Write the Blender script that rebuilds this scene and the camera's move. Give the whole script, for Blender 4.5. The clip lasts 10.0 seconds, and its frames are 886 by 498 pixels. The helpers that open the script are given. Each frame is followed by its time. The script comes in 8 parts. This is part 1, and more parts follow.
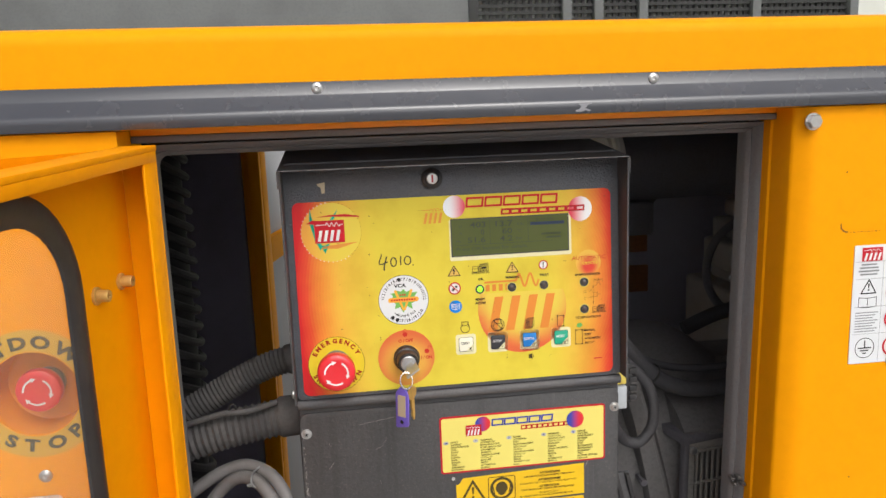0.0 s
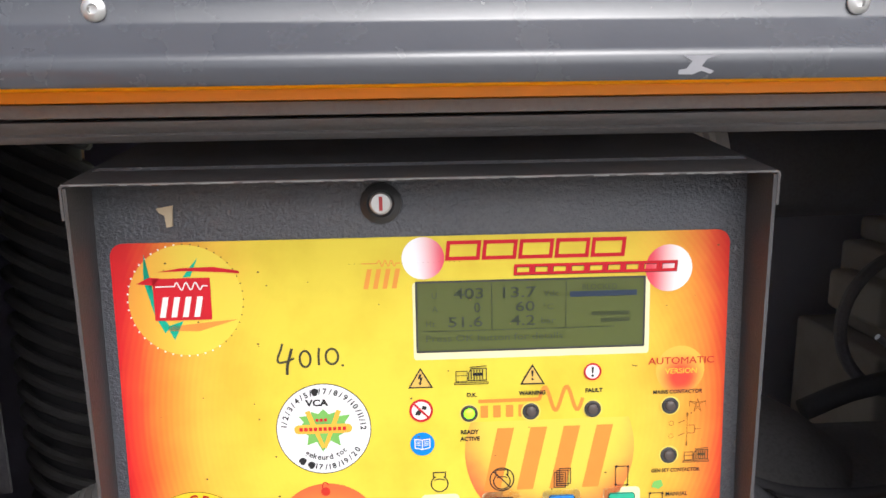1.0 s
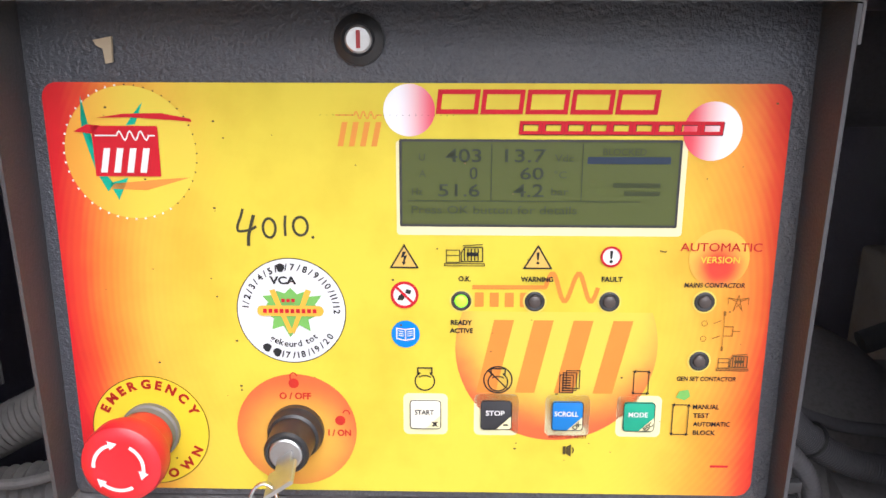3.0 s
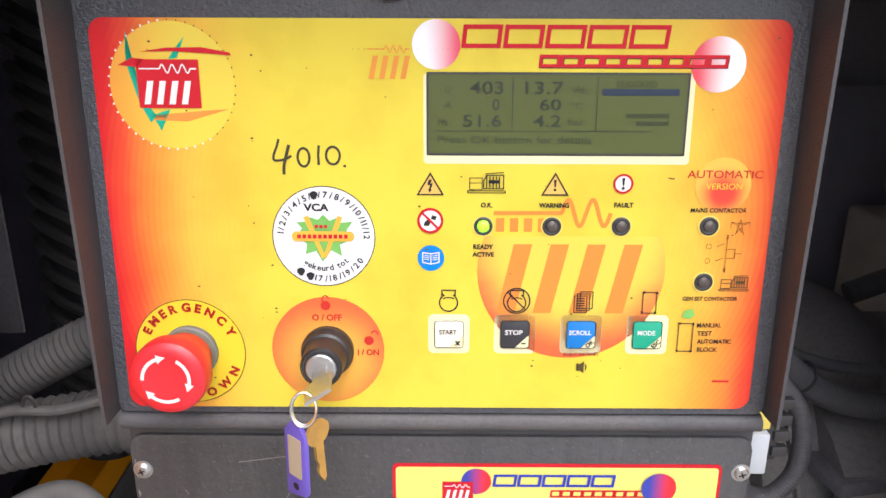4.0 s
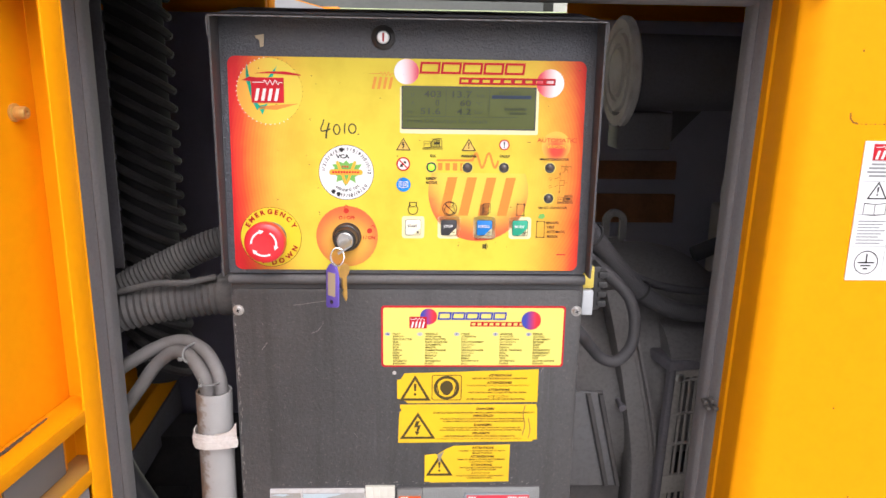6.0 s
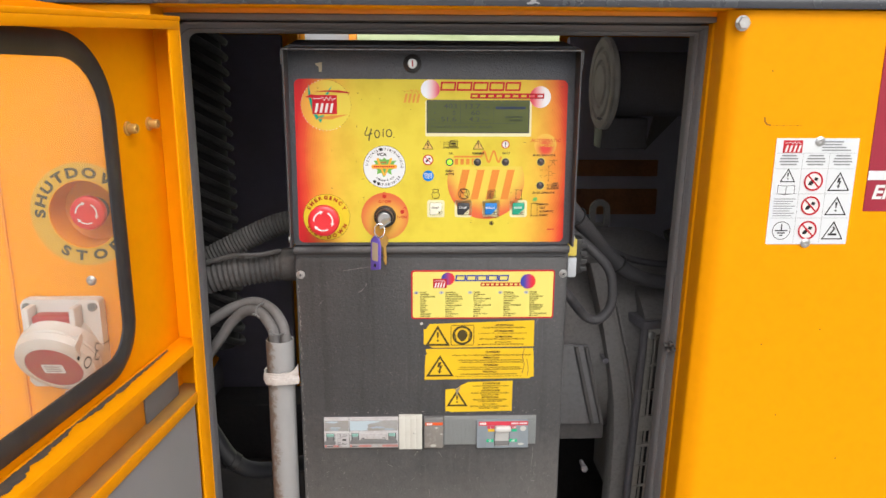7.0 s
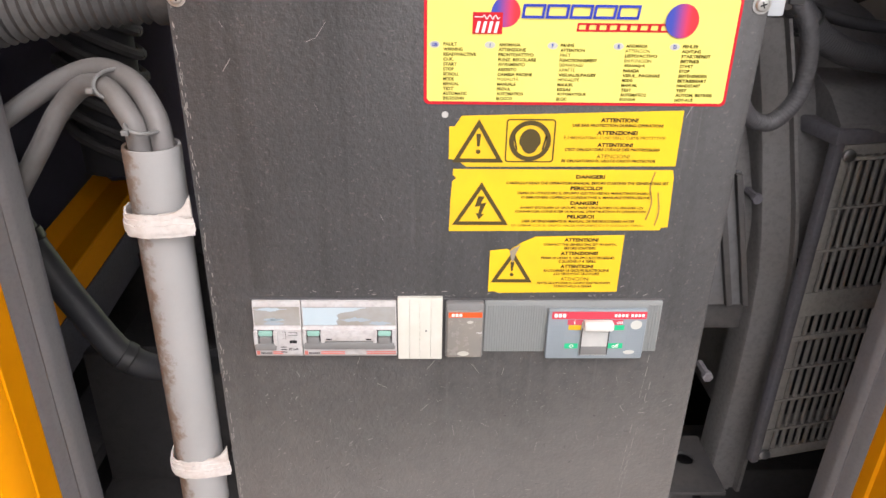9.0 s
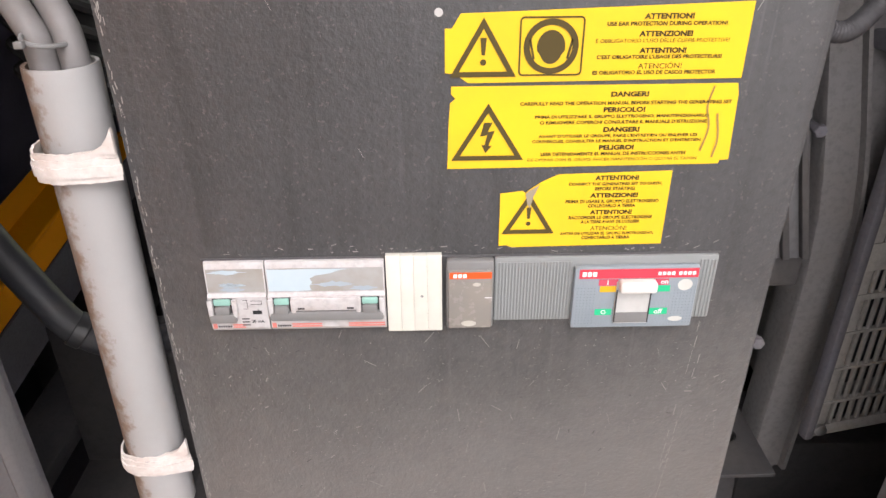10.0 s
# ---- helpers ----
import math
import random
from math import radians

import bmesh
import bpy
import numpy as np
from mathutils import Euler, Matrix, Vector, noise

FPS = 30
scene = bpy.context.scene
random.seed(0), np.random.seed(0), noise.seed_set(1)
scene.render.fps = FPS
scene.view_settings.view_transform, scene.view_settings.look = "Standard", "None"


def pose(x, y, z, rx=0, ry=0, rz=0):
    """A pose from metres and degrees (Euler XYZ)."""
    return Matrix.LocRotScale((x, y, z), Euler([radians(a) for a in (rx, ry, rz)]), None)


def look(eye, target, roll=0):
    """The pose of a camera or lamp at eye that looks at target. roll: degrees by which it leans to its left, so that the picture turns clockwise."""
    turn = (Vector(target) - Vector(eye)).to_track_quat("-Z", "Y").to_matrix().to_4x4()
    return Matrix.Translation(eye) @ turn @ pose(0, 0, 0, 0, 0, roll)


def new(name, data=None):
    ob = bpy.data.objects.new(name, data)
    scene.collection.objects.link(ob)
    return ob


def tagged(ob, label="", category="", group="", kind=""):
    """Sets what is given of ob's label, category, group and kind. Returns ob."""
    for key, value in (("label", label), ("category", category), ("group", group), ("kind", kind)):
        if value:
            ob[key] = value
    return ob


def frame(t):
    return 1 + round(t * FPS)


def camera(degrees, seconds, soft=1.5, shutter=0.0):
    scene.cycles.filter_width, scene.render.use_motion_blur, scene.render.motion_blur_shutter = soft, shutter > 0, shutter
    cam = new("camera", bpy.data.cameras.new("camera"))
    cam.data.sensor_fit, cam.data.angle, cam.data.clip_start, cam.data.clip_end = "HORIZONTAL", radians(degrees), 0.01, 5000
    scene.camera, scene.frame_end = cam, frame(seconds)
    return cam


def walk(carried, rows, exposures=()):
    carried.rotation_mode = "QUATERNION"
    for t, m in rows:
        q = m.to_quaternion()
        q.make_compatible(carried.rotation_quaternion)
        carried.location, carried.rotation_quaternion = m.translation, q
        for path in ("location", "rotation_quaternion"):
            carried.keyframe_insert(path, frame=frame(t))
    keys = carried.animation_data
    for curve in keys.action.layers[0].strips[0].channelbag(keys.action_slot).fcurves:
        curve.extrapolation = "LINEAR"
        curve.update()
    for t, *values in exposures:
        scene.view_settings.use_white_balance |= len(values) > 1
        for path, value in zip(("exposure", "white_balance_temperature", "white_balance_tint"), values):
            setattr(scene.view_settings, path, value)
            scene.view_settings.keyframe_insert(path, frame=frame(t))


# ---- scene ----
cam = camera(63.0, 10.0)
PATH = [
    (0, (0.035, 0.074, 1.48), (0.291, 2.028, 1.14), -2.1),
    (0.5, (0.11, 0.299, 1.47), (0.272, 2.263, 1.128), -1.7),
    (1, (0.143, 0.451, 1.476), (0.238, 2.41, 1.085), -0.9),
    (1.5, (0.169, 0.508, 1.453), (0.203, 2.454, 0.992), -0.2),
    (2, (0.172, 0.524, 1.435), (0.176, 2.461, 0.937), 0.1),
    (2.2, (0.178, 0.521, 1.423), (0.131, 2.468, 0.967), 0.4),
    (3.3, (0.169, 0.502, 1.42), (0.133, 2.415, 0.839), -0.1),
    (3.5, (0.163, 0.495, 1.415), (0.142, 2.407, 0.829), 0.1),
    (4, (0.156, 0.477, 1.402), (0.15, 2.383, 0.799), 0.2),
    (4.5, (0.158, 0.452, 1.395), (0.165, 2.356, 0.783), 0.4),
    (5, (0.156, 0.392, 1.392), (0.175, 2.298, 0.787), 0.6),
    (5.5, (0.172, 0.265, 1.386), (0.208, 2.178, 0.804), 0.8),
    (5.7, (0.169, 0.209, 1.387), (0.252, 2.139, 0.872), 1.1),
    (6.8, (0.135, -0.075, 1.411), (0.2, 1.87, 0.949), 0.4),
    (7, (0.134, -0.1, 1.408), (0.204, 1.843, 0.941), 0.3),
    (7.5, (0.128, -0.125, 1.392), (0.22, 1.81, 0.896), 0.4),
    (8, (0.124, -0.075, 1.352), (0.239, 1.843, 0.797), 0.5),
    (8.5, (0.123, 0.157, 1.269), (0.2, 2.022, 0.549), 0.7),
    (9, (0.124, 0.388, 1.203), (0.183, 2.182, 0.32), 1.0),
    (9.5, (0.127, 0.448, 1.161), (0.154, 2.209, 0.215), 0.2),
    (10, (0.134, 0.481, 1.146), (0.164, 2.225, 0.169), -0.4),
]
walk(cam, [(t, look(eye, target, roll)) for t, eye, target, roll in PATH],
     exposures=[(0.0, 0.19, 6500, 10), (0.5, 0.42, 6500, 8), (1.0, 0.66, 6250, 11), (2.0, 0.64, 6050, 14), (3.5, 0.61, 6100, 14), (5.0, 0.64, 6250, 15), (5.7, 0.64, 6300, 17),
                (6.8, 0.32, 6500, 10), (7.5, 0.27, 6500, 10), (8.5, 0.40, 6450, 12), (9.0, 0.69, 6450, 14), (9.5, 0.77, 6450, 15), (10.0, 0.80, 6450, 15)])

# world: an overcast sky, and one broad soft sun behind the cloud
world = bpy.data.worlds.new("overcast")
scene.world = world
world.use_nodes = True
wn, wl = world.node_tree.nodes, world.node_tree.links
sky = wn.new("ShaderNodeTexSky")
sky.sky_type = "NISHITA"
sky.sun_disc = False
sky.sun_elevation, sky.sun_rotation = radians(50), radians(165)
sky.air_density, sky.dust_density, sky.ozone_density = 1.0, 6.0, 0.4
grey = wn.new("ShaderNodeHueSaturation")
grey.inputs["Saturation"].default_value = 0.25
wl.new(sky.outputs[0], grey.inputs["Color"])
wl.new(grey.outputs[0], wn["Background"].inputs[0])
wn["Background"].inputs[1].default_value = 0.15
sun = new("sun", bpy.data.lights.new("sun", "SUN"))
sun.data.energy, sun.data.angle, sun.data.color = 0.65, radians(60), (1.0, 0.97, 0.92)
sun.matrix_basis = look((1.9, -5.4, 6.6), (0.1, 0.8, 1.0))

# ---- tools ----
W = {}


def thing(name, at, label, category, group="", kind=""):
    ob = new(name)
    ob.matrix_basis = pose(*at)
    ob.empty_display_size = 0.05
    W[ob] = pose(*at)
    return tagged(ob, label, category, group, kind)


def finish(bm, angle=35):
    bmesh.ops.recalc_face_normals(bm, faces=bm.faces)
    lim = radians(angle)
    for f in bm.faces:
        f.smooth = True
    for e in bm.edges:
        if len(e.link_faces) == 2 and e.calc_face_angle(0) > lim:
            e.smooth = False


def part(name, bm, material, parent=None, label="", M=None, flat=False):
    """One mesh object from bm, under a thing or part; bm is in the frame M (by default the parent's own)."""
    if not flat:
        finish(bm)
    me = bpy.data.meshes.new(name)
    bm.to_mesh(me)
    bm.free()
    me.materials.append(material)
    ob = new(name, me)
    if M is None:
        M = W[parent] if parent and parent.type == "MESH" else Matrix()
    W[ob] = M.copy()
    if parent:
        ob.parent = parent
        ob.matrix_basis = W[parent].inverted() @ M
    else:
        ob.matrix_basis = M
    if label:
        tagged(ob, label)
    return ob


def share(ob, parent, M):
    """Another part on the same mesh, at the world pose M."""
    c = new(ob.name.split(".")[0], ob.data)
    c.parent = parent
    c.matrix_basis = W[parent].inverted() @ M
    W[c] = M.copy()
    return c


def solid(bm, thick):
    bm.normal_update()
    bmesh.ops.recalc_face_normals(bm, faces=bm.faces)
    bm.normal_update()
    bmesh.ops.solidify(bm, geom=bm.faces[:], thickness=thick)


def B():
    return bmesh.new()


def add_box(bm, x0, x1, y0, y1, z0, z1, bev=0.0, seg=2, M=None):
    m = Matrix.Translation(((x0 + x1) / 2, (y0 + y1) / 2, (z0 + z1) / 2)) @ Matrix.Diagonal((x1 - x0, y1 - y0, z1 - z0, 1))
    r = bmesh.ops.create_cube(bm, size=1, matrix=(M or Matrix()) @ m)
    if bev:
        es = list({e for v in r["verts"] for e in v.link_edges})
        bmesh.ops.bevel(bm, geom=es, offset=bev, segments=seg, affect="EDGES", profile=0.5)
    return bm


def add_lathe(bm, p, axis, prof, seg=32):
    """Turned body: prof is a list of (along, radius) from p along axis."""
    a = Vector(axis).normalized()
    q = a.to_track_quat("Z", "Y").to_matrix()
    rings = []
    for s, r in prof:
        if r < 1e-6:
            rings.append([bm.verts.new(Vector(p) + a * s)])
        else:
            rings.append([bm.verts.new(Vector(p) + a * s + q @ Vector((r * math.cos(k * math.tau / seg), r * math.sin(k * math.tau / seg), 0))) for k in range(seg)])
    for A, C in zip(rings, rings[1:]):
        for k in range(seg):
            f = [A[k % len(A)], A[(k + 1) % len(A)], C[(k + 1) % len(C)], C[k % len(C)]]
            f = list(dict.fromkeys(f))
            if len(f) > 2:
                bm.faces.new(f)
    return bm


def add_cyl(bm, p0, p1, r0, r1=None, seg=24, bev=0.0):
    d = Vector(p1) - Vector(p0)
    r1 = r0 if r1 is None else r1
    L = d.length
    prof = [(0, 0), (0, r0 - bev), (bev, r0), (L - bev, r1), (L, r1 - bev), (L, 0)] if bev else [(0, 0), (0, r0), (L, r1), (L, 0)]
    return add_lathe(bm, p0, d, prof, seg)


def spline(pts, n=8):
    """Catmull-Rom through the points."""
    P = [Vector(p) for p in pts]
    P = [2 * P[0] - P[1]] + P + [2 * P[-1] - P[-2]]
    out = []
    for i in range(1, len(P) - 2):
        a, b, c, d = P[i - 1:i + 3]
        for k in range(n):
            t = k / n
            out.append(0.5 * ((2 * b) + (c - a) * t + (2 * a - 5 * b + 4 * c - d) * t * t + (3 * b - a - 3 * c + d) * t ** 3))
    return out + [P[-2]]


def add_tube(bm, pts, r, seg=12, rad=None, cap=True):
    """Round tube along a line of points; rad(k) scales the radius at the k-th."""
    P = [Vector(p) for p in pts]
    up = Vector((0.31, 0.17, 0.93))
    rings = []
    for i, p in enumerate(P):
        t = (P[min(i + 1, len(P) - 1)] - P[max(i - 1, 0)]).normalized()
        a = up.cross(t)
        if a.length < 1e-4:
            a = Vector((1, 0, 0)).cross(t)
        a.normalize()
        b = t.cross(a)
        up = b
        rr = r * (rad(i) if rad else 1)
        rings.append([bm.verts.new(p + a * rr * math.cos(k * math.tau / seg) + b * rr * math.sin(k * math.tau / seg)) for k in range(seg)])
    for A, C in zip(rings, rings[1:]):
        for k in range(seg):
            bm.faces.new((A[k], A[(k + 1) % seg], C[(k + 1) % seg], C[k]))
    if cap:
        bm.faces.new(rings[0][::-1])
        bm.faces.new(rings[-1])
    return bm


def resample(pts, step):
    P, out, left = [Vector(p) for p in pts], [], 0.0
    for a, b in zip(P, P[1:]):
        L = (b - a).length
        s = left
        while s < L:
            out.append(a.lerp(b, s / L))
            s += step
        left = s - L
    return out + [P[-1]]


def add_ribbed(bm, pts, r, pitch, depth, seg=18):
    """Corrugated hose."""
    Q = resample(spline(pts, 16), pitch / 4)
    k = (1.0, 1.0 - depth / 2, 1.0 - depth, 1.0 - depth / 2)
    return add_tube(bm, Q, r, seg, lambda i: k[i % 4])


def rrect(x0, z0, x1, z1, r, n=6, corners="abcd"):
    out = []
    for c, (cx, cz, a0) in zip("abcd", ((x1 - r, z1 - r, 0), (x0 + r, z1 - r, 90), (x0 + r, z0 + r, 180), (x1 - r, z0 + r, 270))):
        if c in corners:
            out += [(cx + r * math.cos(radians(a0 + 90 * k / n)), cz + r * math.sin(radians(a0 + 90 * k / n))) for k in range(n + 1)]
        else:
            out.append({"a": (x1, z1), "b": (x0, z1), "c": (x0, z0), "d": (x1, z0)}[c])
    return out


def circ(cx, cz, r, n=40, a0=0.0, a1=360.0):
    full = abs(a1 - a0) >= 360
    return [(cx + r * math.cos(radians(a0 + (a1 - a0) * k / (n if full else n - 1))), cz + r * math.sin(radians(a0 + (a1 - a0) * k / (n if full else n - 1)))) for k in range(n)]


def add_flat(bm, poly, y=0.0):
    """Flat print, facing -y; poly runs counter-clockwise as seen from there."""
    bm.faces.new([bm.verts.new((x, y, z)) for x, z in poly])
    return bm


def add_plate(bm, poly, y0, y1, bev=0.0):
    a = [bm.verts.new((x, y0, z)) for x, z in poly]
    c = [bm.verts.new((x, y1, z)) for x, z in poly]
    front = bm.faces.new(a)
    bm.faces.new(c[::-1])
    n = len(a)
    for k in range(n):
        bm.faces.new((a[k], c[k], c[(k + 1) % n], a[(k + 1) % n]))
    if bev:
        bmesh.ops.bevel(bm, geom=list(front.edges), offset=bev, segments=2, affect="EDGES", profile=0.5)
    return bm


def add_ring(bm, cx, cz, r0, r1, y=0.0, n=40, a0=0.0, a1=360.0):
    A, C = circ(cx, cz, r0, n, a0, a1), circ(cx, cz, r1, n, a0, a1)
    full = abs(a1 - a0) >= 360
    va, vc = [bm.verts.new((x, y, z)) for x, z in A], [bm.verts.new((x, y, z)) for x, z in C]
    for k in range(n if full else n - 1):
        j = (k + 1) % n
        bm.faces.new((va[k], vc[k], vc[j], va[j]))
    return bm


def add_stroke(bm, pts, w, y=0.0, closed=False):
    """Flat pen stroke of width w along 2-D points."""
    P = [Vector(p) for p in pts]
    n = len(P)
    L, R = [], []
    for i, p in enumerate(P):
        a = P[(i - 1) % n] if (closed or i > 0) else p
        b = P[(i + 1) % n] if (closed or i < n - 1) else p
        d1, d2 = (p - a), (b - p)
        d1 = d1.normalized() if d1.length > 1e-9 else d2.normalized()
        d2 = d2.normalized() if d2.length > 1e-9 else d1
        m = d1 + d2
        m = m.normalized() if m.length > 1e-6 else d1
        nrm = Vector((-m.y, m.x))
        k = max(0.5, abs(m.dot(d1)))
        L.append(bm.verts.new((p.x + nrm.x * w / 2 / k, y, p.y + nrm.y * w / 2 / k)))
        R.append(bm.verts.new((p.x - nrm.x * w / 2 / k, y, p.y - nrm.y * w / 2 / k)))
    for i in range(n if closed else n - 1):
        j = (i + 1) % n
        bm.faces.new((R[i], R[j], L[j], L[i]))
    return bm


def glyphs(body, bold=0.0, shear=0.0, align="LEFT", gap=1.0):
    """The built-in font's outline of a text as vertices and faces, 1 unit per em."""
    cu = bpy.data.curves.new("text", "FONT")
    cu.body, cu.size, cu.offset, cu.shear, cu.align_x, cu.space_character = body, 1.0, bold, shear, align, gap
    cu.resolution_u = 3
    ob = bpy.data.objects.new("text", cu)
    me = ob.to_mesh()
    vs = [(v.co.x, v.co.y) for v in me.vertices]
    fs = [tuple(p.vertices) for p in me.polygons]
    ob.to_mesh_clear()
    bpy.data.objects.remove(ob)
    bpy.data.curves.remove(cu)
    return vs, fs


def add_text(bm, body, x, z, h, width=None, y=0.0, align="CENTER", bold=0.0, shear=0.0, turn=0.0, gap=1.0):
    """Flat writing: h is the height of the whole block, x, z its middle (or its left edge)."""
    if not body.isascii():
        bold = 0.0
    vs, fs = glyphs(body, bold, shear, "LEFT" if align == "LEFT" else "CENTER", gap)
    if not vs:
        return bm
    x0, x1 = min(v[0] for v in vs), max(v[0] for v in vs)
    z0, z1 = min(v[1] for v in vs), max(v[1] for v in vs)
    k = h / (z1 - z0)
    kx = width / (x1 - x0) if width else k
    cx = x0 if align == "LEFT" else (x0 + x1) / 2
    c, s = math.cos(radians(turn)), math.sin(radians(turn))
    out = []
    for a, b in vs:
        u, w = (a - cx) * kx, (b - (z0 + z1) / 2) * k
        out.append(bm.verts.new((x + u * c - w * s, y, z + u * s + w * c)))
    for f in fs:
        try:
            bm.faces.new([out[i] for i in f])
        except ValueError:
            pass
    return bm


def add_arc_text(bm, body, cx, cz, r, h, mid, step, y=0.0, bold=0.0, inward=False, wide=1.0):
    """Letters round a circle, set by their own widths; mid: the angle of the middle; step: degrees a letter on average."""
    k = h / 0.72
    sets = [glyphs(ch, bold) if ch != " " else ([(0.0, 0.0), (0.30, 0.0)], []) for ch in body]
    ws = [max(v[0] for v in vs) - min(v[0] for v in vs) + 0.16 for vs, fs in sets]
    span, at = step * len(body), 0.0
    for (vs, fs), w in zip(sets, ws):
        share_ = (at + w / 2) / sum(ws) - 0.5
        at += w
        a = radians(mid + (span if inward else -span) * share_)
        t = a + radians(90 if inward else -90)
        x0 = (min(v[0] for v in vs) + max(v[0] for v in vs)) / 2
        c, s = math.cos(t), math.sin(t)
        px, pz = cx + r * math.cos(a), cz + r * math.sin(a)
        out = [bm.verts.new((px + (u - x0) * k * wide * c - (w_ - 0.36) * k * s, y, pz + (u - x0) * k * wide * s + (w_ - 0.36) * k * c)) for u, w_ in vs] if fs else []
        for f in fs:
            bm.faces.new([out[i] for i in f])
    return bm


# ---- materials ----
def material(name, colour, rough=0.5, metal=0.0, stain=None, amount=0.0, size=6.0, grain=0.0, gsize=300.0, bump=0.0, bsize=400.0, spec=0.5, coat=0.0, scuff=None, scuffs=0.0, drips=0.0, specks=0.0, bdist=0.0008):
    """Painted or moulded surface: base colour, a broad stain, a fine grain, scuff marks and a fine relief."""
    m = bpy.data.materials.new(name)
    m.use_nodes = True
    N, L = m.node_tree.nodes, m.node_tree.links
    p = N["Principled BSDF"]
    p.inputs["Roughness"].default_value, p.inputs["Metallic"].default_value = rough, metal
    p.inputs["Specular IOR Level"].default_value, p.inputs["Coat Weight"].default_value = spec, coat
    p.inputs["Base Color"].default_value = (*colour, 1)
    tc = N.new("ShaderNodeTexCoord")
    last = None

    def tex(scale, detail=4.0, rough_=0.6, stretch=None):
        t = N.new("ShaderNodeTexNoise")
        t.inputs["Scale"].default_value, t.inputs["Detail"].default_value, t.inputs["Roughness"].default_value = scale, detail, rough_
        src = tc.outputs["Object"]
        if stretch:
            mp = N.new("ShaderNodeMapping")
            mp.inputs["Scale"].default_value = stretch
            L.new(src, mp.inputs["Vector"])
            src = mp.outputs[0]
        L.new(src, t.inputs["Vector"])
        return t

    def blend(fac, col):
        nonlocal last
        mx = N.new("ShaderNodeMix")
        mx.data_type = "RGBA"
        L.new(fac, mx.inputs["Factor"])
        if last:
            L.new(last, mx.inputs["A"])
        else:
            mx.inputs["A"].default_value = (*colour, 1)
        mx.inputs["B"].default_value = (*col, 1)
        last = mx.outputs["Result"]

    def ramp(src, lo, hi, top):
        r = N.new("ShaderNodeMapRange")
        r.inputs["From Min"].default_value, r.inputs["From Max"].default_value, r.inputs["To Max"].default_value = lo, hi, top
        L.new(src, r.inputs["Value"])
        return r.outputs[0]

    if amount:
        blend(ramp(tex(size, 6.0).outputs["Fac"], 0.42, 0.72, amount), stain)
    if grain:
        blend(ramp(tex(gsize, 2.0).outputs["Fac"], 0.45, 0.7, grain), tuple(c * 0.45 for c in colour))
    if scuffs:
        blend(ramp(tex(38.0, 8.0, 0.75, (1.0, 1.0, 0.28)).outputs["Fac"], 0.64, 0.74, scuffs), scuff)
    if drips:
        blend(ramp(tex(60.0, 6.0, 0.6, (1.0, 1.0, 0.05)).outputs["Fac"], 0.50, 0.68, drips), tuple(c * 0.5 for c in colour))
        blend(ramp(tex(140.0, 4.0, 0.6, (1.0, 1.0, 0.03)).outputs["Fac"], 0.60, 0.70, drips * 0.5), tuple(c * 2.2 for c in colour))
    if specks:
        blend(ramp(tex(430.0, 2.0, 0.5).outputs["Fac"], 0.655, 0.70, specks), (0.32, 0.28, 0.25))
        blend(ramp(tex(300.0, 2.0, 0.5).outputs["Fac"], 0.66, 0.70, specks), (0.02, 0.02, 0.02))
    if last:
        L.new(last, p.inputs["Base Color"])
    rt = tex(size * 2.5 + 5, 5.0)
    mr = N.new("ShaderNodeMapRange")
    mr.inputs["To Min"].default_value, mr.inputs["To Max"].default_value = max(0.03, rough - 0.1), min(1, rough + 0.12)
    L.new(rt.outputs["Fac"], mr.inputs["Value"])
    L.new(mr.outputs[0], p.inputs["Roughness"])
    if bump:
        b = N.new("ShaderNodeBump")
        b.inputs["Strength"].default_value, b.inputs["Distance"].default_value = bump, bdist
        L.new(tex(bsize, 3.0).outputs["Fac"], b.inputs["Height"])
        L.new(b.outputs[0], p.inputs["Normal"])
    return m


def ink(name, colour, rough=0.45):
    return material(name, colour, rough, amount=0.25, stain=tuple(c * 0.75 for c in colour), size=40.0, spec=0.18)


yellow = material("yellow_paint", (0.83, 0.315, 0.0005), 0.5, amount=0.30, stain=(0.77, 0.27, 0.001), size=2.5, grain=0.06, gsize=60, bump=0.06, bsize=160, spec=0.08)
yellow_worn = material("worn_yellow_paint", (0.80, 0.28, 0.003), 0.45, amount=0.5, stain=(0.55, 0.22, 0.02), size=14, scuff=(0.12, 0.10, 0.08), scuffs=0.6)
powder = material("black_textured_powder_coat", (0.050, 0.050, 0.056), 0.52, amount=0.6, stain=(0.068, 0.064, 0.06), size=7, grain=0.25, gsize=500, bump=0.55, bsize=620, scuff=(0.20, 0.19, 0.18), scuffs=0.22)
panel_coat = material("black_grained_panel", (0.074, 0.078, 0.092), 0.36, amount=0.5, stain=(0.115, 0.11, 0.108), size=9, grain=0.35, gsize=600, bump=1.0, bsize=460, bdist=0.0016)
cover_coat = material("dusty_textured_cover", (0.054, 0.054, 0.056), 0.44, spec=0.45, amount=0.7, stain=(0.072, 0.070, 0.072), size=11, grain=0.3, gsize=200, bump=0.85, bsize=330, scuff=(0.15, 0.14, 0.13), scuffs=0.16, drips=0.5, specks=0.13)
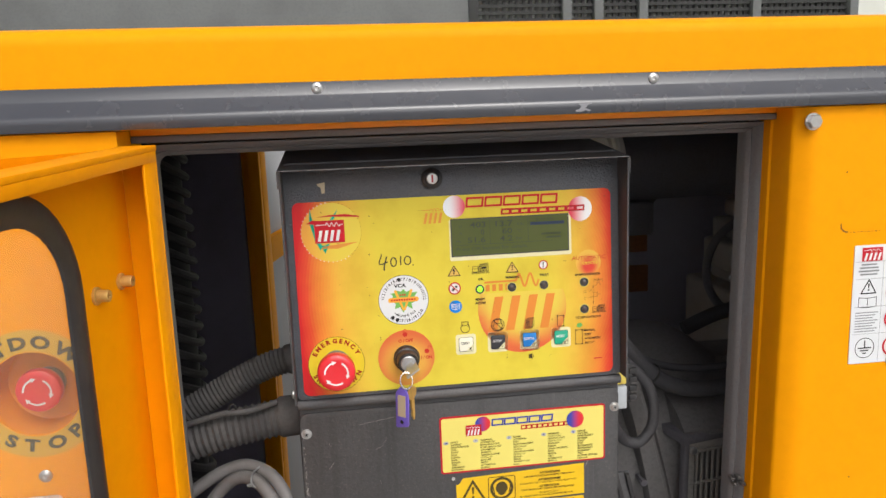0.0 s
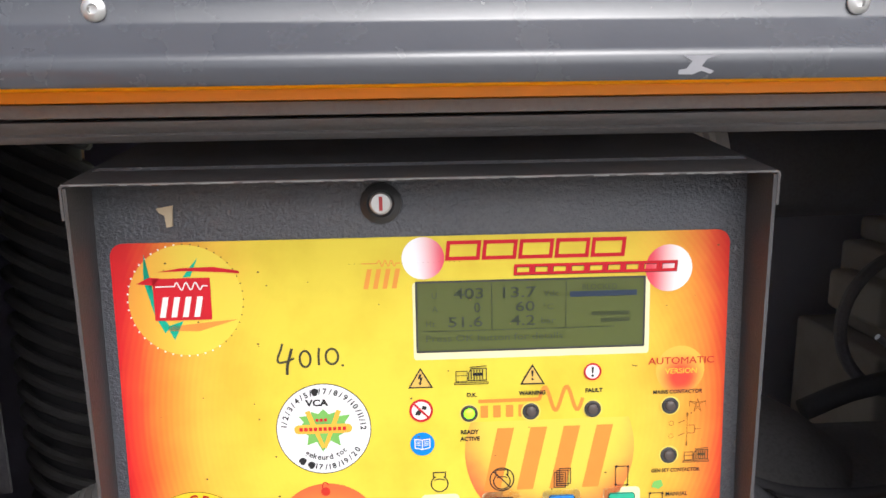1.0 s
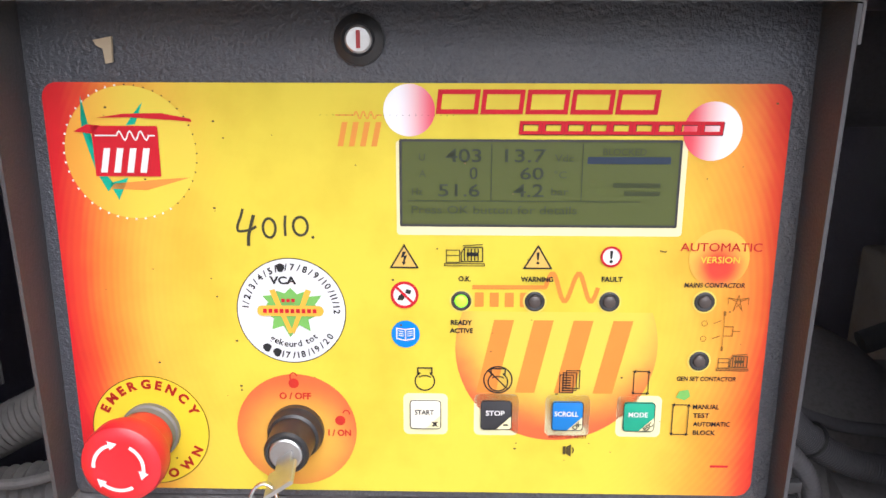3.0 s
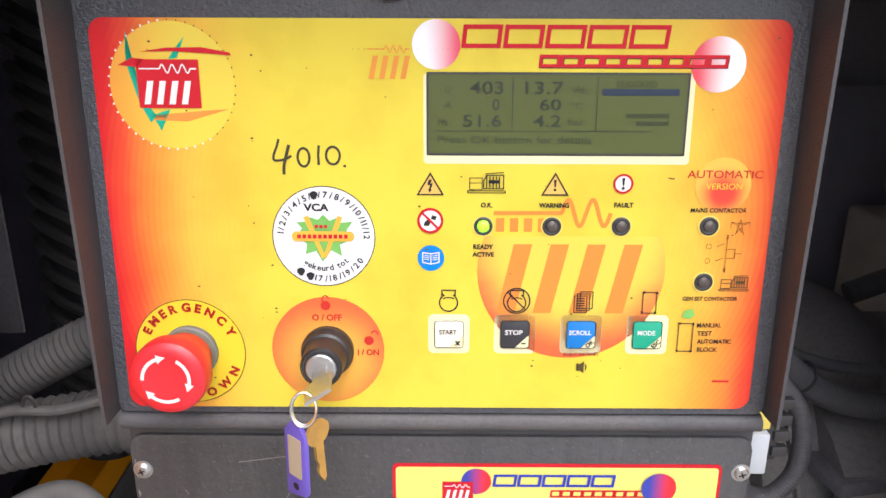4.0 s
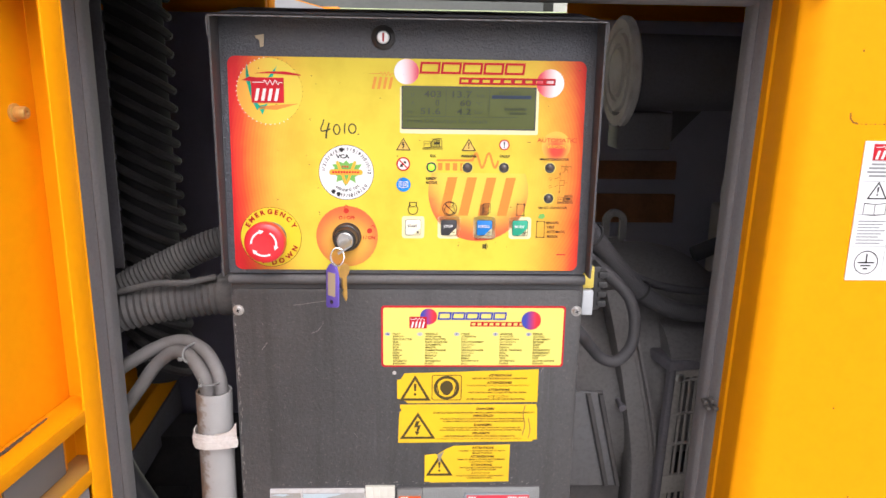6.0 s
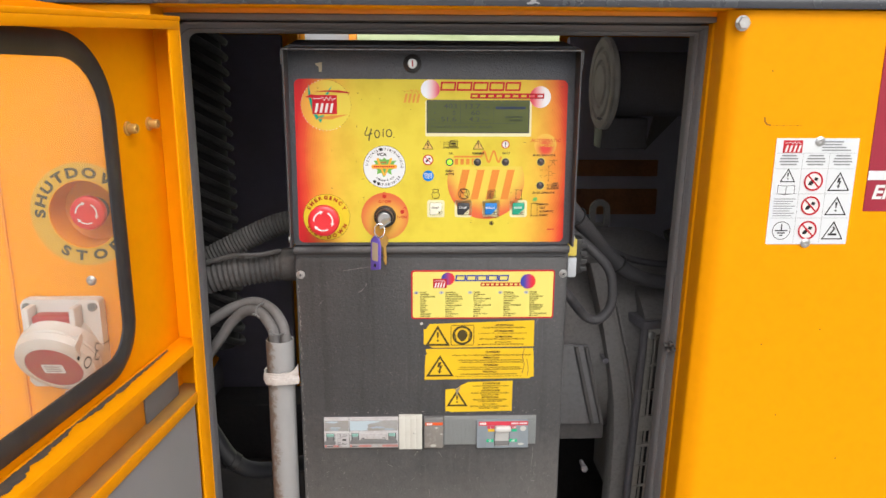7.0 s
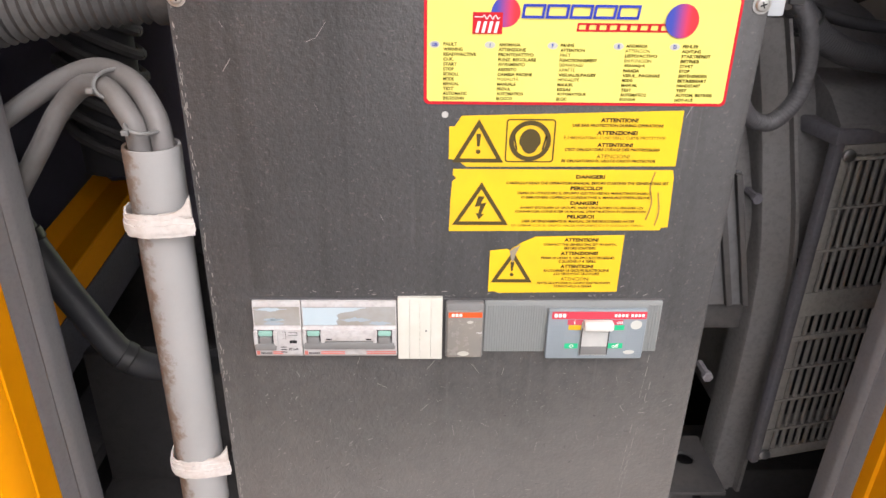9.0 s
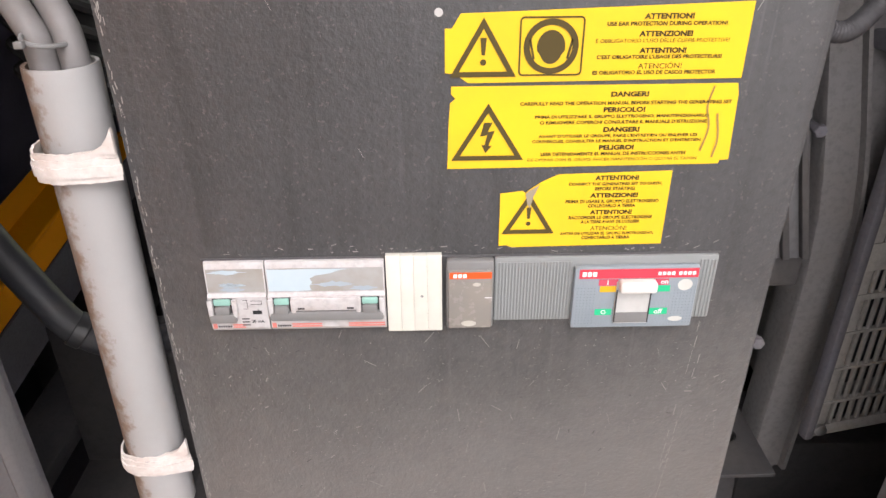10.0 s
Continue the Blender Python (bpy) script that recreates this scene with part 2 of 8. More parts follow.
def dust_and_reflection(m, colour, z_full, z_none, most):
    """Grey thrown-up dust plus painted ground reflection, thick low, ragged towards the top."""
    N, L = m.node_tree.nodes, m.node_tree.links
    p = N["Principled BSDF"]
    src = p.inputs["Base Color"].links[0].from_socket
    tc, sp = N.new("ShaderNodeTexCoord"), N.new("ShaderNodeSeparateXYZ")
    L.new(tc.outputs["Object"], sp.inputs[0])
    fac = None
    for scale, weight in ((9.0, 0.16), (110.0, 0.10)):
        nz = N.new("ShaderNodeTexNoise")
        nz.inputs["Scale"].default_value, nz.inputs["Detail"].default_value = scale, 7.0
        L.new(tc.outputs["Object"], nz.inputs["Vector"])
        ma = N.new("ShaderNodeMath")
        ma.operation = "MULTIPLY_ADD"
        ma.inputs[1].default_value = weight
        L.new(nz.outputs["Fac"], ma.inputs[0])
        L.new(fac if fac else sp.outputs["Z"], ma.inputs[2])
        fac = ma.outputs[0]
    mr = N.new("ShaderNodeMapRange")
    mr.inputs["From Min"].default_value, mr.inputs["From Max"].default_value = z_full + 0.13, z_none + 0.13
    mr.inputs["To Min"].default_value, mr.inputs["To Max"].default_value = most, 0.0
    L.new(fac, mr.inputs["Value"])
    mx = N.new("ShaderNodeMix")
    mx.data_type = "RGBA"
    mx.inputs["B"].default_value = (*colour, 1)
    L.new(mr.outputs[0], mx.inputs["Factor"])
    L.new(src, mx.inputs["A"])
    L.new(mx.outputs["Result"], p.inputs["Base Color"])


# the paler lower cover holds real dust and a ground reflection put into the colour
dust_and_reflection(cover_coat, (0.153, 0.146, 0.140), 0.72, 0.93, 0.85)
powder_dirty = material("dusty_black_sheet", (0.070, 0.069, 0.075), 0.6, amount=0.7, stain=(0.115, 0.108, 0.105), size=9, grain=0.3, gsize=400, bump=0.4, bsize=500, scuff=(0.26, 0.24, 0.22), scuffs=0.4)
rubber = material("grey_rubber_seal", (0.152, 0.147, 0.153), 0.72, amount=0.6, stain=(0.155, 0.148, 0.142), size=18, grain=0.2, bump=0.3, bsize=300)
rubber_dark = material("black_rubber", (0.024, 0.025, 0.030), 0.45, amount=0.5, stain=(0.06, 0.058, 0.055), size=22, bump=0.2, bsize=250)
shaded_orange = material("shaded_orange_paint", (0.42, 0.19, 0.08), 0.8, amount=0.8, stain=(0.14, 0.08, 0.05), size=9, grain=0.3, gsize=120)
rail_plastic = material("dark_rail", (0.034, 0.037, 0.048), 0.25, amount=0.5, stain=(0.052, 0.055, 0.064), size=9, bump=0.10, bsize=200, spec=0.7, coat=0.40, scuff=(0.2, 0.2, 0.2), scuffs=0.12)
hose_grey = material("dusty_grey_hose", (0.060, 0.058, 0.059), 0.75, amount=0.8, stain=(0.115, 0.105, 0.098), size=20, grain=0.3, gsize=200, bump=0.3, bsize=300)
hose_black = material("black_conduit", (0.066, 0.065, 0.073), 0.6, amount=0.5, stain=(0.06, 0.056, 0.053), size=25, grain=0.2, bump=0.2)
cable_grey = material("grey_cable_sheath", (0.165, 0.158, 0.158), 0.6, amount=0.8, stain=(0.105, 0.095, 0.085), size=26, bump=0.15)
white_plastic = material("white_plastic", (0.60, 0.59, 0.57), 0.4, amount=0.6, stain=(0.46, 0.41, 0.36), size=25, scuff=(0.35, 0.32, 0.28), scuffs=0.3)
cream = material("cream_blank_plate", (0.56, 0.55, 0.50), 0.45, amount=0.5, stain=(0.48, 0.46, 0.40), size=40)
# one foam in two tones: shade painted into the first, glare into the second
foam_shaded = material("shaded_acoustic_foam", (0.20, 0.19, 0.25), 0.95, amount=0.6, stain=(0.16, 0.15, 0.19), size=14, bump=0.9, bsize=220)
foam = material("glare_lifted_foam", (0.50, 0.49, 0.56), 0.95, amount=0.6, stain=(0.44, 0.42, 0.48), size=14, bump=0.9, bsize=220)
iron = material("dusty_black_iron", (0.135, 0.13, 0.148), 0.62, amount=0.75, stain=(0.125, 0.113, 0.105), size=10, grain=0.3, gsize=240, bump=0.35, bsize=260)
iron_grey = material("dusty_grey_casting", (0.185, 0.178, 0.180), 0.7, amount=0.8, stain=(0.18, 0.165, 0.155), size=9, grain=0.35, gsize=200, bump=0.4, bsize=240)
steel = material("zinc_steel", (0.55, 0.55, 0.55), 0.32, 0.9, amount=0.5, stain=(0.36, 0.34, 0.31), size=60)
chrome = material("polished_metal", (0.72, 0.72, 0.72), 0.16, 1.0, amount=0.3, stain=(0.5, 0.5, 0.5), size=80)
brass = material("yellow_zinc", (0.62, 0.38, 0.11), 0.4, 0.45, amount=0.5, stain=(0.35, 0.22, 0.08), size=80)
red_cap = material("red_button_plastic", (0.66, 0.02, 0.03), 0.34, amount=0.4, stain=(0.62, 0.025, 0.03), size=30, coat=0.1)
red_dull = material("weathered_red_plastic", (0.34, 0.02, 0.03), 0.5, amount=0.6, stain=(0.36, 0.08, 0.06), size=45)
black_plastic = material("black_plastic", (0.022, 0.022, 0.024), 0.38, amount=0.4, stain=(0.05, 0.048, 0.045), size=40)
dark_grey_plastic = material("grey_plastic", (0.17, 0.17, 0.17), 0.5, amount=0.5, stain=(0.12, 0.115, 0.11), size=30)
device_grey = material("breaker_grey", (0.205, 0.215, 0.215), 0.45, amount=0.4, stain=(0.22, 0.23, 0.24), size=40)
device_brown = material("smoked_cover", (0.20, 0.185, 0.17), 0.25, amount=0.5, stain=(0.27, 0.24, 0.2), size=50)
purple = material("purple_tag", (0.13, 0.09, 0.45), 0.4, amount=0.3, stain=(0.1, 0.07, 0.33), size=80)
tag_paper = material("faded_tag_paper", (0.40, 0.33, 0.23), 0.7, amount=0.6, stain=(0.4, 0.31, 0.2), size=120)
sticker_yellow = material("warning_sticker_yellow", (0.74, 0.475, 0.006), 0.42, amount=0.6, stain=(0.64, 0.385, 0.012), size=22, scuff=(0.45, 0.30, 0.05), scuffs=0.25)
sticker_pale = material("pale_yellow_sticker", (0.72, 0.63, 0.15), 0.45, amount=0.5, stain=(0.66, 0.56, 0.13), size=18)


def rusted_pipe(name, colour, rust, x_rust, x_clean):
    """Grey plastic with a ragged rust-brown splash along one side."""
    m = material(name, colour, 0.42, amount=0.7, stain=tuple(c * 0.8 for c in colour), size=14, bump=0.15, bsize=200)
    N, L = m.node_tree.nodes, m.node_tree.links
    p = N["Principled BSDF"]
    src = p.inputs["Base Color"].links[0].from_socket
    tc = N.new("ShaderNodeTexCoord")
    sp = N.new("ShaderNodeSeparateXYZ")
    L.new(tc.outputs["Object"], sp.inputs[0])
    nz = N.new("ShaderNodeTexNoise")
    nz.inputs["Scale"].default_value, nz.inputs["Detail"].default_value, nz.inputs["Roughness"].default_value = 90.0, 8.0, 0.7
    L.new(tc.outputs["Object"], nz.inputs["Vector"])
    ma = N.new("ShaderNodeMath")
    ma.operation = "MULTIPLY_ADD"
    ma.inputs[1].default_value = 0.050
    L.new(nz.outputs["Fac"], ma.inputs[0])
    L.new(sp.outputs["X"], ma.inputs[2])
    mr = N.new("ShaderNodeMapRange")
    mr.inputs["From Min"].default_value, mr.inputs["From Max"].default_value = x_rust + 0.025, x_clean + 0.025
    mr.inputs["To Min"].default_value, mr.inputs["To Max"].default_value = 0.9, 0.0
    L.new(ma.outputs[0], mr.inputs["Value"])
    mx = N.new("ShaderNodeMix")
    mx.data_type = "RGBA"
    mx.inputs["B"].default_value = (*rust, 1)
    L.new(mr.outputs[0], mx.inputs["Factor"])
    L.new(src, mx.inputs["A"])
    L.new(mx.outputs["Result"], p.inputs["Base Color"])
    return m


pvc_rusted = rusted_pipe("grey_pvc_pipe", (0.305, 0.302, 0.302), (0.16, 0.11, 0.08), -0.0730, -0.0645)
tape_white = material("painted_tape", (0.56, 0.53, 0.51), 0.55, amount=0.7, stain=(0.42, 0.34, 0.30), size=70, grain=0.2, gsize=260, bump=0.4, bsize=200, scuff=(0.2, 0.16, 0.14), scuffs=0.5)
dark_plate = material("dark_floor_plate", (0.045, 0.043, 0.045), 0.7, amount=0.8, stain=(0.075, 0.068, 0.062), size=12, grain=0.3, gsize=150, bump=0.4)
beige_cast = material("dusty_engine_casting", (0.26, 0.245, 0.22), 0.8, amount=0.7, stain=(0.18, 0.165, 0.15), size=14, bump=0.4, bsize=200)
duct_black = material("black_duct", (0.030, 0.029, 0.034), 0.8, amount=0.6, stain=(0.032, 0.03, 0.03), size=12)
duct_rib = material("dusty_black_duct_rib", (0.070, 0.067, 0.068), 0.75, amount=0.7, stain=(0.025, 0.024, 0.024), size=18, bump=0.3)
grille_cast = material("dusty_cast_grille", (0.30, 0.285, 0.265), 0.7, amount=0.8, stain=(0.36, 0.33, 0.29), size=14, grain=0.3, gsize=200, bump=0.4)
k_ink, w_ink, r_ink, b_ink = ink("black_ink", (0.022, 0.022, 0.024)), ink("white_ink", (0.70, 0.70, 0.69)), ink("red_ink", (0.50, 0.014, 0.025)), ink("blue_ink", (0.03, 0.05, 0.36))
brown_ink = ink("brown_ink", (0.075, 0.055, 0.02))
g_ink, sky_ink, teal_ink = ink("green_ink", (0.17, 0.42, 0.10)), ink("bright_blue_ink", (0.004, 0.19, 0.62)), ink("teal_ink", (0.01, 0.36, 0.24))
pale_ink, amber_ink, faint_ink = ink("cream_ink", (0.70, 0.66, 0.40)), ink("amber_ink", (0.66, 0.42, 0.10)), ink("faded_orange_ink", (0.66, 0.26, 0.05))
y_ink = ink("yellow_ink", (0.66, 0.53, 0.05))
lcd_ink = ink("display_segment", (0.033, 0.043, 0.026))
lcd_faint = ink("faint_display_segment", (0.043, 0.054, 0.024))
lcd_blue = ink("display_bar", (0.028, 0.042, 0.070))
lcd_glass = material("olive_display", (0.075, 0.092, 0.022), 0.22, amount=0.4, stain=(0.062, 0.076, 0.022), size=9)
maroon = material("maroon_sign", (0.30, 0.014, 0.035), 0.4, amount=0.3, stain=(0.28, 0.02, 0.04), size=8)
sign_white = material("white_sign", (0.66, 0.68, 0.70), 0.4, amount=0.3, stain=(0.7, 0.72, 0.72), size=15)


def panel_print():
    """Front label: yellow running through orange to red at the ends, as printed."""
    m = bpy.data.materials.new("printed_front_label")
    m.use_nodes = True
    N, L = m.node_tree.nodes, m.node_tree.links
    p = N["Principled BSDF"]
    p.inputs["Roughness"].default_value, p.inputs["Specular IOR Level"].default_value = 0.42, 0.25
    tc = N.new("ShaderNodeTexCoord")
    sp = N.new("ShaderNodeSeparateXYZ")
    L.new(tc.outputs["Object"], sp.inputs[0])

    def mth(op, a, b=None):
        n = N.new("ShaderNodeMath")
        n.operation = op
        for i, v in enumerate((a, b)):
            if v is None:
                continue
            if isinstance(v, (int, float)):
                n.inputs[i].default_value = v
            else:
                L.new(v, n.inputs[i])
        return n.outputs[0]

    u = mth("ADD", sp.outputs["X"], -0.005)
    au, aw = mth("DIVIDE", mth("ABSOLUTE", u), 0.182), mth("DIVIDE", mth("ABSOLUTE", sp.outputs["Z"]), 0.107)
    f = mth("ADD", mth("MULTIPLY", mth("POWER", au, 4.2), 0.95), mth("MULTIPLY", mth("MULTIPLY", mth("POWER", au, 6.0), mth("POWER", aw, 2.0)), 0.30))
    nz = N.new("ShaderNodeTexNoise")
    nz.inputs["Scale"].default_value, nz.inputs["Detail"].default_value = 26.0, 5.0
    L.new(tc.outputs["Object"], nz.inputs["Vector"])
    f = mth("ADD", f, mth("MULTIPLY", mth("SUBTRACT", nz.outputs["Fac"], 0.5), 0.16))
    # faint printed rings towards the ends
    ru, rz = mth("ADD", sp.outputs["X"], -0.03), mth("ADD", sp.outputs["Z"], 0.0)
    rr = mth("SQRT", mth("ADD", mth("MULTIPLY", ru, ru), mth("MULTIPLY", rz, rz)))
    f = mth("ADD", f, mth("MULTIPLY", mth("MULTIPLY", mth("SINE", mth("MULTIPLY", rr, 1900.0)), mth("POWER", au, 2.0)), 0.020))
    r = N.new("ShaderNodeValToRGB")
    e = r.color_ramp.elements
    e[0].position, e[0].color = 0.04, (0.64, 0.525, 0.050, 1)
    e[1].position, e[1].color = 0.95, (0.56, 0.016, 0.02, 1)
    for pos, c in ((0.26, (0.69, 0.42, 0.05, 1)), (0.50, (0.70, 0.24, 0.035, 1)), (0.74, (0.64, 0.065, 0.025, 1))):
        x = e.new(pos)
        x.color = c
    L.new(f, r.inputs[0])
    n2 = N.new("ShaderNodeTexNoise")
    n2.inputs["Scale"].default_value, n2.inputs["Detail"].default_value = 24.0, 8.0
    L.new(tc.outputs["Object"], n2.inputs["Vector"])
    mr = N.new("ShaderNodeMapRange")
    mr.inputs["From Min"].default_value, mr.inputs["From Max"].default_value, mr.inputs["To Max"].default_value = 0.46, 0.68, 0.75
    L.new(n2.outputs["Fac"], mr.inputs["Value"])
    mx = N.new("ShaderNodeMix")
    mx.data_type, mx.blend_type = "RGBA", "MULTIPLY"
    mx.inputs["B"].default_value = (0.84, 0.79, 0.66, 1)
    L.new(mr.outputs[0], mx.inputs["Factor"])
    L.new(r.outputs[0], mx.inputs["A"])
    L.new(mx.outputs["Result"], p.inputs["Base Color"])
    return m


label_print = panel_print()


def glassy(name, colour, rough, alpha):
    """Thin hazed plastic pane: mostly clear, with a little milky body and gloss."""
    m = bpy.data.materials.new(name)
    m.use_nodes = True
    N, L = m.node_tree.nodes, m.node_tree.links
    p = N["Principled BSDF"]
    p.inputs["Base Color"].default_value, p.inputs["Roughness"].default_value = (*colour, 1), rough
    t = N.new("ShaderNodeBsdfTransparent")
    mx = N.new("ShaderNodeMixShader")
    nz = N.new("ShaderNodeTexNoise")
    nz.inputs["Scale"].default_value = 9.0
    mr = N.new("ShaderNodeMapRange")
    mr.inputs["To Min"].default_value, mr.inputs["To Max"].default_value = alpha * 0.7, alpha * 1.3
    tc = N.new("ShaderNodeTexCoord")
    L.new(tc.outputs["Object"], nz.inputs["Vector"])
    L.new(nz.outputs["Fac"], mr.inputs["Value"])
    L.new(mr.outputs[0], mx.inputs[0])
    L.new(t.outputs[0], mx.inputs[1])
    L.new(p.outputs[0], mx.inputs[2])
    L.new(mx.outputs[0], N["Material Output"].inputs["Surface"])
    return m


hazy_pane = glassy("hazed_acrylic", (0.66, 0.62, 0.52), 0.11, 0.11)


def lens_glow(name, colour, strength):
    m = bpy.data.materials.new(name)
    m.use_nodes = True
    p = m.node_tree.nodes["Principled BSDF"]
    p.inputs["Base Color"].default_value = (*colour, 1)
    p.inputs["Emission Color"].default_value, p.inputs["Emission Strength"].default_value = (*colour, 1), strength
    p.inputs["Roughness"].default_value = 0.2
    return m


green_led = lens_glow("lit_green_led", (0.25, 0.9, 0.02), 1.1)
led_off = material("unlit_led", (0.07, 0.055, 0.05), 0.18)


def ball_print(name, ca, cb, dx, size):
    m = bpy.data.materials.new(name)
    m.use_nodes = True
    N, L = m.node_tree.nodes, m.node_tree.links
    p = N["Principled BSDF"]
    p.inputs["Roughness"].default_value = 0.42
    tc = N.new("ShaderNodeTexCoord")
    sp = N.new("ShaderNodeSeparateXYZ")
    L.new(tc.outputs["Object"], sp.inputs[0])
    mr = N.new("ShaderNodeMapRange")
    mr.interpolation_type = "SMOOTHSTEP"
    mr.inputs["From Min"].default_value, mr.inputs["From Max"].default_value = dx - size, dx + size
    L.new(sp.outputs["X"], mr.inputs["Value"])
    mx = N.new("ShaderNodeMix")
    mx.data_type = "RGBA"
    mx.inputs["A"].default_value, mx.inputs["B"].default_value = (*ca, 1), (*cb, 1)
    L.new(mr.outputs[0], mx.inputs["Factor"])
    L.new(mx.outputs["Result"], p.inputs["Base Color"])
    return m


def radial_print(name, cx, cz, r0, r1, ca, cb):
    """Printed colour that runs from ca inside r0 to cb outside r1."""
    m = bpy.data.materials.new(name)
    m.use_nodes = True
    N, L = m.node_tree.nodes, m.node_tree.links
    p = N["Principled BSDF"]
    p.inputs["Roughness"].default_value = 0.42
    tc = N.new("ShaderNodeTexCoord")
    mp = N.new("ShaderNodeMapping")
    mp.inputs["Location"].default_value = (-cx, 0, -cz)
    mp.inputs["Scale"].default_value = (1, 0, 1)
    L.new(tc.outputs["Object"], mp.inputs["Vector"])
    ln = N.new("ShaderNodeVectorMath")
    ln.operation = "LENGTH"
    L.new(mp.outputs[0], ln.inputs[0])
    nz = N.new("ShaderNodeTexNoise")
    nz.inputs["Scale"].default_value, nz.inputs["Detail"].default_value = 60.0, 5.0
    L.new(tc.outputs["Object"], nz.inputs["Vector"])
    ma = N.new("ShaderNodeMath")
    ma.operation = "MULTIPLY_ADD"
    ma.inputs[1].default_value = (r1 - r0) * 0.35
    L.new(nz.outputs["Fac"], ma.inputs[0])
    L.new(ln.outputs["Value"], ma.inputs[2])
    mr = N.new("ShaderNodeMapRange")
    mr.interpolation_type = "SMOOTHSTEP"
    mr.inputs["From Min"].default_value, mr.inputs["From Max"].default_value = r0 + (r1 - r0) * 0.17, r1 + (r1 - r0) * 0.17
    L.new(ma.outputs[0], mr.inputs["Value"])
    mx = N.new("ShaderNodeMix")
    mx.data_type = "RGBA"
    mx.inputs["A"].default_value, mx.inputs["B"].default_value = (*ca, 1), (*cb, 1)
    L.new(mr.outputs[0], mx.inputs["Factor"])
    L.new(mx.outputs["Result"], p.inputs["Base Color"])
    return m

# ---- ground and distance ----
def ground_sheet():
    bm = B()
    ys = [-300, -60, -12, -4, 0, 2, 3, 4.5, 6, 8, 10, 12, 14, 20, 60, 400]
    xs = [-400, -60, -12, -5, -2, 0, 2, 5, 12, 60, 400]
    def height(y):
        t = min(1, max(0, (y - 3) / 9))
        return 2.3 * t * t * (3 - 2 * t)
    g = [[bm.verts.new((x, y, height(y))) for x in xs] for y in ys]
    for a, b in zip(g, g[1:]):
        for k in range(len(xs) - 1):
            bm.faces.new((a[k], a[k + 1], b[k + 1], b[k]))
    m = bpy.data.materials.new("paving_and_grass")
    m.use_nodes = True
    N, L = m.node_tree.nodes, m.node_tree.links
    p = N["Principled BSDF"]
    p.inputs["Roughness"].default_value = 0.9
    tc = N.new("ShaderNodeTexCoord")
    sp = N.new("ShaderNodeSeparateXYZ")
    L.new(tc.outputs["Object"], sp.inputs[0])
    nz = N.new("ShaderNodeTexNoise")
    nz.inputs["Scale"].default_value, nz.inputs["Detail"].default_value = 2.2, 8.0
    L.new(tc.outputs["Object"], nz.inputs["Vector"])
    ad = N.new("ShaderNodeMath")
    ad.operation = "ADD"
    L.new(sp.outputs["Y"], ad.inputs[0])
    L.new(nz.outputs["Fac"], ad.inputs[1])
    st = N.new("ShaderNodeMapRange")
    st.inputs["From Min"].default_value, st.inputs["From Max"].default_value = 5.6, 6.0
    L.new(ad.outputs[0], st.inputs["Value"])
    r1, r2 = N.new("ShaderNodeValToRGB"), N.new("ShaderNodeValToRGB")
    r1.color_ramp.elements[0].color, r1.color_ramp.elements[1].color = (0.30, 0.29, 0.27, 1), (0.48, 0.47, 0.44, 1)
    r2.color_ramp.elements[0].color, r2.color_ramp.elements[1].color = (0.26, 0.33, 0.14, 1), (0.52, 0.58, 0.36, 1)
    for r in (r1, r2):
        L.new(nz.outputs["Fac"], r.inputs[0])
    mx = N.new("ShaderNodeMix")
    mx.data_type = "RGBA"
    L.new(st.outputs[0], mx.inputs["Factor"])
    L.new(r1.outputs[0], mx.inputs["A"])
    L.new(r2.outputs[0], mx.inputs["B"])
    L.new(mx.outputs["Result"], p.inputs["Base Color"])
    return tagged(part("ground", bm, m), "grey paved yard rising to a green grass bank", "ground", kind="structure")


ground_sheet()

concrete = material("weathered_grey_cladding", (0.125, 0.128, 0.135), 0.7, amount=0.7, stain=(0.09, 0.09, 0.095), size=1.2, grain=0.2, gsize=20, bump=0.2, bsize=30)
mesh_black = material("black_lattice", (0.012, 0.012, 0.013), 0.6)
pale_wall = material("pale_inner_wall", (0.55, 0.55, 0.53), 0.8, amount=0.4, stain=(0.45, 0.45, 0.43), size=2)


def grey_container():
    """Grey plant container with black lattice vents, far behind on the bank."""
    c = thing("plant_container", (3, 15.5, 2.3), "grey steel container with black lattice vents on the bank", "container")
    bm = B()
    add_box(bm, -9.0, 2.55, 14.0, 17.0, 2.25, 4.9, 0.03)
    part("body", bm, concrete, c)
    bm = B()
    add_box(bm, 2.55, 13.0, 14.25, 17.0, 2.25, 4.9, 0.03)
    part("vent_wall", bm, pale_wall, c)
    for x in (2.60, 4.42, 5.05, 5.95, 8.3, 10.4):
        bm = B()
        add_box(bm, x - 0.09, x + 0.09, 13.98, 14.24, 2.25, 4.9, 0.01)
        part("post", bm, concrete if x > 4.3 else mesh_black, c)
    for x0, x1 in ((2.70, 4.32), (4.52, 4.95), (5.15, 5.85), (6.05, 8.2), (8.4, 10.3)):
        bm = B()
        n = int((x1 - x0) / 0.13)
        for i in range(n + 1):
            add_box(bm, x0 + i * 0.13 - 0.03, x0 + i * 0.13 + 0.03, 14.12, 14.18, 3.0, 4.6)
        for i in range(13):
            add_box(bm, x0, x1, 14.08, 14.12, 3.0 + i * 0.13 - 0.03, 3.0 + i * 0.13 + 0.03)
        part("lattice", bm, mesh_black, c)


grey_container()

# ---- the generator's canopy ----
FY, BY = 0.770, 1.730           # front and back skins
XL, XR = -1.15, 1.35            # ends
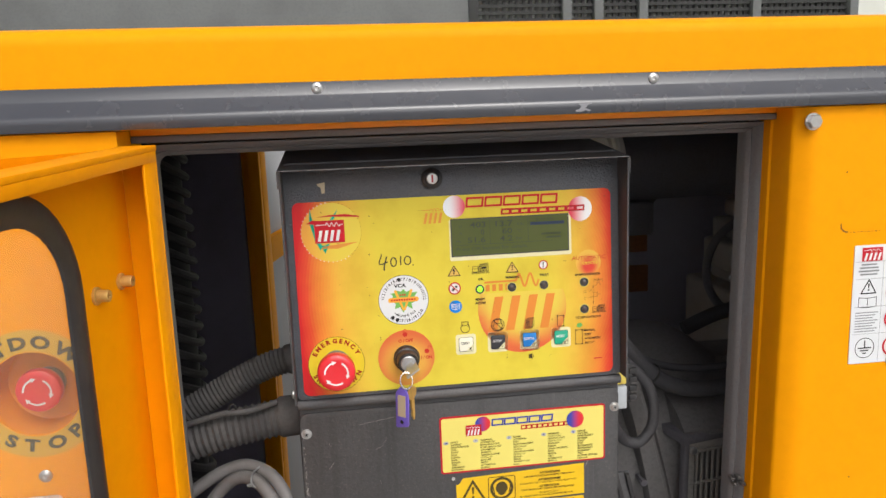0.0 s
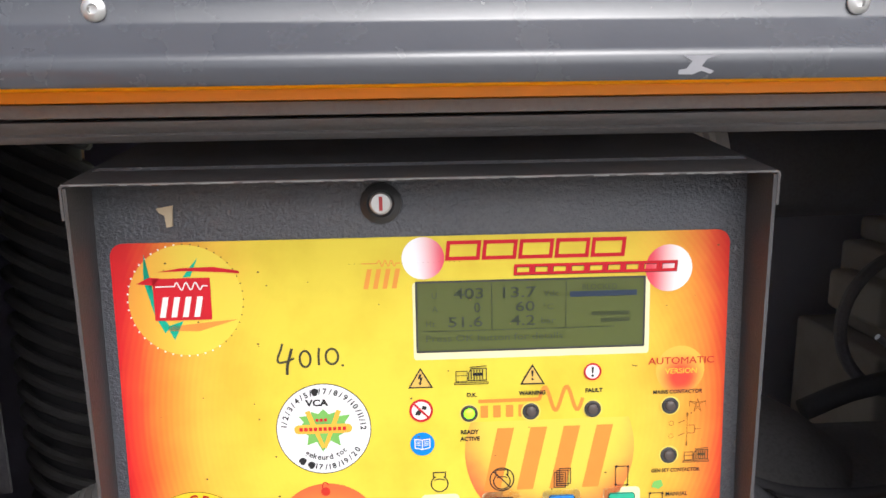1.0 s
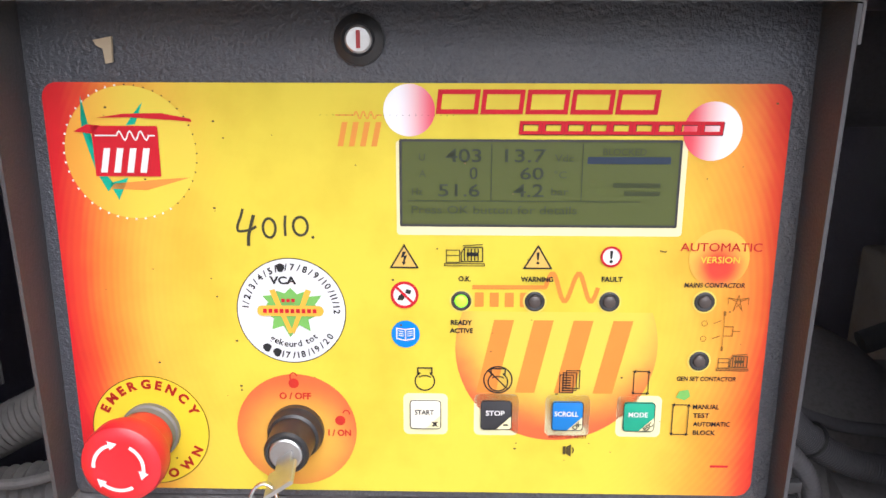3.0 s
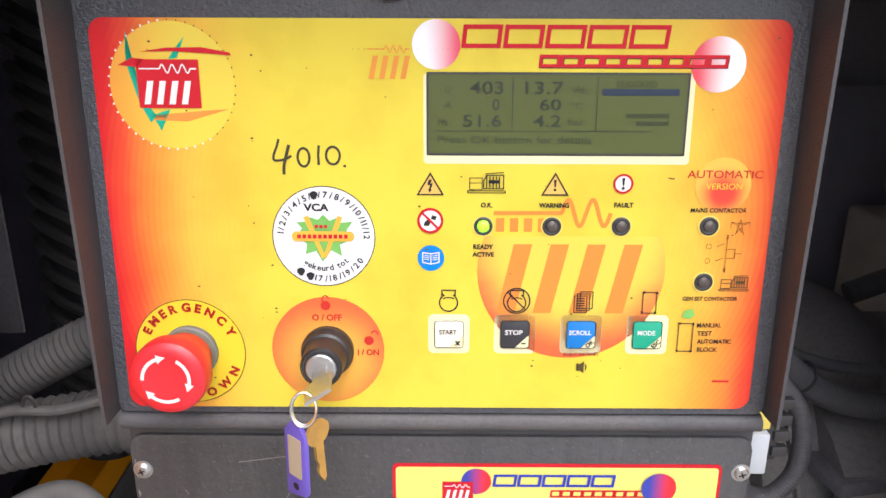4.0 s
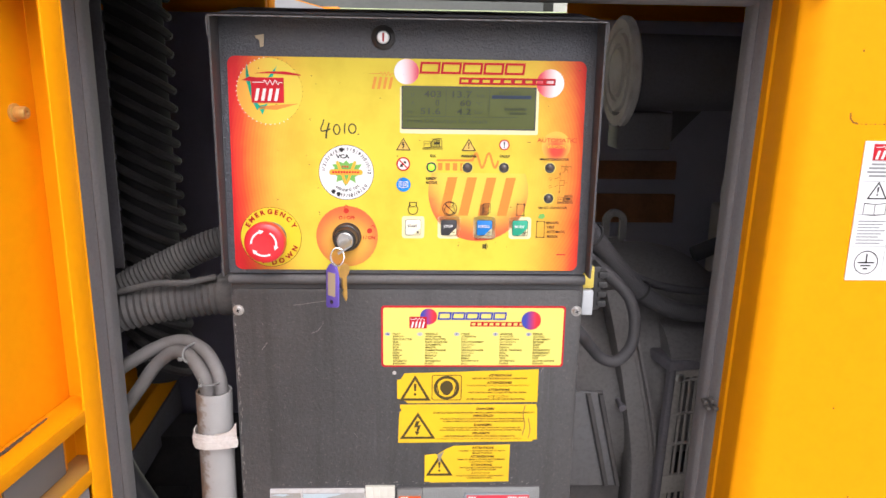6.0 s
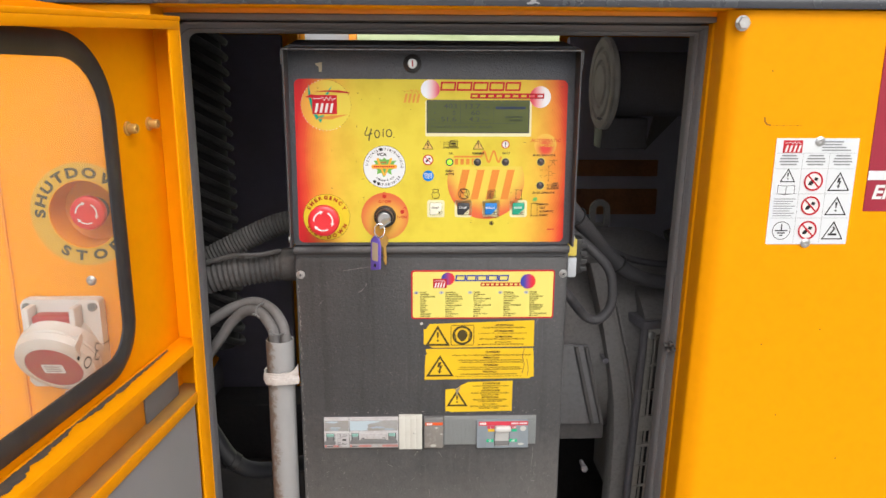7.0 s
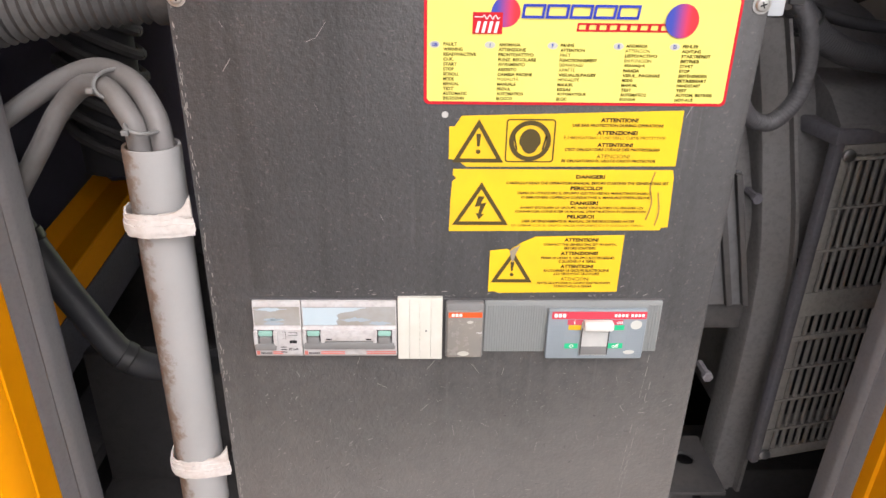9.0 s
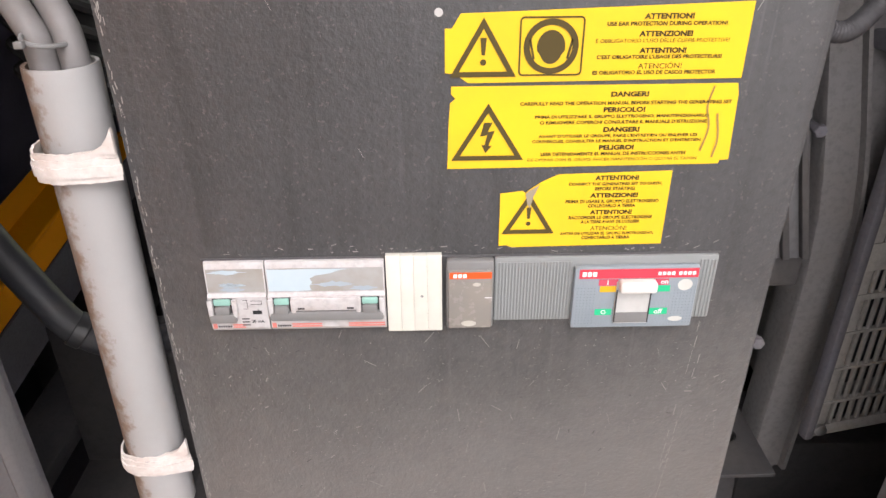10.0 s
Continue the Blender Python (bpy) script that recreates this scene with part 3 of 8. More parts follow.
canopy = thing("generator_canopy", (0.1, 1.25, 0.12), "orange-yellow painted steel generator canopy, side door open", "generator")


def add_holed(bm, x0, x1, z0, z1, y0, y1, cx, cz, r, n=48):
    """Wall slab with a round hole."""
    inner = circ(cx, cz, r, n)
    outer = []
    for k in range(n):
        a = math.tau * k / n
        dx, dz = math.cos(a), math.sin(a)
        t = min(((x1 - cx) / dx if dx > 1e-9 else 9e9), ((x0 - cx) / dx if dx < -1e-9 else 9e9), ((z1 - cz) / dz if dz > 1e-9 else 9e9), ((z0 - cz) / dz if dz < -1e-9 else 9e9))
        outer.append((cx + dx * t, cz + dz * t))
    for qx, qz in ((x0, z0), (x1, z0), (x1, z1), (x0, z1)):
        k = min(range(n), key=lambda i: (outer[i][0] - qx) ** 2 + (outer[i][1] - qz) ** 2)
        outer[k] = (qx, qz)
    for y, flip in ((y0, False), (y1, True)):
        a = [bm.verts.new((x, y, z)) for x, z in inner]
        c = [bm.verts.new((x, y, z)) for x, z in outer]
        for k in range(n):
            j = (k + 1) % n
            bm.faces.new((a[k], c[k], c[j], a[j]) if flip else (a[j], c[j], c[k], a[k]))
        if not flip:
            A0, C0 = a, c
    for k in range(n):
        j = (k + 1) % n
        bm.faces.new((A0[k], a[k], a[j], A0[j]))
        bm.faces.new((C0[j], c[j], c[k], C0[k]))
    return bm


# stop button recess on the front skin, beside the door
RX, RZ, RR = -0.267, 1.243, 0.041
bm = B()
add_holed(bm, XL, -0.1680, 0.12, 1.484, FY, FY + 0.003, RX, RZ, RR)
part("front_panel", bm, yellow, canopy)
bm = B()
# right skin with a returned edge toward the opening
prof = [(0.4985, 0.852), (0.4936, 0.838), (0.4928, 0.832), (0.4928, 0.821), (0.4946, 0.8185), (0.4946, 0.800), (0.4943, 0.7865), (0.4950, 0.7835), (0.4970, 0.7815), (0.5030, 0.7765), (0.5100, 0.7720), (0.5160, 0.7704), (0.5220, FY), (XR, FY)]
lean = lambda x, z: x + (0.018 * (z - 1.10) if x < 0.53 else 0)      # the jamb leans out a little towards the roof
lo = [bm.verts.new((lean(x, 0.12), y, 0.12)) for x, y in prof]
hi = [bm.verts.new((lean(x, 1.484), y, 1.484)) for x, y in prof]
for k in range(len(prof) - 1):
    bm.faces.new((lo[k], lo[k + 1], hi[k + 1], hi[k]))
solid(bm, -0.003)
part("front_panel", bm, yellow, canopy)
# left return of the opening
bm = B()
add_box(bm, -0.1705, -0.1682, FY + 0.004, 0.850, 0.3, 1.484)
part("edge_return", bm, yellow, canopy)
# skin below the opening
bm = B()
add_box(bm, -0.1679, 0.5090, FY + 0.0005, FY + 0.003, 0.12, 0.30)
part("front_panel", bm, yellow, canopy)
# fascia and roof in one bent sheet
FF = 0.779
bm = B()
prof = [(FF + 0.036, 1.4845), (FF + 0.012, 1.4845), (FF + 0.002, 1.4845), (FF, 1.487), (FF, 1.489), (FF, 1.498), (FF, 1.560), (FF, 1.562)]
prof += [(FF + 0.014 - 0.014 * math.cos(radians(a)), 1.562 + 0.014 * math.sin(radians(a))) for a in (20, 40, 60, 80, 90)]
prof += [(FF + 0.06, 1.583), (FF + 0.30, 1.60), (1.25, 1.61), (BY - 0.3, 1.60), (BY, 1.576), (BY, 1.542)]
lo = [bm.verts.new((XL, y, z)) for y, z in prof]
hi = [bm.verts.new((XR, y, z)) for y, z in prof]
for k in range(len(prof) - 1):
    bm.faces.new((lo[k], lo[k + 1], hi[k + 1], hi[k]))
solid(bm, 0.003)
part("roof", bm, yellow, canopy)
for x0, x1 in ((XL - 0.003, XL), (XR, XR + 0.003)):
    bm = B()
    add_plate(bm, [(FY, 0.12), (BY, 0.12), (BY, 1.57), (1.25, 1.6), (FY, 1.57)], x0, x1)
    for v in bm.verts:
        v.co = Vector((v.co.y, v.co.x, v.co.z))
    part("end_panel", bm, yellow, canopy)
# back skin round its own opening
for x0, x1, z0, z1 in ((XL, -0.155, 0.12, 1.541), (0.482, XR, 0.12, 1.541), (-0.155, 0.482, 0.12, 0.30)):
    bm = B()
    add_box(bm, x0, x1, BY - 0.003, BY, z0, z1)
    part("back_panel", bm, yellow, canopy)
bm = B()
add_box(bm, -0.155, 0.482, BY - 0.02, BY - 0.003, 1.536, 1.56, 0.002)
part("back_lintel", bm, yellow, canopy)
bm = B()
add_box(bm, -0.175, -0.150, BY - 0.03, BY - 0.0035, 0.3, 1.535, 0.003)
part("back_post", bm, yellow, canopy)
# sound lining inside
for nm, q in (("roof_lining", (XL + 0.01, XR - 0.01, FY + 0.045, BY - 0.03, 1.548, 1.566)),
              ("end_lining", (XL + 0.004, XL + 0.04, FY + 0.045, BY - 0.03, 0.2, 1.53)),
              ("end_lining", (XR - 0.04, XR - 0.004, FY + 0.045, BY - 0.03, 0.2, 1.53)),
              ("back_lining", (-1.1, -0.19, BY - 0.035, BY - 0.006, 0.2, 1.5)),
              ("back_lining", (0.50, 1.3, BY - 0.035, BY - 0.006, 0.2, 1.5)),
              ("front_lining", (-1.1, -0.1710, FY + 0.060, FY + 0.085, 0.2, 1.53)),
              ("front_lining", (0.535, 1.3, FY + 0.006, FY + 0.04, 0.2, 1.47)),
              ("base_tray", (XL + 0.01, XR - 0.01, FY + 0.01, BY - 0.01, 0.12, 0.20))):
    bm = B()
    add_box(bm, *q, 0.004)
    # left linings take the tone darkened as shade, right ones the lifted tone
    part(nm, bm, iron if nm == "base_tray" else foam_shaded if q[1] < 0 else foam, canopy)
# bare strips of the back wall, browned to paint in the dimness there
for x0, x1, z0, z1 in ((0.50, 0.735, 1.165, 1.205), (0.50, 0.738, 1.068, 1.132)):
    bm = B()
    add_box(bm, x0, x1, BY - 0.045, BY - 0.0352, z0, z1, 0.002)
    part("back_strip", bm, shaded_orange, canopy, "orange strip of the back wall, shade put into its paint")
# dark drip rail over the opening
bm = B()
prof = [(FF - 0.0005, 1.5235), (FF - 0.0030, 1.5235), (FF - 0.0034, 1.5128), (FF - 0.0048, 1.5108), (FF - 0.0155, 1.4990), (FF - 0.0172, 1.4972), (FF - 0.0180, 1.4950), (FF - 0.0180, 1.4868), (FF - 0.0168, 1.4850), (FF - 0.0150, 1.4850), (FF - 0.0005, 1.4880)]
lo = [bm.verts.new((XL + 0.02, y, z)) for y, z in prof]
hi = [bm.verts.new((XR - 0.02, y, z)) for y, z in prof]
n = len(prof)
for k in range(n):
    bm.faces.new((lo[k], lo[(k + 1) % n], hi[(k + 1) % n], hi[k]))
bm.faces.new(lo)
bm.faces.new(hi[::-1])
rail = part("drip_rail", bm, rail_plastic, canopy, "dark grey plastic drip rail with scuffs")
for x in (-0.98, -0.65, -0.318, 0.0135, 0.344, 0.676, 1.01):
    bm = B()
    add_lathe(bm, (x, FF - 0.0034, 1.5175), (0, -1, 0), [(0, 0.0052), (0.0008, 0.0052), (0.0020, 0.0038), (0.0022, 0.0022), (0.0008, 0.0016), (0.0006, 0)], 20)
    part("rivet", bm, steel, rail, "bright blind rivet")
# chipped spot on the rail
bm = B()
add_flat(bm, [(0.2590, 1.4872), (0.2650, 1.4870), (0.2690, 1.4885), (0.2730, 1.4872), (0.2745, 1.4884), (0.2690, 1.4905), (0.2715, 1.4935), (0.2765, 1.4949), (0.2610, 1.4949), (0.2650, 1.4925), (0.2625, 1.4895), (0.2592, 1.4890)], FF - 0.0184)
part("chip", bm, ink("bare_chip", (0.24, 0.24, 0.26)), rail, "bare chipped patch")
# rubber edging round the opening
def edging():
    path = [(-0.1620, 0.30), (-0.1620, 1.4475)]
    path += [(-0.1450 - 0.017 * math.cos(radians(a)), 1.4475 + 0.017 * math.sin(radians(a))) for a in (15, 30, 45, 60, 75, 90)]
    path += [(0.4945, 1.4645), (0.4736, 0.30)]
    bm = B()
    prof = [(-0.0058, 0.068), (-0.0060, 0.0535), (-0.0048, 0.0495), (-0.0022, 0.0460), (-0.0008, 0.0468), (0.0002, 0.0440), (0.0014, 0.0405), (0.0038, 0.0355), (0.0054, 0.0340), (0.0062, 0.0355), (0.0062, 0.050)]
    rows = []
    P = [Vector(p) for p in path]
    for i, p in enumerate(P):
        d1 = (p - P[max(i - 1, 0)]) if i else (P[1] - p)
        d2 = (P[min(i + 1, len(P) - 1)] - p) if i < len(P) - 1 else d1
        d1, d2 = d1.normalized(), d2.normalized()
        m = (d1 + d2).normalized()
        nr = Vector((-m.y, m.x)) / max(0.5, m.dot(d1))
        rows.append([bm.verts.new((p.x + nr.x * a, 0.800 + b, p.y + nr.y * a)) for a, b in prof])
    for A, C in zip(rows, rows[1:]):
        for k in range(len(prof) - 1):
            bm.faces.new((A[k], A[k + 1], C[k + 1], C[k]))
    solid(bm, 0.002)
    return part("rubber_edging", bm, rubber, canopy, "dusty grey rubber edging round the opening")


edge = edging()
# header closing the gap above the edging
bm = B()
add_box(bm, -0.1675, 0.5005, FF + 0.0330, 0.852, 1.4792, 1.4890, 0.0008)
part("header", bm, yellow_worn, canopy)
bm = B()
add_box(bm, -0.1675, 0.5003, FF + 0.0318, 0.8515, 1.4722, 1.4789, 0.0012)
part("edging_cap", bm, rubber, canopy, "dusty grey rubber lip above the opening")
# torn nick in the edging
bm = B()
for k, (a, b) in enumerate(((0.0, 0.0), (0.006, 0.004), (0.010, -0.003), (0.003, -0.006))):
    add_box(bm, 0.4775 + a * 0.8, 0.4835 + a * 0.8, 0.838 - a, 0.848 - a, 1.040 + b, 1.045 + b, 0.002, M=None)
part("tear", bm, hose_grey, edge, "torn nick in the rubber")
# dark frame behind the edging
for q in ((-0.1695, -0.1610, 0.8725, 0.88, 0.3, 1.48), (0.4970, 0.5040, 0.8725, 0.88, 0.3, 1.48), (-0.1610, 0.4970, 0.8725, 0.88, 1.466, 1.48)):
    bm = B()
    add_box(bm, *q)
    part("frame_flange", bm, iron, canopy)
# bolt on the right skin
bm = B()
add_cyl(bm, (0.514, FY, 1.469), (0.514, FY - 0.0016, 1.469), 0.0088, seg=24)
add_lathe(bm, (0.514, FY - 0.0016, 1.469), (0, -1, 0), [(0, 0.0078), (0.004, 0.0078), (0.0052, 0.0066), (0.0052, 0)], 6)
part("hex_bolt", bm, steel, canopy, "zinc hex bolt with washer")
# traces of an old sticker
bm = B()
add_stroke(bm, [(0.5525, 1.361), (0.553, 1.356), (0.556, 1.3525), (0.561, 1.3512)], 0.0016, FY - 0.0003)
for k in range(9):
    add_stroke(bm, [(0.563 + 0.0042 * k, 1.351), (0.5652 + 0.0042 * k, 1.351)], 0.0011 if k % 2 else 0.0005, FY - 0.0003)
for x, z in ((0.580, 1.07), (0.700, 0.905), (0.556, 1.415), (0.61, 0.97), (0.655, 1.09)):
    add_flat(bm, circ(x, z, 0.0011, 8), FY - 0.0003)
tagged(part("glue_trace", bm, ink("glue_dirt", (0.22, 0.10, 0.02)), canopy), "brown glue traces of an old sticker", kind="stuff")
# stop button in its recess
bm = B()
add_lathe(bm, (RX, FY + 0.003, RZ), (0, 1, 0), [(0, RR + 0.003), (0, RR), (0.034, RR - 0.002), (0.036, RR - 0.005), (0.036, 0)], 40)
part("recess_cup", bm, yellow_worn, canopy)
bm = B()
add_ring(bm, RX, RZ, RR + 0.001, 0.063, FY - 0.0004, 56)
ring = part("stop_plate", bm, ink("faded_yellow_plate", (0.60, 0.36, 0.045)), canopy, "faded yellow ring plate with dark writing")
bm = B()
add_arc_text(bm, "SHUTDOWN", RX, RZ, 0.0515, 0.0118, 99, 21.8, FY - 0.0008, 0.045, wide=1.3)
part("writing", bm, ink("worn_grey_ink", (0.085, 0.075, 0.045)), ring)
bm = B()
add_arc_text(bm, "STOP", RX, RZ, 0.0505, 0.0118, 276, 22.6, FY - 0.0008, 0.045, inward=True, wide=1.3)
part("writing", bm, ink("worn_grey_ink", (0.085, 0.075, 0.045)), ring)


def mushroom(p, axis, cap_r, reach, parent, M=None):
    """Emergency stop push button with white arrows."""
    bm = B()
    add_lathe(bm, p, axis, [(0, 0.0155), (0.003, 0.0155), (0.004, 0.0145), (0.008, 0.0143)], 40)
    part("collar", bm, dark_grey_plastic, parent, M=M)
    bm = B()
    h = reach
    add_lathe(bm, p, axis, [(0.006, 0.0138), (0.010, 0.0142), (h * 0.50, cap_r * 0.76), (h * 0.60, cap_r * 0.80), (h * 0.64, cap_r * 0.97), (h * 0.68, cap_r), (h * 0.86, cap_r), (h * 0.94, cap_r * 0.965), (h * 0.985, cap_r * 0.86), (h, cap_r * 0.66), (h * 0.995, cap_r * 0.62), (h, 0.0)], 48)
    cap = part("cap", bm, red_cap, parent, "red mushroom cap", M=M)
    x, z = p[0], p[2]
    y = p[1] - h - 0.0006
    r = cap_r * 0.60
    for a in (60, 180, 300):
        bm = B()
        add_ring(bm, x, z, r - 0.0009, r + 0.0009, y, 14, a - 72, a)
        t = a - 78
        c, s = math.cos(radians(t)), math.sin(radians(t))
        bm.faces.new([bm.verts.new((x + q * c + e * s, y, z + q * s - e * c)) for q, e in ((r - 0.0024, -0.0014), (r + 0.0024, -0.0014), (r, 0.0030))])
        part("arrow", bm, w_ink, cap, "white twist arrow", flat=True)


stop_out = thing("shutdown_button", (RX, FY + 0.036, RZ), "red mushroom shutdown button recessed behind a yellow ring", "button")
mushroom((RX, FY + 0.036, RZ), (0, -1, 0), 0.021, 0.030, stop_out)
# screw under the ring
bm = B()
add_lathe(bm, (-0.267, FY, 1.1605), (0, -1, 0), [(0, 0.0062), (0.001, 0.0062), (0.0028, 0.0040), (0.003, 0.0016), (0.0018, 0)], 20)
part("screw", bm, steel, canopy)
# fold line in the skin
bm = B()
add_box(bm, -0.3625, -0.3600, FY - 0.0035, FY - 0.0002, 0.14, 1.480, 0.0008)
part("cover_edge", bm, yellow_worn, canopy)
bm = B()
add_box(bm, -0.90, -0.3625, FY - 0.0035, FY - 0.0002, 0.14, 1.480, 0.001)
part("cover_sheet", bm, yellow, canopy)

# ---- power socket on the skin beside the door ----
def power_socket():
    stained = material("stained_white_plastic", (0.60, 0.58, 0.55), 0.42, amount=0.7, stain=(0.47, 0.40, 0.32), size=18, scuff=(0.30, 0.17, 0.06), scuffs=0.85, grain=0.15)
    s = thing("power_socket", (-0.300, FY - 0.004, 1.085), "white industrial power socket with a red hinged cover, stained", "socket")
    bm = B()
    add_plate(bm, rrect(-0.346, 1.030, -0.252, 1.142, 0.006), FY - 0.020, FY - 0.0042, 0.003)
    base = part("base_plate", bm, white_plastic, s)
    for x in (-0.338, -0.260):
        bm = B()
        add_lathe(bm, (x, FY - 0.020, 1.133), (0, -1, 0), [(0, 0.0055), (0.002, 0.0055), (0.003, 0.004), (0.0022, 0)], 18)
        part("screw", bm, dark_grey_plastic, base)
    bm = B()
    add_box(bm, -0.325, -0.278, FY - 0.040, FY - 0.020, 1.112, 1.128, 0.004)
    part("hinge_block", bm, red_dull, s, "red hinge block")
    for x in (-0.330, -0.276):
        bm = B()
        add_box(bm, x - 0.004, x + 0.004, FY - 0.042, FY - 0.020, 1.100, 1.138, 0.003)
        part("hinge_lug", bm, white_plastic, s)
    # body tilted down and out
    ax = Vector((-0.05, -0.88, -0.47)).normalized()
    p = Vector((-0.2995, FY - 0.010, 1.084))
    bm = B()
    add_lathe(bm, p, ax, [(-0.008, 0.040), (0.004, 0.043), (0.008, 0.045), (0.010, 0.050), (0.024, 0.050), (0.026, 0.048)], 40)
    part("barrel", bm, stained, s)
    bm = B()
    add_lathe(bm, p, ax, [(0.024, 0.047), (0.028, 0.0495), (0.036, 0.047), (0.040, 0.040), (0.041, 0.034), (0.039, 0.033)], 40)
    lid = part("cover", bm, stained, s, "white flap cover with a dull red middle")
    bm = B()
    add_lathe(bm, p, ax, [(0.0385, 0.0345), (0.0405, 0.033), (0.0415, 0.028), (0.0415, 0)], 40)
    part("cover_disc", bm, red_dull, lid, "dull red round cover plate")
    q = ax.to_track_quat("Y", "Z").to_matrix().to_4x4()
    M = Matrix.Translation(p + ax * 0.0422) @ q @ pose(0, 0, 0, 0, 0, 180)
    bm = B()
    add_flat(bm, rrect(-0.013, -0.008, 0.013, 0.008, 0.001), 0)
    st = part("rating_sticker", bm, sign_white, lid, "small white rating sticker", M=M, flat=True)
    for dz in (0.004, 0.0, -0.004):
        bm = B()
        add_flat(bm, rrect(-0.010, dz - 0.0010, 0.009, dz + 0.0010, 0.0003), -0.0003)
        o = part("line", bm, ink("grey_line", (0.3, 0.28, 0.28)), lid, M=M, flat=True)
    bm = B()
    add_box(bm, -0.004, 0.004, -0.006, 0.006, -0.062, -0.047, 0.002, M=M)
    part("cover_tab", bm, stained, lid)
    bm = B()
    add_box(bm, 0.036, 0.0385, 0.002, 0.022, 0.020, 0.040, 0.001, M=M)
    part("cover_tab", bm, stained, lid)


power_socket()

# ---- the open canopy door ----
e_u = Vector((-0.122, -0.9925, 0)).normalized()
e_d = Vector((0.9925, -0.122, 0)).normalized()
MD = Matrix(((e_u.x, e_d.x, 0, -0.1330), (e_u.y, e_d.y, 0, 0.757), (0, 0, 1, 0), (0, 0, 0, 1)))
DW, DT, DB, SK = 0.615, 1.468, 0.32, -0.031
door = thing("canopy_door", (-0.16, 0.45, DB), "open yellow steel canopy door with a hazed rounded window", "door")
WU0, WU1, WZ0, WZ1, WR = 0.1125, 0.55, 1.1085, 1.4350, 0.074
WB = 0.050


def window_path(grow, n):
    """The window's outline, wider corners at the top than at the bottom."""
    out = []
    x0, x1, z0, z1 = WU0 - grow, WU1 + grow, WZ0 - grow, WZ1 + grow
    for r, sx, sz, a0 in ((WR, x1, z1, 0), (WR, x0, z1, 90), (WB, x0, z0, 180), (WB, x1, z0, 270)):
        cx, cz = sx - r * (1 if sx == x1 else -1), sz - r * (1 if sz == z1 else -1)
        out += [(cx + r * math.cos(radians(a0 + 90 * k / n)), cz + r * math.sin(radians(a0 + 90 * k / n))) for k in range(n + 1)]
    return out


def door_skin():
    """Sheet with a rounded window cut through."""
    bm = B()
    win = window_path(0.0, 8)
    n = len(win)
    cx, cz = (WU0 + WU1) / 2, (WZ0 + WZ1) / 2
    out = []
    for x, z in win:
        ox = 0.0 if x < WU0 + WR + 1e-6 else DW if x > WU1 - WR - 1e-6 else x
        oz = DT if z > WZ1 - WR - 1e-6 else DB if z < WZ0 + WR + 1e-6 else z
        i = len(out)
        out.append((ox, oz))
    # fan the corner points over the two sides
    for c in range(4):
        seg = range(c * 9, c * 9 + 9)
        pts = [win[i] for i in seg]
        for j, i in enumerate(seg):
            x, z = win[i]
            sx, sz = (DW if c in (0, 3) else 0.0), (DT if c in (0, 1) else DB)
            vert_first = c in (0, 2)
            t = j / 8
            side = (sx, z) if (t < 0.5) == vert_first else (x, sz)
            out[i] = (sx, sz) if j == 4 else side
    for y, flip in ((SK, False), (SK - 0.002, True)):
        a = [bm.verts.new((x, y, z)) for x, z in win]
        c = [bm.verts.new((x, y, z)) for x, z in out]
        for k in range(n):
            j = (k + 1) % n
            f = [a[k], c[k], c[j], a[j]]
            try:
                bm.faces.new(f if flip else f[::-1])
            except ValueError:
                pass
    bmesh.ops.remove_doubles(bm, verts=bm.verts, dist=1e-6)
    return part("skin", bm, yellow, door, M=MD)


door_skin()
# flanges with returned lips; the top one falls slightly to the free end
def lip_bar(name, u0, u1, d0, d1, z0, z1, mat, bev=0.002, tip=0.0, parent=door, label=""):
    bm = B()
    add_box(bm, u0, u1, d0, d1, z0, z1, bev)
    if tip:
        for v in bm.verts:
            v.co.z -= tip * (v.co.x - u0)
    return part(name, bm, mat, parent, label, M=MD)


lip_bar("hinge_flange", -0.003, 0.0, SK, 0.0, DB, DT + 0.002, yellow, 0.001)
lip_bar("hinge_lip", 0.0, 0.0265, -0.003, 0.0, DB, DT, yellow, 0.001)
lip_bar("top_flange", -0.003, DW, SK, 0.001, DT - 0.002, DT + 0.003, yellow, 0.001, 0.05)
lip_bar("top_lip", 0.0, DW, -0.002, 0.001, DT - 0.0115, DT - 0.002, yellow, 0.001, 0.05)
lip_bar("free_flange", DW, DW + 0.003, SK, 0.0, DB, DT - 0.03, yellow, 0.001)
lip_bar("bottom_flange", -0.003, DW, SK, 0.0, DB - 0.003, DB, yellow, 0.001)
lip_bar("rail_upper", 0.0268, DW, -0.003, 0.0, 1.0770, 1.0905, yellow, 0.001)
lip_bar("rail_shelf", 0.0, DW, SK + 0.001, -0.0033, 1.0255, 1.0285, material("dirty_shelf", (0.36, 0.19, 0.06), 0.7, amount=0.8, stain=(0.50, 0.26, 0.03), size=22, scuff=(0.16, 0.11, 0.07), scuffs=0.7), 0.001, label="dusty shelf of the lower rail")
lip_bar("rail_lower", 0.0268, DW, -0.003, 0.0, 1.0160, 1.0295, yellow, 0.001)
lip_bar("rail_top", 0.0, DW, SK + 0.001, -0.0033, 1.0865, 1.0895, yellow, 0.001)
lip_bar("rail_web", 0.0268, DW, -0.0245, -0.0225, 1.0287, 1.0863, yellow_worn, 0.0008)
rnd = random.Random(21)
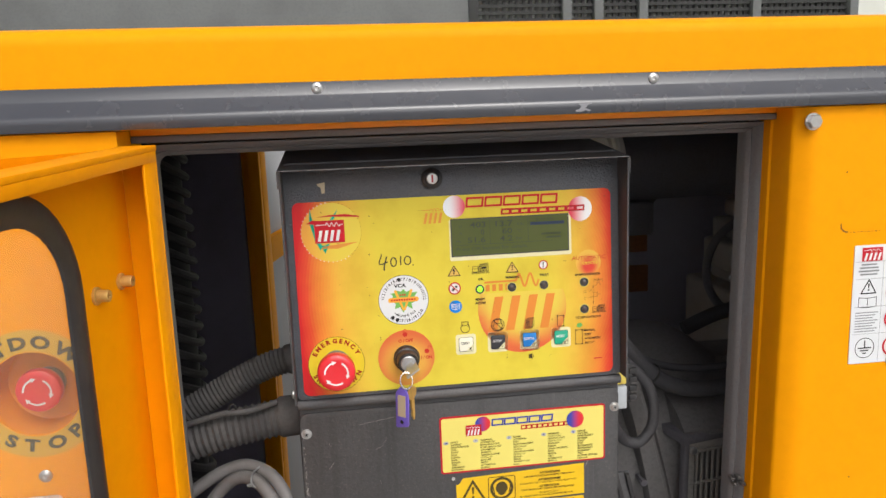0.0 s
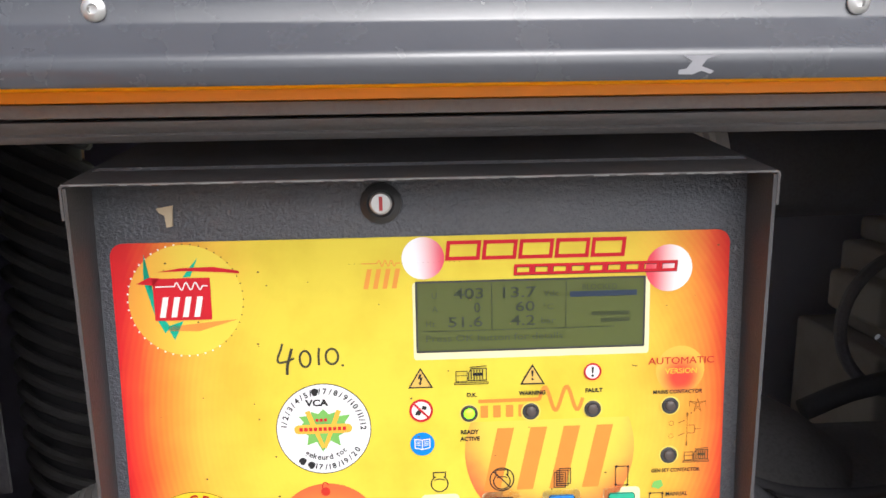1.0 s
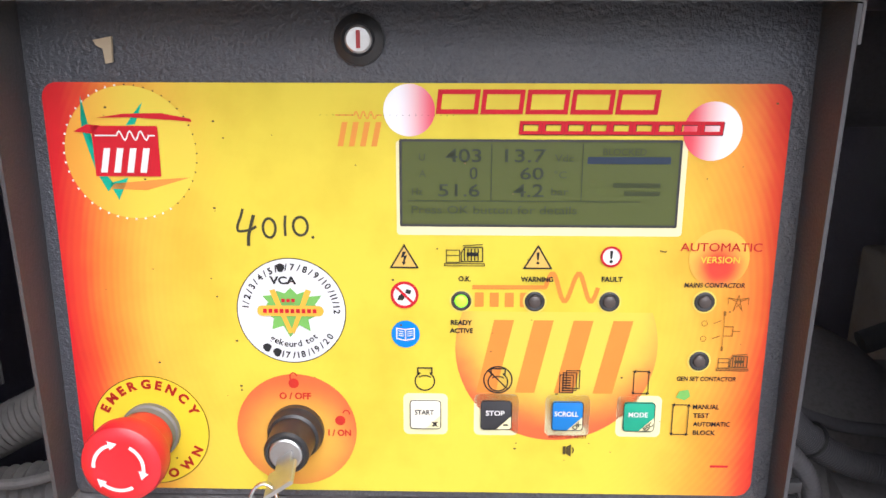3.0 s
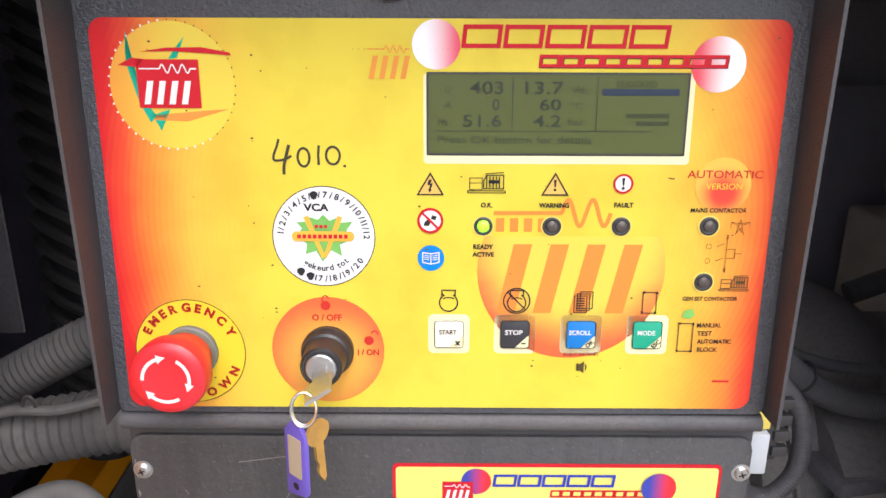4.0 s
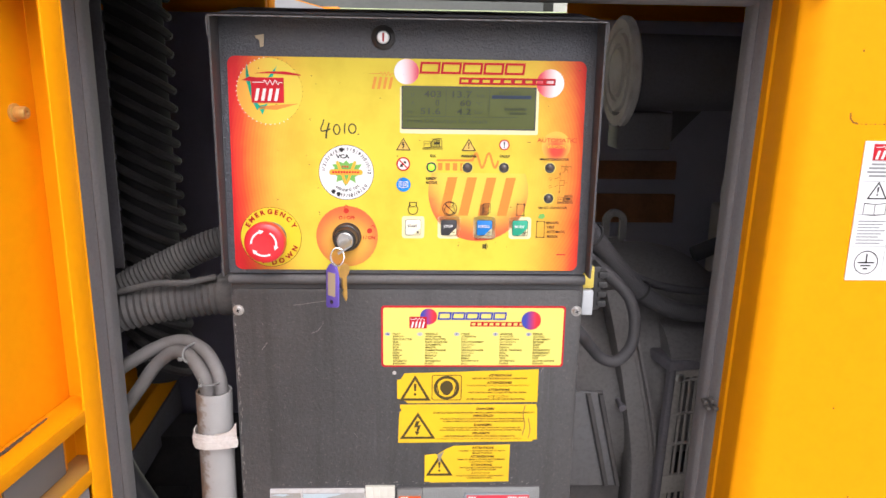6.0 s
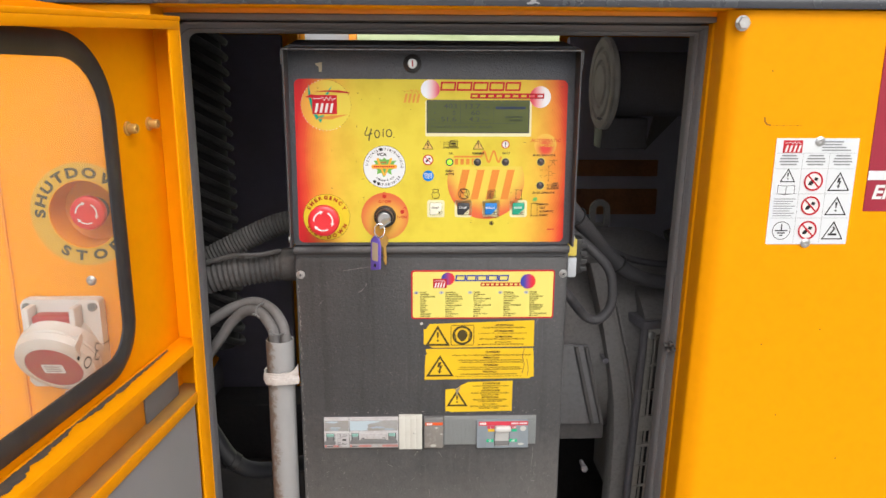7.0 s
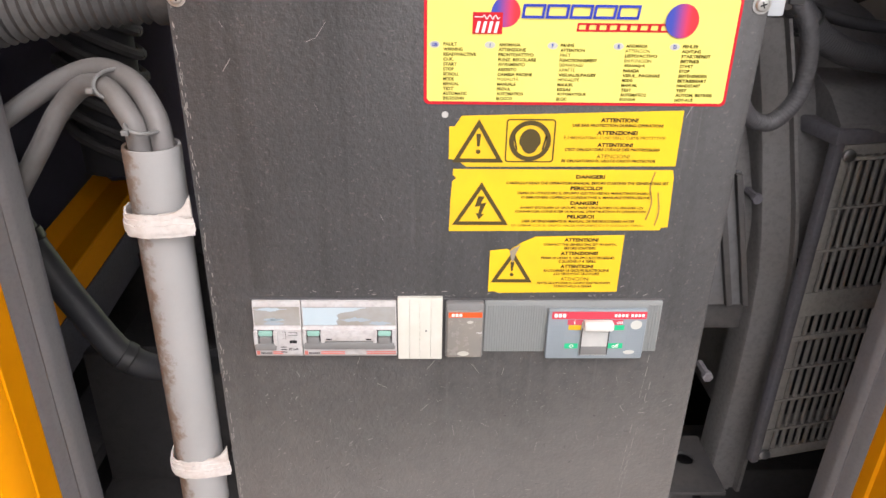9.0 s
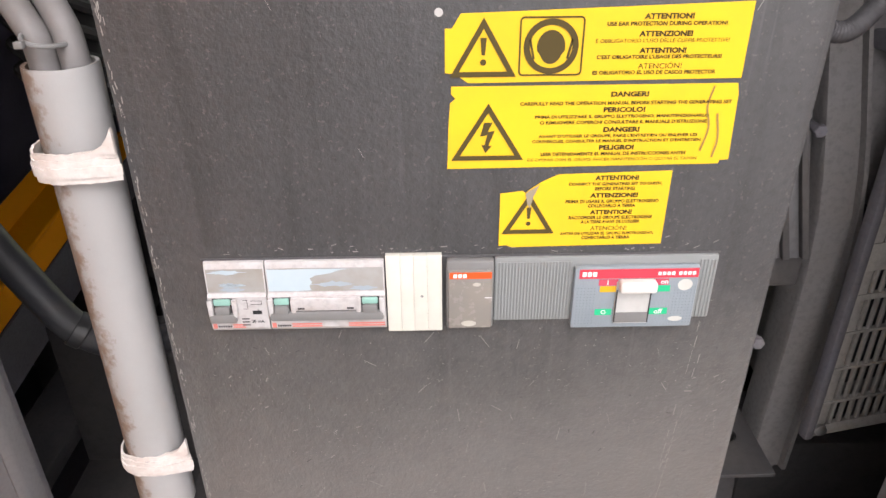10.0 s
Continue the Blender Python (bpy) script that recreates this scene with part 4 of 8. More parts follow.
# paint scraped down to black on the rail's top, with ragged edges
bm = B()
up, dn = [], []
wob = 0.75
for k in range(200):
    u = 0.045 + (DW - 0.06) * k / 199
    w = min(1.0, 0.30 + 1.1 * k / 199)
    wob = min(1.0, max(0.35, wob + rnd.gauss(0, 0.07)))
    up.append(bm.verts.new((u, SK + 0.0055 + rnd.uniform(0, 0.001), 1.0900)))
    dn.append(bm.verts.new((u, SK + 0.003 + 0.020 * w * wob, 1.0900)))
for k in range(199):
    bm.faces.new((up[k], up[k + 1], dn[k + 1], dn[k]))
part("scraped_patch", bm, material("scraped_black_patch", (0.05, 0.048, 0.046), 0.7, amount=0.8, stain=(0.13, 0.08, 0.05), size=45, bump=0.5, bsize=300), door, "black patch where the paint is scraped off", M=MD)
bm = B()
add_box(bm, 0.034, 0.114, -0.0222, -0.0195, 1.0290, 1.0800, 0.001)
part("grey_pad", bm, material("grey_pad_rubber", (0.16, 0.16, 0.165), 0.75, amount=0.4, stain=(0.13, 0.125, 0.12), size=14), door, "grey rubber pad", M=MD)
bm = B()
add_box(bm, 0.0268, DW - 0.001, SK + 0.001, -0.004, DB + 0.001, 1.0155, 0.002)
fab = material("grey_woven_foam_facing", (0.235, 0.235, 0.245), 0.85, amount=0.4, stain=(0.205, 0.205, 0.21), size=8, bump=0.8, bsize=900)
part("foam_panel", bm, fab, door, "grey textured sound foam panel", M=MD)
# window seal: swept rounded rubber
def seal():
    pts = window_path(0.002, 10)
    bm = B()
    prof = [(0.0085, 0.0005), (0.0085, 0.003), (0.005, 0.0052), (-0.002, 0.0060), (-0.009, 0.0050), (-0.0145, 0.0028), (-0.0145, 0.0005)]
    rows = []
    P = [Vector(p) for p in pts]
    n = len(P)
    for i, p in enumerate(P):
        d = (P[(i + 1) % n] - P[(i - 1) % n]).normalized()
        nr = Vector((d.y, -d.x))
        rows.append([bm.verts.new((p.x + nr.x * a, SK + b, p.y + nr.y * a)) for a, b in prof])
    for i in range(n):
        A, C = rows[i], rows[(i + 1) % n]
        for k in range(len(prof) - 1):
            bm.faces.new((A[k], A[k + 1], C[k + 1], C[k]))
    return part("window_seal", bm, rubber_dark, door, "black rubber window seal", M=MD)


seal()
bm = B()
add_plate(bm, window_path(-0.001, 8), SK + 0.0005, SK - 0.0015)
pane = part("window_pane", bm, hazy_pane, door, "hazed clear plastic pane", M=MD)
pane.visible_shadow = False
# handwritten marker digits on the pane
bm = B()
y = SK + 0.0009
add_stroke(bm, [(0.1938 + 0.0060 * math.cos(a), 1.1352 + 0.0052 * math.sin(a)) for a in [k * math.tau / 14 for k in range(14)]], 0.0012, y, True)
add_stroke(bm, [(0.1720, 1.1462), (0.1752, 1.1485), (0.1795, 1.1455), (0.1778, 1.1415), (0.1740, 1.1395), (0.1800, 1.1385), (0.1812, 1.1335), (0.1765, 1.1310), (0.1715, 1.1335)], 0.0012, y)
add_flat(bm, circ(0.2075, 1.1450, 0.0022, 10), y)
add_stroke(bm, [(0.1636, 1.1426), (0.1520, 1.1434)], 0.0010, y)
part("pen_mark", bm, k_ink, door, "handwritten marker digits", M=MD, flat=True)
for u, z in ((0.0765, 1.3515), (0.0290, 1.3535)):
    bm = B()
    add_lathe(bm, (u, SK, z), (0, 1, 0), [(0, 0.0075), (0.002, 0.0075), (0.0025, 0.0052), (0.010, 0.0052), (0.0115, 0.0045), (0.0115, 0.002), (0.009, 0.0018), (0.009, 0)], 20)
    part("stud", bm, brass, door, "yellow-zinc threaded stud", M=MD)

# ---- control cabinet ----
CX0, CX1, CF = -0.0325, 0.3405, 0.850
cabinet = thing("control_cabinet", (0.154, 0.95, 0.22), "black textured steel generator control cabinet with a bright control panel", "control cabinet")
FACE = pose(0.153, 0.850, 1.295, -2.862, 0, 0)     # the panel's tilted front: x along, y into it, z up it
# lower box
bm = B()
add_box(bm, CX0, CX1, CF + 0.003, 1.02, 0.22, 1.176, 0.004)
part("lower_box", bm, powder, cabinet)
bm = B()
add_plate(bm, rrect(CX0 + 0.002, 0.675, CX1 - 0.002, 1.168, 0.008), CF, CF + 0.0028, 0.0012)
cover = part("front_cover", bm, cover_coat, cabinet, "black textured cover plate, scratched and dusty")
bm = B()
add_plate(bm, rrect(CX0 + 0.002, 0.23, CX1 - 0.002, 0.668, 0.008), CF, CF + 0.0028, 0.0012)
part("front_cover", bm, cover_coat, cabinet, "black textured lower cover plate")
bm = B()
add_tube(bm, [(CX0 + 0.001, CF - 0.001, 1.1795), (CX1 - 0.001, CF - 0.001, 1.1795)], 0.0055, 14)
add_box(bm, CX0 + 0.001, CX1 - 0.001, CF, 0.90, 1.174, 1.1845, 0.002)
part("top_fold", bm, powder_dirty, cabinet, "dusty folded edge between the two cabinet halves")


def pan_screw(x, y, z, r, parent):
    bm = B()
    add_lathe(bm, (x, y, z), (0, -1, 0), [(0, r * 1.35), (0.0006, r * 1.35), (0.0007, r), (0.0016, r), (0.0026, r * 0.8), (0.0030, r * 0.35), (0.0030, 0)], 22)
    s = part("screw", bm, steel, parent, "bright cross-head screw")
    bm = B()
    for t in (20, 110):
        c, q = math.cos(radians(t)), math.sin(radians(t))
        add_stroke(bm, [(x - c * r * 0.5, z - q * r * 0.5), (x + c * r * 0.5, z + q * r * 0.5)], r * 0.22, y - 0.0032)
    part("cross_slot", bm, k_ink, s, flat=True)


for x in (-0.0245, 0.3335):
    pan_screw(x, CF, 1.1445, 0.0043, cover)
    pan_screw(x + (0.001 if x < 0 else -0.009), CF, 0.697, 0.0043, cover)
# scratches on the cover
rnd = random.Random(4)
bm = B()
marks = [[(0.052, 1.119), (0.058, 1.1215), (0.061, 1.126), (0.0645, 1.131)], [(0.033, 1.150), (0.075, 1.156)]]
for k in range(70):
    x, z = rnd.uniform(-0.02, 0.325), rnd.choice((rnd.uniform(0.70, 0.885), rnd.uniform(0.70, 0.885), rnd.uniform(0.70, 1.14)))
    a, l = rnd.gauss(80, 35), rnd.uniform(0.002, 0.012)
    marks.append([(x, z), (x + l * math.cos(radians(a)), z + l * math.sin(radians(a)))])
for pts in marks:
    add_stroke(bm, pts, rnd.uniform(0.00012, 0.0004), CF - 0.0003)
for k in range(420):
    x, z, r = rnd.uniform(-0.02, 0.325), 0.70 + 0.22 * rnd.random() ** 1.4, rnd.uniform(0.00012, 0.00045)
    add_flat(bm, circ(x, z, r, 6), CF - 0.0003)
for x0, z0, x1, z1 in ((0.3015, 0.885, 0.287, 0.705), (0.3060, 0.882, 0.292, 0.70), (0.2995, 0.80, 0.2865, 0.712)):
    n = 16
    for k in range(n):
        if rnd.random() < 0.5:
            a, b = k / n, (k + rnd.uniform(0.5, 1.0)) / n
            j = rnd.gauss(0, 0.0005)
            add_stroke(bm, [(x0 + (x1 - x0) * a + j, z0 + (z1 - z0) * a), (x0 + (x1 - x0) * b + j, z0 + (z1 - z0) * b)], rnd.uniform(0.0002, 0.0005), CF - 0.0003)
for cx, cz, n in ((0.012, 0.835, 12), (0.075, 0.80, 6), (0.30, 0.83, 9), (0.20, 0.735, 18), (0.13, 0.74, 12), (0.02, 0.79, 6)):
    for k in range(n):
        x, z = cx + rnd.gauss(0, 0.014), cz + rnd.gauss(0, 0.010)
        a, l = rnd.gauss(30, 25), abs(rnd.gauss(0.0015, 0.0015)) + 0.0005
        if CX0 + 0.006 < x < CX1 - 0.008:
            add_stroke(bm, [(x, z), (x + l * math.cos(radians(a)), z + l * math.sin(radians(a)))], rnd.uniform(0.0003, 0.0007), CF - 0.0003)
for k in range(520):
    x, z = 0.16 + rnd.gauss(0, 0.10), 0.70 + 0.17 * rnd.random() ** 1.2
    a, l = rnd.gauss(75, 40), rnd.uniform(0.0004, 0.0022)
    if CX0 + 0.006 < x < CX1 - 0.008:
        add_stroke(bm, [(x, z), (x + l * math.cos(radians(a)), z + l * math.sin(radians(a)))], rnd.uniform(0.00010, 0.00028), CF - 0.0003)
for k in range(170):
    z = rnd.uniform(0.69, 1.15)
    x = CX0 + 0.0036 + abs(rnd.gauss(0, 0.0012))
    add_stroke(bm, [(x, z), (x + rnd.gauss(0, 0.0003), z + rnd.uniform(0.0008, 0.005))], rnd.uniform(0.0002, 0.0006), CF - 0.0003)
for k in range(46):
    x, z = rnd.uniform(0.0, 0.30), 0.9372 + abs(rnd.gauss(0, 0.003))
    a, l = rnd.gauss(0, 25), rnd.uniform(0.0006, 0.004)
    add_stroke(bm, [(x, z), (x + l * math.cos(radians(a)), z + l * math.sin(radians(a)))], rnd.uniform(0.0002, 0.0006), CF - 0.0003)
tagged(part("scratch_field", bm, ink("scratch_grey", (0.27, 0.255, 0.245)), cover, flat=True), "fine pale scratches", kind="stuff")
# dark rubbed marks
bm = B()
for k in range(46):
    x, z = rnd.uniform(0.0, 0.32), rnd.uniform(0.70, 0.88)
    a, l = rnd.gauss(50, 30), rnd.uniform(0.0005, 0.004)
    add_stroke(bm, [(x, z), (x + l * math.cos(radians(a)), z + l * math.sin(radians(a)))], rnd.uniform(0.0002, 0.0007), CF - 0.00025)
tagged(part("rubbed_marks", bm, ink("dark_rub", (0.065, 0.063, 0.065)), cover, flat=True), "small dark rubbed marks", kind="stuff")
bm = B()
add_flat(bm, circ(0.139, 1.0735, 0.0022, 14), CF - 0.0004)
part("paint_chip", bm, ink("pale_chip", (0.45, 0.44, 0.43)), cover, flat=True)

# upper half: side cheeks, rising top, tilted face
RY = 0.828
for x0, x1 in ((CX0 - 0.0005, CX0 + 0.0015), (CX1 - 0.0015, CX1 + 0.0005)):
    bm = B()
    add_plate(bm, [(RY, 1.187), (0.957, 1.187), (0.957, 1.4525), (RY, 1.4370)], x0, x1)
    for v in bm.verts:
        v.co = Vector((v.co.y, v.co.x, v.co.z))
    part("hood_cheek", bm, powder, cabinet)
bm = B()
prof = [(CX0 - 0.0022, 1.4205), (CX0 - 0.0022, 1.4375), (CX0 - 0.0010, 1.4390), (CX0 + 0.004, 1.4392), (CX1 - 0.004, 1.4392), (CX1 + 0.0010, 1.4390), (CX1 + 0.0022, 1.4375), (CX1 + 0.0022, 1.4205)]
lo = [bm.verts.new((x, RY, z)) for x, z in prof]
hi = [bm.verts.new((x, 0.957, z + 0.0165)) for x, z in prof]
for k in range(len(prof) - 1):
    bm.faces.new((lo[k], lo[k + 1], hi[k + 1], hi[k]))
solid(bm, 0.0014)
hood = part("hood_top", bm, powder_dirty, cabinet, "dusty folded hood over the panel")
# paint worn bright along the front edge
bm = B()
rnd = random.Random(3)
n = 90
for k in range(n):
    x0, x1 = CX0 + (CX1 - CX0) * k / n, CX0 + (CX1 - CX0) * (k + 1) / n
    h = rnd.uniform(0.0003, 0.0011)
    bm.faces.new([bm.verts.new(v) for v in ((x0, RY - 0.0016, 1.4390 - h), (x1, RY - 0.0016, 1.4390 - h), (x1, RY - 0.0016, 1.4390), (x0, RY - 0.0016, 1.4390))])
tagged(part("worn_edge", bm, material("worn_bare_edge", (0.22, 0.22, 0.225), 0.45, amount=0.7, stain=(0.08, 0.08, 0.085), size=60), hood, flat=True), "paint worn off the front edge", kind="stuff")
bm = B()
add_box(bm, CX0 + 0.002, CX1 - 0.002, 0.953, 0.956, 1.18, 1.450)
part("back_plate", bm, powder, cabinet)
for x, s in ((CX0 - 0.001, -1), (CX1 + 0.001, 1)):
    bm = B()
    add_lathe(bm, (x, 0.842, 1.1955), (s, 0, 0), [(0, 0.005), (0.002, 0.005), (0.0032, 0.0035), (0.0034, 0)], 16)
    part("hinge_screw", bm, steel, cabinet)
bm = B()
add_plate(bm, rrect(-0.1838, -0.1085, 0.1858, 0.1500, 0.004), 0.0008, 0.004, 0.0008)
face = part("face_plate", bm, panel_coat, cabinet, "black grained face plate", M=FACE)
# panel lock
lockp = (-0.0250, 0.0008, 0.1275)
bm = B()
add_lathe(bm, lockp, (0, -1, 0), [(0, 0.0118), (0.002, 0.0116), (0.0035, 0.0096), (0.0045, 0.0078), (0.0030, 0.0068), (0.0030, 0)], 36)
lk = part("panel_lock", bm, black_plastic, face, "round black quarter-turn lock with steel core")
bm = B()
add_lathe(bm, (lockp[0], -0.0018, lockp[2]), (0, -1, 0), [(0, 0.0064), (0.0016, 0.0062), (0.0022, 0.0054), (0.0022, 0)], 30)
part("lock_core", bm, steel, lk)
bm = B()
add_flat(bm, rrect(lockp[0] - 0.0009, lockp[2] - 0.0040, lockp[0] + 0.0011, lockp[2] + 0.0040, 0.0003), -0.0044)
part("slot", bm, red_dull, lk, flat=True)
# torn bit of tape
bm = B()
add_plate(bm, [(-0.1440, 0.1165), (-0.1408, 0.1172), (-0.1402, 0.1288), (-0.1490, 0.1272), (-0.1478, 0.1248), (-0.1447, 0.1232)], -0.0012, 0.0004)
part("tape_scrap", bm, tag_paper, face, "torn scrap of old tape", flat=True)

# ---- the printed front label and its controls ----
LY, P1, P2, P3 = -0.0004, -0.0008, -0.0012, -0.0016
bm = B()
add_plate(bm, rrect(-0.1765, -0.1045, 0.1765, 0.1080, 0.0075), LY, 0.0008)
label = part("front_label", bm, label_print, cabinet, "yellow, orange and red printed control panel label", M=FACE)


def printed(name, mat, bm, lab="", parent=None):
    return part(name, bm, mat, parent or label, lab, flat=True)


# soft pale halos
def halo(x0, z0, x1, z1, r, y=-0.00055):
    bm = B()
    add_flat(bm, rrect(x0, z0, x1, z1, r), y)
    return printed("pale_field", pale_ink, bm)


halo(-0.0085, 0.0355, 0.130, 0.0815, 0.002)
for x in (0.0053, 0.0419, 0.0786, 0.1153):
    halo(x - 0.0115, -0.0710, x + 0.0115, -0.0480, 0.003)
# round brand emblem: plain shapes
bm = B()
add_flat(bm, circ(-0.1365, 0.0748, 0.0318, 48), -0.0006)
printed("emblem_disc", ball_print("emblem_yellow", (0.68, 0.28, 0.03), (0.67, 0.53, 0.05), -0.150, 0.024), bm, "yellow emblem disc")
for lo, hi, mat in ((0, 12, k_ink), (12, 38, w_ink), (38, 44, k_ink)):
    bm = B()
    for k in range(lo, hi):
        a = math.tau * k / 44
        add_flat(bm, circ(-0.1365 + 0.0322 * math.cos(a), 0.0748 + 0.0322 * math.sin(a), 0.00042 if mat is k_ink else 0.0006, 6), P1)
    tagged(printed("emblem_dots", mat, bm), kind="stuff")
bm = B()
add_flat(bm, [(-0.1590, 0.0905), (-0.1565, 0.0895), (-0.1520, 0.0680), (-0.1460, 0.0600), (-0.1490, 0.0560), (-0.1540, 0.0660), (-0.1590, 0.0860), (-0.1580, 0.1020)][::-1], P1)
printed("emblem_sweep", teal_ink, bm)
bm = B()
add_flat(bm, [(-0.1480, 0.0600), (-0.1440, 0.0520), (-0.1385, 0.0630)], P1)
printed("emblem_sweep", teal_ink, bm)
bm = B()
add_flat(bm, [(-0.1375, 0.0880), (-0.1330, 0.0885), (-0.1285, 0.0990), (-0.1330, 0.0940)], P1)
printed("emblem_sweep", teal_ink, bm)
bm = B()
add_flat(bm, [(-0.1515, 0.0915), (-0.1380, 0.0935), (-0.1200, 0.0938), (-0.1060, 0.0912), (-0.1055, 0.0898), (-0.1140, 0.0905), (-0.1350, 0.0918)][::-1], P2)
printed("emblem_sweep", r_ink, bm)
bm = B()
add_flat(bm, [(-0.1630, 0.0850), (-0.1560, 0.0885), (-0.1500, 0.0880), (-0.1535, 0.0840)][::-1], P2)
printed("emblem_sweep", r_ink, bm)
bm = B()
add_flat(bm, [(-0.1475, 0.0575), (-0.1300, 0.0568), (-0.1080, 0.0632), (-0.1230, 0.0622), (-0.1460, 0.0600)], P1)
printed("emblem_sweep", faint_ink, bm)
bm = B()
add_flat(bm, rrect(-0.1540, 0.0636, -0.1222, 0.0878, 0.0006), P2)
printed("emblem_square", r_ink, bm, "red emblem square with plain white strokes")


def slanted_bars(parent, mat, x0, z0, x1, z1, n, lean, y):
    w = (x1 - x0) / n
    for k in range(n):
        a = x0 + k * w
        bm = B()
        add_flat(bm, [(a + w * 0.12, z0), (a + w * 0.62, z0), (a + w * 0.85 + lean, z1), (a + w * 0.35 + lean, z1)], y)
        part("emblem_bar", bm, mat, parent, flat=True)


bm = B()
slanted_bars(label, w_ink, -0.1520, 0.0655, -0.1265, 0.0772, 4, 0.0010, P3)
add_stroke(bm, [(-0.1525, 0.0832), (-0.1420, 0.0832)] + [(-0.1420 + 0.0155 * k / 24, 0.0832 + 0.0021 * math.sin(k / 24 * math.tau * 3)) for k in range(25)] + [(-0.1235, 0.0832)], 0.0007, P3)
printed("emblem_strokes", w_ink, bm)
# small emblem
bm = B()
slanted_bars(label, faint_ink, -0.0370, 0.0785, -0.0155, 0.0900, 4, 0.0012, P1)
add_stroke(bm, [(-0.0370, 0.0932), (-0.0280, 0.0932)] + [(-0.0280 + 0.0105 * k / 18, 0.0932 + 0.0018 * math.sin(k / 18 * math.tau * 3)) for k in range(19)] + [(-0.0150, 0.0932)], 0.0006, P1)
printed("small_emblem", faint_ink, bm)
bm = B()
for k in range(22):
    add_flat(bm, circ(-0.0440 + 0.0030 * k, 0.0932, 0.00025, 5), P1)
tagged(printed("dotted_line", k_ink, bm), kind="stuff")
# shaded balls in the heading
bm = B()
add_flat(bm, circ(-0.0020, 0.0955, 0.0122, 40), P1)
printed("heading_ball", ball_print("ball_white_to_red", (0.78, 0.80, 0.84), (0.66, 0.05, 0.10), 0.001, 0.010), bm)
bm = B()
add_flat(bm, circ(0.1408, 0.0862, 0.0138, 40), P1)
printed("heading_ball", ball_print("ball_red_to_white", (0.66, 0.05, 0.08), (0.80, 0.80, 0.80), 0.139, 0.010), bm)


# heading: five hollow blocks over a row of small blocks, as plain shapes
def block_row(parent, mat, x0, z0, x1, z1, n, w, lean, y):
    c = (x1 - x0) / n
    for k in range(n):
        a, b = x0 + k * c + c * 0.06, x0 + (k + 1) * c - c * 0.10
        bm = B()
        add_stroke(bm, [(a, z0 + w / 2), (b, z0 + w / 2), (b + lean, z1 - w / 2), (a + lean, z1 - w / 2)], w, y, True)
        part("heading_block", bm, mat, parent, flat=True)


block_row(label, r_ink, 0.0105, 0.0938, 0.1155, 0.1052, 5, 0.0022, 0.0010, P1)
block_row(label, r_ink, 0.0500, 0.0845, 0.1455, 0.0908, 9, 0.0016, 0.0004, P2)
block_row(label, k_ink, 0.0504, 0.0841, 0.1459, 0.0904, 9, 0.0016, 0.0004, P1 - 0.0001)

# pale watermark sphere and bars
bm = B()
add_flat(bm, circ(0.0715, -0.0225, 0.0510, 56, 158, 382), -0.00055)
printed("watermark_sphere", radial_print("watermark_fade", 0.0735, -0.004, 0.038, 0.066, (0.65, 0.50, 0.055), (0.62, 0.11, 0.03)), bm, "faded orange watermark disc")
w_orange = ink("watermark_orange", (0.66, 0.23, 0.04))
slanted_bars(label, w_orange, 0.0290, -0.0470, 0.1085, -0.0078, 4, 0.0040, -0.0007)
bm = B()
add_stroke(bm, [(0.0287, 0.0092), (0.0650, 0.0094)] + [(0.0650 + 0.0260 * k / 28, 0.0094 + 0.0072 * math.sin(k / 28 * math.tau * 2)) for k in range(29)], 0.0022, -0.0007)
for k in range(4):
    add_flat(bm, rrect(0.0300 + 0.0075 * k, -0.0010, 0.0345 + 0.0075 * k, 0.0065, 0.0005), -0.0007)
printed("watermark_wave", w_orange, bm)
bm = B()
add_flat(bm, circ(0.1492, 0.0247, 0.0147, 40), P1)
disc_m = radial_print("version_disc", 0.1492, 0.0205, 0.004, 0.016, (0.60, 0.04, 0.02), (0.68, 0.40, 0.05))
printed("version_disc", disc_m, bm)
bm = B()
add_text(bm, "AUTOMATIC", 0.1496, 0.0305, 0.0042, 0.0395, P2)
printed("caption", r_ink, bm)
bm = B()
add_text(bm, "VERSION", 0.1496, 0.0241, 0.0032, 0.0190, P2)
printed("caption", y_ink, bm)


def caption(s, x, z, h, w=None, mat=k_ink, bold=0.035, shear=0.0, y=P2, align="CENTER"):
    bm = B()
    add_text(bm, s, x, z, h, w, y, align, bold, shear)
    return printed("caption", mat, bm)


caption("O.K.", 0.0249, 0.0136, 0.0027, 0.0062)
caption("WARNING", 0.0606, 0.0136, 0.0027, 0.0159)
caption("FAULT", 0.0976, 0.0139, 0.0027, 0.0104)
caption("READY", 0.0235, -0.0092, 0.0027, 0.0108)
caption("ACTIVE", 0.0235, -0.0135, 0.0027, 0.0118)
caption("MAINS CONTACTOR", 0.1480, 0.0113, 0.0025, 0.0298, bold=0.022, shear=0.1)
caption("GEN SET CONTACTOR", 0.1481, -0.0381, 0.0025, 0.0299, bold=0.022, shear=0.1)
for i, s in enumerate(("MANUAL", "TEST", "AUTOMATIC", "BLOCK")):
    caption(s, 0.1425 + 0.0004 * i, -0.0535 - 0.0048 * i, 0.0027, (0.0135, 0.0084, 0.0190, 0.0114)[i], bold=0.02, align="LEFT")
caption("SILENT OR RESET", 0.0793, -0.0711, 0.0018, 0.0200, ink("dark_red_ink", (0.25, 0.02, 0.02)), bold=0.02)
bm = B()
add_flat(bm, rrect(0.1541, -0.0879, 0.1636, -0.0867, 0.0003), P1)
printed("tiny_line", r_ink, bm)


